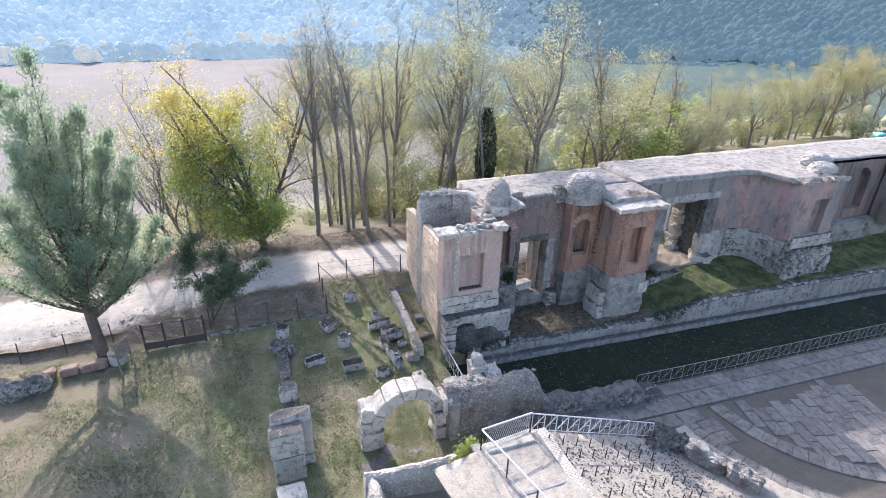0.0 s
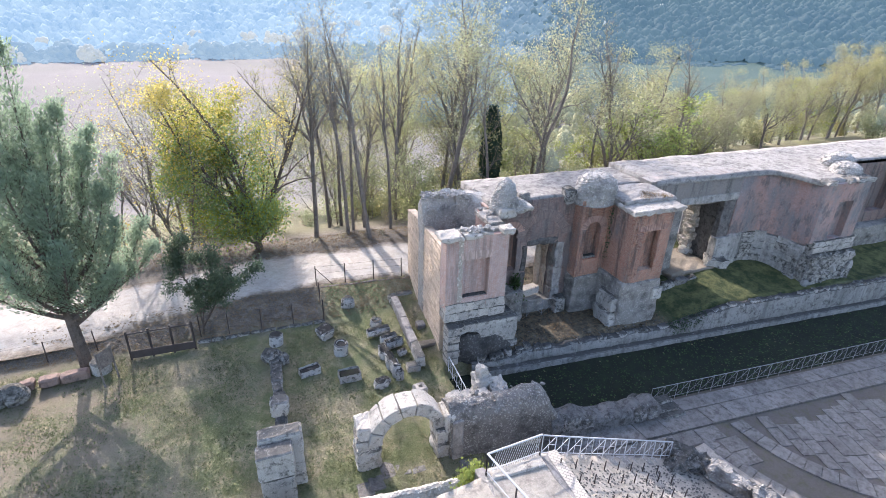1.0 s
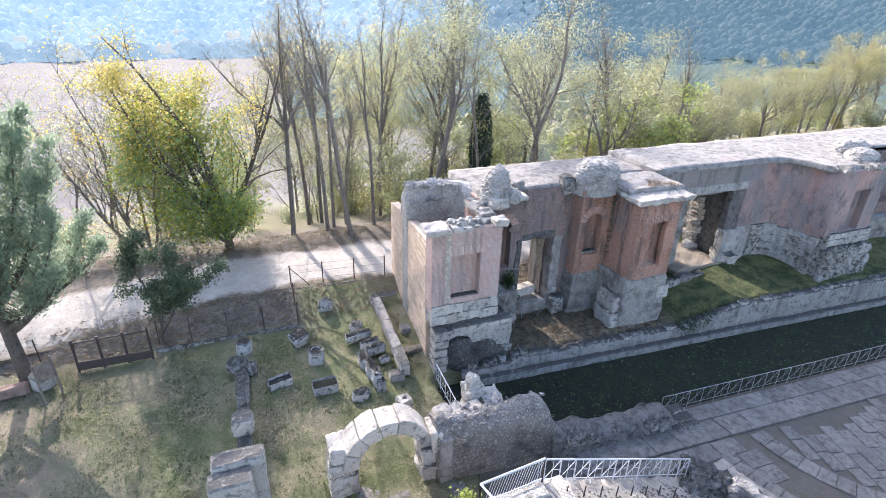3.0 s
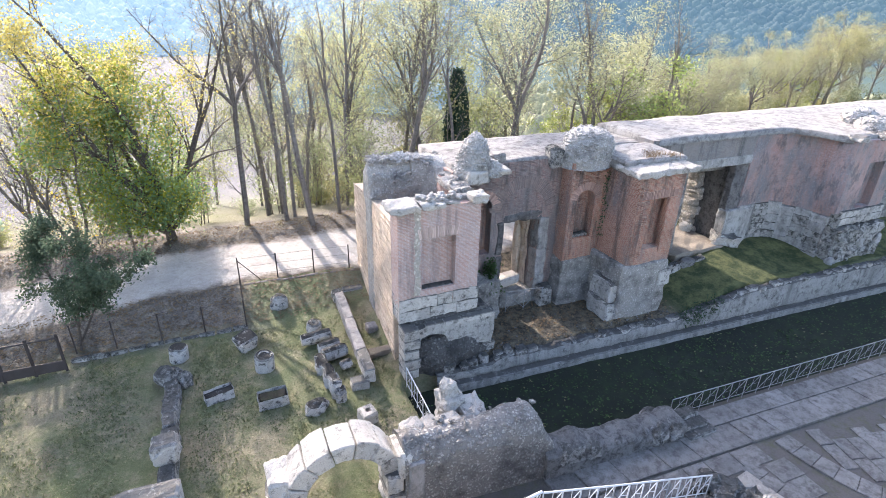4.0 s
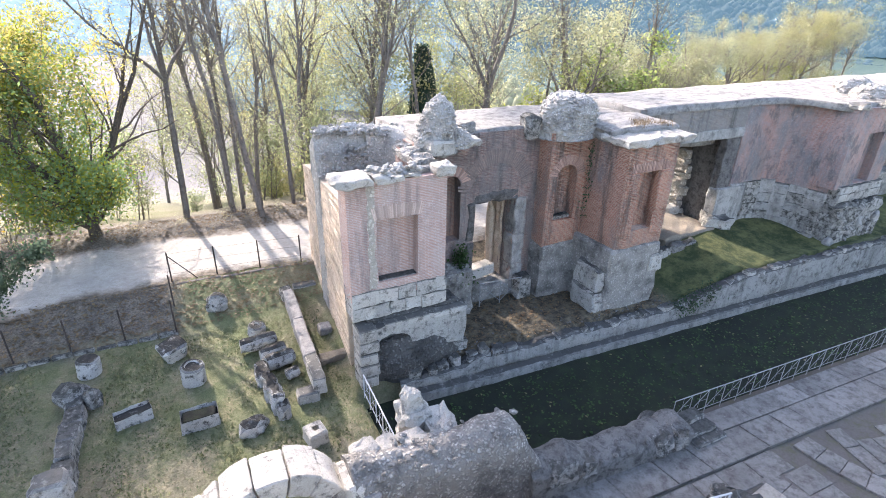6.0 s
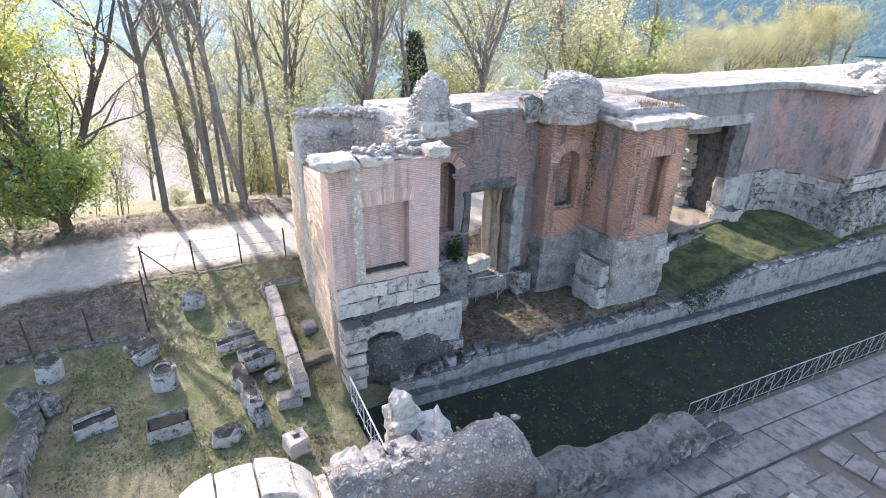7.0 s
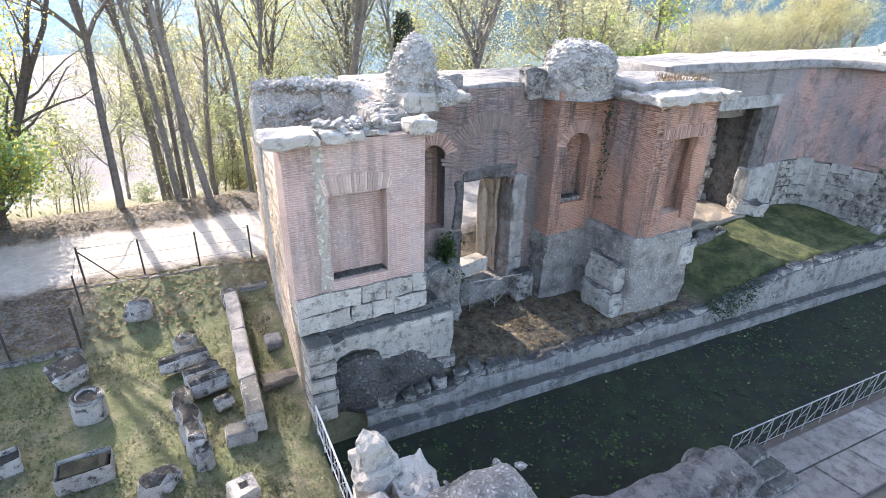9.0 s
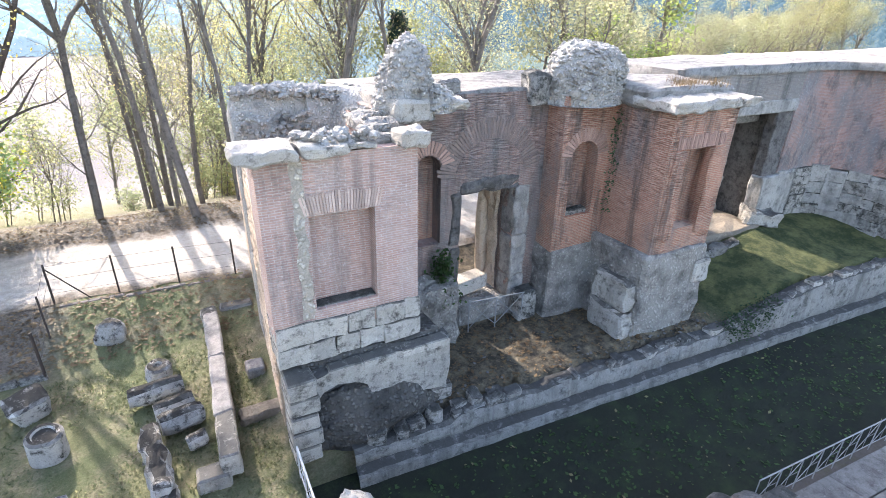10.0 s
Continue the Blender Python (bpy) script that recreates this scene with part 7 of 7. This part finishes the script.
stand(bare, ((8.0, 51.5, 0.9), (8.3, 53.5, 1.0), (9.2, 51.8, 1.0), (14.6, 51.5, 0.95), (22.4, 46.6, 0.85), (36.6, 51.0, 0.85), (-6.5, 49.0, 0.6), (-11.0, 50.0, 0.55), (9.6, 47.5, 0.85), (12.6, 45.6, 0.8), (-1.5, 48.0, 0.7)), 3)
stand(bare2, ((10.9, 48.8, 0.8), (-8.5, 46.6, 0.45), (43.5, 46.5, 0.9), (39, 50.5, 1.0)), 4)
stand(hazy, ((15.5, 70.0, 1.1), (19.5, 64.0, 1.0), (24.5, 60.0, 1.0), (12.5, 78.0, 1.15), (29.0, 64.0, 1.0), (4.0, 80.0, 1.1), (21.5, 74.0, 1.1)), 25)
stand(olive, ((23.0, 54.5, 0.92), (16.9, 58.0, 0.85), (34.0, 56.0, 0.85), (46, 56, 0.72)), 5)
stand(olive2, ((34.6, 60.0, 0.9), (42.0, 52.0, 0.85), (57, 52, 0.55), (22.4, 60, 0.9), (13.2, 58.5, 0.75)), 6)
stand(olive3, ((47.5, 48.2, 0.70), (53.0, 52.5, 0.66), (60.5, 55.5, 0.66), (67.5, 56.0, 0.66), (74.0, 58.5, 0.7), (81.0, 60.5, 0.75), (89.0, 62.0, 0.85), (98.0, 66.0, 0.95), (108.0, 70.0, 1.0), (56.0, 62.0, 0.75)), 7)
stand(olive, ((64.5, 60.5, 0.5), (70.0, 61.0, 0.45), (76.0, 61.5, 0.5), (82.5, 60.5, 0.52), (90.0, 61.5, 0.55), (97.0, 61.0, 0.6), (104.0, 63.0, 0.6)), 15)
stand(green, ((50.0, 50.5, 0.62), (63.5, 60.0, 0.7), (43.5, 58, 0.8), (33, 62, 0.8), (85, 66, 0.9)), 8)
r = random.Random(66)
spots = []
for k in range(22):
    x, y = r.uniform(9, 58), r.uniform(46, 64)
    if not 27 < x < 33 or y > 56:
        spots.append((x, y + max(0.0, x - 45) * 0.22, r.uniform(0.6, 1.25)))
for k in range(18):
    spots.append((r.uniform(-6, 13), r.uniform(53, 62), r.uniform(0.6, 1.1)))
stand(sapling, spots, 9)

# cypress
cyp = thing("cypress", "narrow dark green cypress", "tree", 24.3, 50.7, -1.5)
bm = bmesh.new()
bar(bm, (24.3, 50.7, -2.4), (24.3, 50.7, 8.0), 0.16, 7)
part("trunk", bm, M_BARK, cyp)
r = random.Random(51)
bm = bmesh.new()
pts = []
for k in range(900):
    h = r.random()
    rad = 1.28 * math.sin(math.pi * min(1.0, 0.15 + 0.72 * h)) ** 0.7 * (1 - 0.25 * h)
    a = r.uniform(0, 6.283)
    q = rad * math.sqrt(r.random())
    pts.append(Vector((24.3 + q * math.cos(a), 50.7 + q * math.sin(a), -1.0 + 11.2 * h)))
leaves(bm, pts, 8000, 0.20, 0.10, r)
core_bm = rock_bm(1.1, 1.1, 5.5, 52, 3, 0.15, flat=False)
bmesh.ops.translate(core_bm, verts=core_bm.verts[:], vec=(24.3, 50.7, 4.4))
part("inner_foliage", core_bm, M_CYPRESS, cyp)
part("crown", bm, M_CYPRESS, cyp)


# undergrowth on the slope: leafy bushes with stems
def bush(name, label, h, seed, mat, n, size):
    b = thing(name, label, "bush", 0, 0, 0)
    bm, tips = grow(h, 0.05, seed, fork=0.2, mains=2, splay=0.7, secs=3, reach=0.35, twigs=2, fine=0, low=2, stems=3)
    part("stem", bm, M_BARK, b)
    r = random.Random(seed)
    bm = bmesh.new()
    leaves(bm, tips, n, size, 0.4, r)
    part("crown", bm, mat, b)
    return b


bush_a = bush("yellow_bush", "loose olive-yellow bush on the slope", 4.6, 61, M_LEAF_OLIVE, 1300, 0.24)
bush_b = bush("yellow_bush", "loose yellow-green bush on the slope", 4.0, 62, M_LEAF_LIME, 1100, 0.22)
bush_c = bush("brown_bush", "twiggy brown bush on the slope", 3.6, 63, M_LEAF_BROWN, 350, 0.10)
r = random.Random(64)
spots = []
for k in range(34):
    x, y = r.uniform(13, 58), r.uniform(48.5, 68)
    if not 27 < x < 33 or y > 55:
        spots.append((x, y + max(0.0, x - 45) * 0.25))
for k in range(12):
    spots.append((r.uniform(-22, 12), r.uniform(46.5, 60)))
for k in range(18):
    spots.append((r.uniform(64, 120), r.uniform(56, 80)))
for k, (x, y) in enumerate(spots):
    src = (bush_a, bush_a, bush_b, bush_a, bush_c)[k % 5] if x > 13 else (bush_c, bush_b, bush_c)[k % 3]
    s = r.uniform(0.7, 1.25) if x > 13 else r.uniform(0.45, 0.85)
    if k == 0:
        for q in (bush_a, bush_b, bush_c):
            q["group"] = "undergrowth on the slope"
        bush_a.matrix_basis, bush_b.matrix_basis, bush_c.matrix_basis = pose(21, 46.5, ground_z(21, 46.5)), pose(15.5, 45.6, ground_z(15.5, 45.6)), pose(-2.5, 44.4, ground_z(-2.5, 44.4))
    c = copy_thing(src, pose(x, y, ground_z(x, y) - 0.1, 0, 0, r.uniform(0, 360)))
    c.scale = (s, s, s)
for k in range(16):
    x = -17 + k * 1.9
    if abs(x - 0.4) < 1.2:
        continue
    c = copy_thing(bush_c, pose(x + r.uniform(-0.6, 0.6), 43.6 + r.uniform(-0.3, 0.8), 0.9, 0, 0, r.uniform(0, 360)))
    c.scale = (0.32, 0.32, 0.3)


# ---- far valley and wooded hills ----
def haze_glow_mat(name, wood_lo, wood_hi, haze_lo, haze_hi, strength):
    """Backdrop of far woods, lighter and darker stand by stand; emission paints in the haze."""
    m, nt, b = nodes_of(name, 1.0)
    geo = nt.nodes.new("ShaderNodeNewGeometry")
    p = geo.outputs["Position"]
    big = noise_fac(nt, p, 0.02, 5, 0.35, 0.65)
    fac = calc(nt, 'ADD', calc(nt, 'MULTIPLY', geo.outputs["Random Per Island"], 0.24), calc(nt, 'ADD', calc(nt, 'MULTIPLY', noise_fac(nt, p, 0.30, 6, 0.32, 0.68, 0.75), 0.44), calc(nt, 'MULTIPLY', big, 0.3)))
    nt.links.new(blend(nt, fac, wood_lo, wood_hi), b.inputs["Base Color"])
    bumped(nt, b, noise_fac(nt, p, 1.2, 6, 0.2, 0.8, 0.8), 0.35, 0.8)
    nt.links.new(blend(nt, fac, haze_lo, haze_hi), b.inputs["Emission Color"])
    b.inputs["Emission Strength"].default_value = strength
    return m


def crowns(spots, seed, sub=2):
    """Many uneven, billowing tree crowns in one mesh."""
    src = bmesh.new()
    bmesh.ops.create_icosphere(src, subdivisions=sub, radius=1.0)
    co = np.array([v.co[:] for v in src.verts])
    tri = np.array([[v.index for v in f.verts] for f in src.faces])
    src.free()
    rng = np.random.default_rng(seed)
    allv, allf = [], []
    for k, (x, y, z, s, h) in enumerate(spots):
        jit = 1 + rng.uniform(-0.26, 0.20, (len(co), 1))
        allv.append(co * jit * np.array((s, s, h)) + np.array((x, y, z + h * 0.55)))
        allf.append(tri + k * len(co))
    me = bpy.data.meshes.new("crowns")
    me.from_pydata(np.vstack(allv).tolist(), [], np.vstack(allf).tolist())
    return me


def wood(name, label, spots, seed, mat, sub=2):
    me = crowns(spots, seed, sub)
    for poly in me.polygons:
        poly.use_smooth = True
    me.materials.append(mat)
    return tagged(new(name, me), label, "woods", kind="stuff")


r = random.Random(71)
# distance haze is painted as blue emission, stronger for the farther stands
F_FAR = haze_glow_mat("woods_far", (0.03, 0.04, 0.045), (0.06, 0.075, 0.075), (0.25, 0.45, 0.67), (0.58, 0.77, 0.88), 0.285)
F_MIDDLE = haze_glow_mat("woods_middle", (0.015, 0.025, 0.025), (0.03, 0.045, 0.04), (0.24, 0.40, 0.54), (0.38, 0.54, 0.62), 0.24)
F_NEAR = haze_glow_mat("woods_near", (0.008, 0.012, 0.012), (0.016, 0.024, 0.022), (0.12, 0.25, 0.37), (0.23, 0.39, 0.47), 0.19)
F_PALE = haze_glow_mat("woods_pale", (0.10, 0.11, 0.11), (0.17, 0.18, 0.16), (0.40, 0.50, 0.55), (0.68, 0.70, 0.64), 0.25)
F_OLIVE = haze_glow_mat("woods_olive", (0.15, 0.16, 0.09), (0.30, 0.28, 0.15), (0.3, 0.4, 0.42), (0.3, 0.4, 0.42), 0.07)
F_SLOPE = haze_glow_mat("woods_slope", (0.02, 0.03, 0.03), (0.04, 0.055, 0.05), (0.25, 0.42, 0.60), (0.48, 0.64, 0.73), 0.26)
F_FOLD = haze_glow_mat("woods_fold", (0.013, 0.02, 0.02), (0.026, 0.036, 0.034), (0.18, 0.33, 0.49), (0.35, 0.52, 0.61), 0.22)
far, middle, near, pale, mid, near_wood, grove, fold = [], [], [], [], [], [], [], []
def stand_of(az):
    edge = az + r.gauss(0, 1.6)
    return far if edge < 13 else middle if edge < 18 else fold if edge < 24 else near


for k in range(20000):
    az, d = r.uniform(-27, 72), HILL + 2 + 330 * r.random() ** 1.15
    x, y = d * math.sin(radians(az)) / 0.75, d * math.cos(radians(az))
    s = (1.7 + 2.5 * r.random() ** 1.6) * (0.7 + d / 1300)
    if y > 62:
        stand_of(az).append((x, y, ground_z(x, y), s, s * r.uniform(0.8, 1.4)))
for k in range(70):
    az, d = radians(r.uniform(-27, 72)), HILL + 6 + 300 * r.random() ** 1.4
    x, y = d * math.sin(az) / 0.75, d * math.cos(az)
    s = r.uniform(1.8, 3.2)
    if y > 62 and az < radians(34) and noise.noise(Vector((x * 0.009, y * 0.009, 0))) > -0.05:
        for q in range(4):
            pale.append((x + r.gauss(0, 1.6), y - 4, ground_z(x, y) + 0.6 + r.uniform(0, 2.0), s * r.uniform(0.4, 0.7), s * 0.6))
# rounded groves, each of many small crowns
def grove_of(kind, x, y, wide, high, n):
    for q in range(n):
        a, c = r.uniform(0, 6.283), r.random() ** 0.5
        up = (0.3 + 0.7 * r.random()) * math.sqrt(max(0.0, 1 - c * c)) * high
        s = wide * r.uniform(0.16, 0.27)
        kind.append((x + wide * c * math.cos(a), y + wide * 0.6 * c * math.sin(a), ground_z(x, y) - 0.7 + up, s, s * r.uniform(0.8, 1.1)))


GROVES_PALE = ((-113, 364, 6.5), (-76, 367, 6.5), (-29, 381, 6.0), (-17, 384, 6.5), (-12, 386, 5.0), (9, 394, 7.0), (24, 392, 7.0), (31, 392, 6.0), (44, 398, 7.5), (50, 400, 7.0), (104, 404, 6.0))
# groves and low scrub along the foot of the hills
for k in range(110):
    az = r.uniform(-27, 60)
    d = HILL - r.uniform(-4, 6)
    x, y = d * math.sin(radians(az)) / 0.75, d * math.cos(radians(az))
    s = r.uniform(6, 11)
    if az > 22:
        for q in range(8):
            near.append((x + r.gauss(0, s * 0.5), y + 12 + r.gauss(0, s * 0.3), ground_z(x, y + 12) - 1 + r.uniform(0, s * 0.4), s * r.uniform(0.25, 0.4), s * 0.35))
        continue
    grove_of(grove, x, y, s, s * 0.75, 34)
for x, y, s in GROVES_PALE:
    grove_of(pale, x, y, s, s * 1.3, 60)
for k in range(2400):
    az = r.uniform(-27, 72)
    d = HILL - 20 + 26 * r.random()
    x, y = d * math.sin(radians(az)) / 0.75, d * math.cos(radians(az))
    s = r.uniform(1.2, 2.6) * (0.2 + 0.8 * smooth_step(HILL - 20, HILL - 4, d))
    (middle if az < 19 else fold if az < 24 else near).append((x, y, ground_z(x, y) - 0.5 * s, s * 1.6, s * 0.9))
# woods that come nearer across the valley behind the tall trees
for k in range(4200):
    az, d = r.uniform(6.0, 27.0), 186 + 200 * r.random() ** 1.3
    if az < 6.0 + 1.2 * noise.noise(Vector((d * 0.05, 0, 0))) + 0.4:
        continue
    x, y = 1 + d * math.sin(radians(az)), 1.6 + d * math.cos(radians(az))
    s = r.uniform(1.6, 3.6)
    near_wood.append((x, y, ground_z(x, y) + r.uniform(0, 2.5), s, s * r.uniform(0.9, 1.6)))
for k in range(900):
    x, y = r.uniform(40, 260), 88 + 150 * r.random() ** 0.9
    if x < 45 + (y - 88) * 0.25 or (x > 130 and y > 120):
        continue
    s = r.uniform(1.2, 2.8)
    mid.append((x, y, ground_z(x, y), s, s * r.uniform(1.0, 1.7)))
wood("hill_woods", "woods on the far hillside, glowing with blue-green haze", far, 1, F_FAR, 1)
wood("hill_woods", "woods between two hillsides, glowing blue-green with haze", middle, 5, F_SLOPE, 1)
wood("hill_woods", "woods in the fold of the hills, glowing blue-green with haze", fold, 8, F_FOLD, 1)
wood("groves", "rounded groves along the field's far edge, glowing blue with haze", grove, 7, F_SLOPE)
wood("hill_woods", "woods on the nearer hillside, glowing a darker hazy blue-green", near, 2, F_NEAR, 1)
wood("valley_edge_woods", "woods across the valley field, glowing with blue-green haze", near_wood, 6, F_MIDDLE, 1)
wood("pale_trees", "pale poplars dotted over the hills, glowing with sun and haze", pale, 3, F_PALE)
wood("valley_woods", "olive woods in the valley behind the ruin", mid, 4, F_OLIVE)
# hillside sheet just above the land, glowing with haze between the crowns
hill = bpy.data.meshes.new("hillside")
hv, hf, hm = [], [], []
NA, ND = 76, 22
for i in range(NA + 1):
    for j in range(ND + 1):
        az, d = radians(-34 + 1.5 * i), HILL + 1 + 22 * j
        x, y = d * math.sin(az) / 0.75, d * math.cos(az)
        hv.append((x, y, ground_z(x, y) + (1.2 if j else -2.0)))
for i in range(NA):
    for j in range(ND):
        a = i * (ND + 1) + j
        hf.append((a, a + ND + 1, a + ND + 2, a + 1))
        az = -34 + 1.5 * i
        hm.append(0 if az < 13 else 1 if az < 18 else 2 if az < 24 else 3)
hill.from_pydata(hv, [], hf)
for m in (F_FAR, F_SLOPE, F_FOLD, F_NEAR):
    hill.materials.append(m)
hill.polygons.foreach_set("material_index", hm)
for poly in hill.polygons:
    poly.use_smooth = True
tagged(new("hillside", hill), "glowing haze sheet over the far hillside, under its woods", "hills", kind="structure")
# closing ridge behind the woods
bm = bmesh.new()
prev = None
for i in range(81):
    t = radians(-70 + 140 * i / 80)
    d = 980
    x, y = 20 + d * math.sin(t), d * math.cos(t)
    h = 220 + 40 * noise.noise(Vector((i * 0.13, 0, 0))) + 8 * noise.noise(Vector((i * 0.9, 0, 0)))
    colv = [bm.verts.new((x * (1 + 0.25 * k), y * (1 + 0.25 * k), -40 + (h + 40) * k / 3)) for k in range(4)]
    if prev:
        for k in range(3):
            bm.faces.new((prev[k], colv[k], colv[k + 1], prev[k + 1]))
    prev = colv
bmesh.ops.recalc_face_normals(bm, faces=bm.faces[:])
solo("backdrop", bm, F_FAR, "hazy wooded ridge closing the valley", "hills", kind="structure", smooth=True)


# ---- terrace at the far end ----
fence_pts = [(63.0 + 3.4 * k, 59.6 - 0.22 * k, ground_z(63.0 + 3.4 * k, 59.6 - 0.22 * k)) for k in range(8)]
wire_fence("post_fence", "rough wooden post fence along the terrace edge", fence_pts, 1.3, M_BARK, 2, 0.12)
car = thing("parked_car", "small teal hatchback parked on the gravel", "car", 0, 0, 0)
M_CARPAINT, _, carb = nodes_of("teal_paint", 0.3)
carb.inputs["Base Color"].default_value = (0.10, 0.42, 0.38, 1)
carb.inputs["Coat Weight"].default_value = 0.6
M_GLASS, _, glassb = nodes_of("dark_car_glass", 0.08)
glassb.inputs["Base Color"].default_value = (0.02, 0.025, 0.03, 1)
glassb.inputs["Specular IOR Level"].default_value = 0.6
M_TYRE, _, tyreb = nodes_of("tyre_rubber", 0.9)
tyreb.inputs["Base Color"].default_value = (0.02, 0.02, 0.02, 1)


def hull(profile, half, taper):
    """A body shell swept across from a side profile of (along, up, inset)."""
    bm = bmesh.new()
    sides = [[bm.verts.new((u, s * (half - taper * max(0.0, w - 0.85)), w)) for u, w in profile] for s in (-1, 1)]
    n = len(profile)
    for i in range(n):
        j = (i + 1) % n
        bm.faces.new((sides[0][i], sides[0][j], sides[1][j], sides[1][i]))
    bm.faces.new(sides[0][::-1])
    bm.faces.new(sides[1])
    bmesh.ops.recalc_face_normals(bm, faces=bm.faces[:])
    bmesh.ops.bevel(bm, geom=bm.edges[:], offset=0.05, segments=2, affect='EDGES')
    return bm


part("body", hull([(-1.95, 0.25), (1.95, 0.25), (2.0, 0.6), (1.85, 0.82), (0.85, 0.95), (-1.75, 0.98), (-1.98, 0.7)], 0.84, 0.2), M_CARPAINT, car)
cabin = part("cabin", hull([(0.95, 0.93), (0.25, 1.42), (-1.2, 1.46), (-1.8, 0.95)], 0.80, 0.35), M_CARPAINT, car)
for s in (-1, 1):
    bm = bmesh.new()
    q = [bm.verts.new((u, s * (0.815 - 0.35 * (w - 0.85)), w)) for u, w in ((0.62, 1.0), (0.2, 1.36), (-1.1, 1.39), (-1.5, 1.0))]
    bm.faces.new(q)
    bmesh.ops.solidify(bm, geom=bm.faces[:], thickness=0.01)
    part("side_window", bm, M_GLASS, car)
    for u in (-1.25, 1.25):
        bm = bmesh.new()
        tube(bm, [Vector((u, s * 0.66, 0.31)), Vector((u, s * 0.86, 0.31))], [0.31, 0.31], 16)
        wheel = part("wheel", bm, M_TYRE, car)
        bm = bmesh.new()
        tube(bm, [Vector((u, s * 0.80, 0.31)), Vector((u, s * 0.875, 0.31))], [0.19, 0.17], 12)
        part("rim", bm, M_METAL, wheel)
for u0, w0, u1, w1 in ((0.93, 0.97, 0.30, 1.40), (-1.26, 1.44, -1.76, 1.0)):
    bm = bmesh.new()
    q = [bm.verts.new((u + (0.03 if u0 > 0 else -0.03), s * (0.72 - 0.3 * (w - 0.95)), w + 0.03)) for u, w, s in ((u0, w0, -1), (u1, w1, -1), (u1, w1, 1), (u0, w0, 1))]
    bm.faces.new(q)
    bmesh.ops.solidify(bm, geom=bm.faces[:], thickness=0.01)
    part("windscreen", bm, M_GLASS, car)
car.matrix_basis = pose(97.2, 55.9, ground_z(97.2, 55.9), 0, 0, 150)
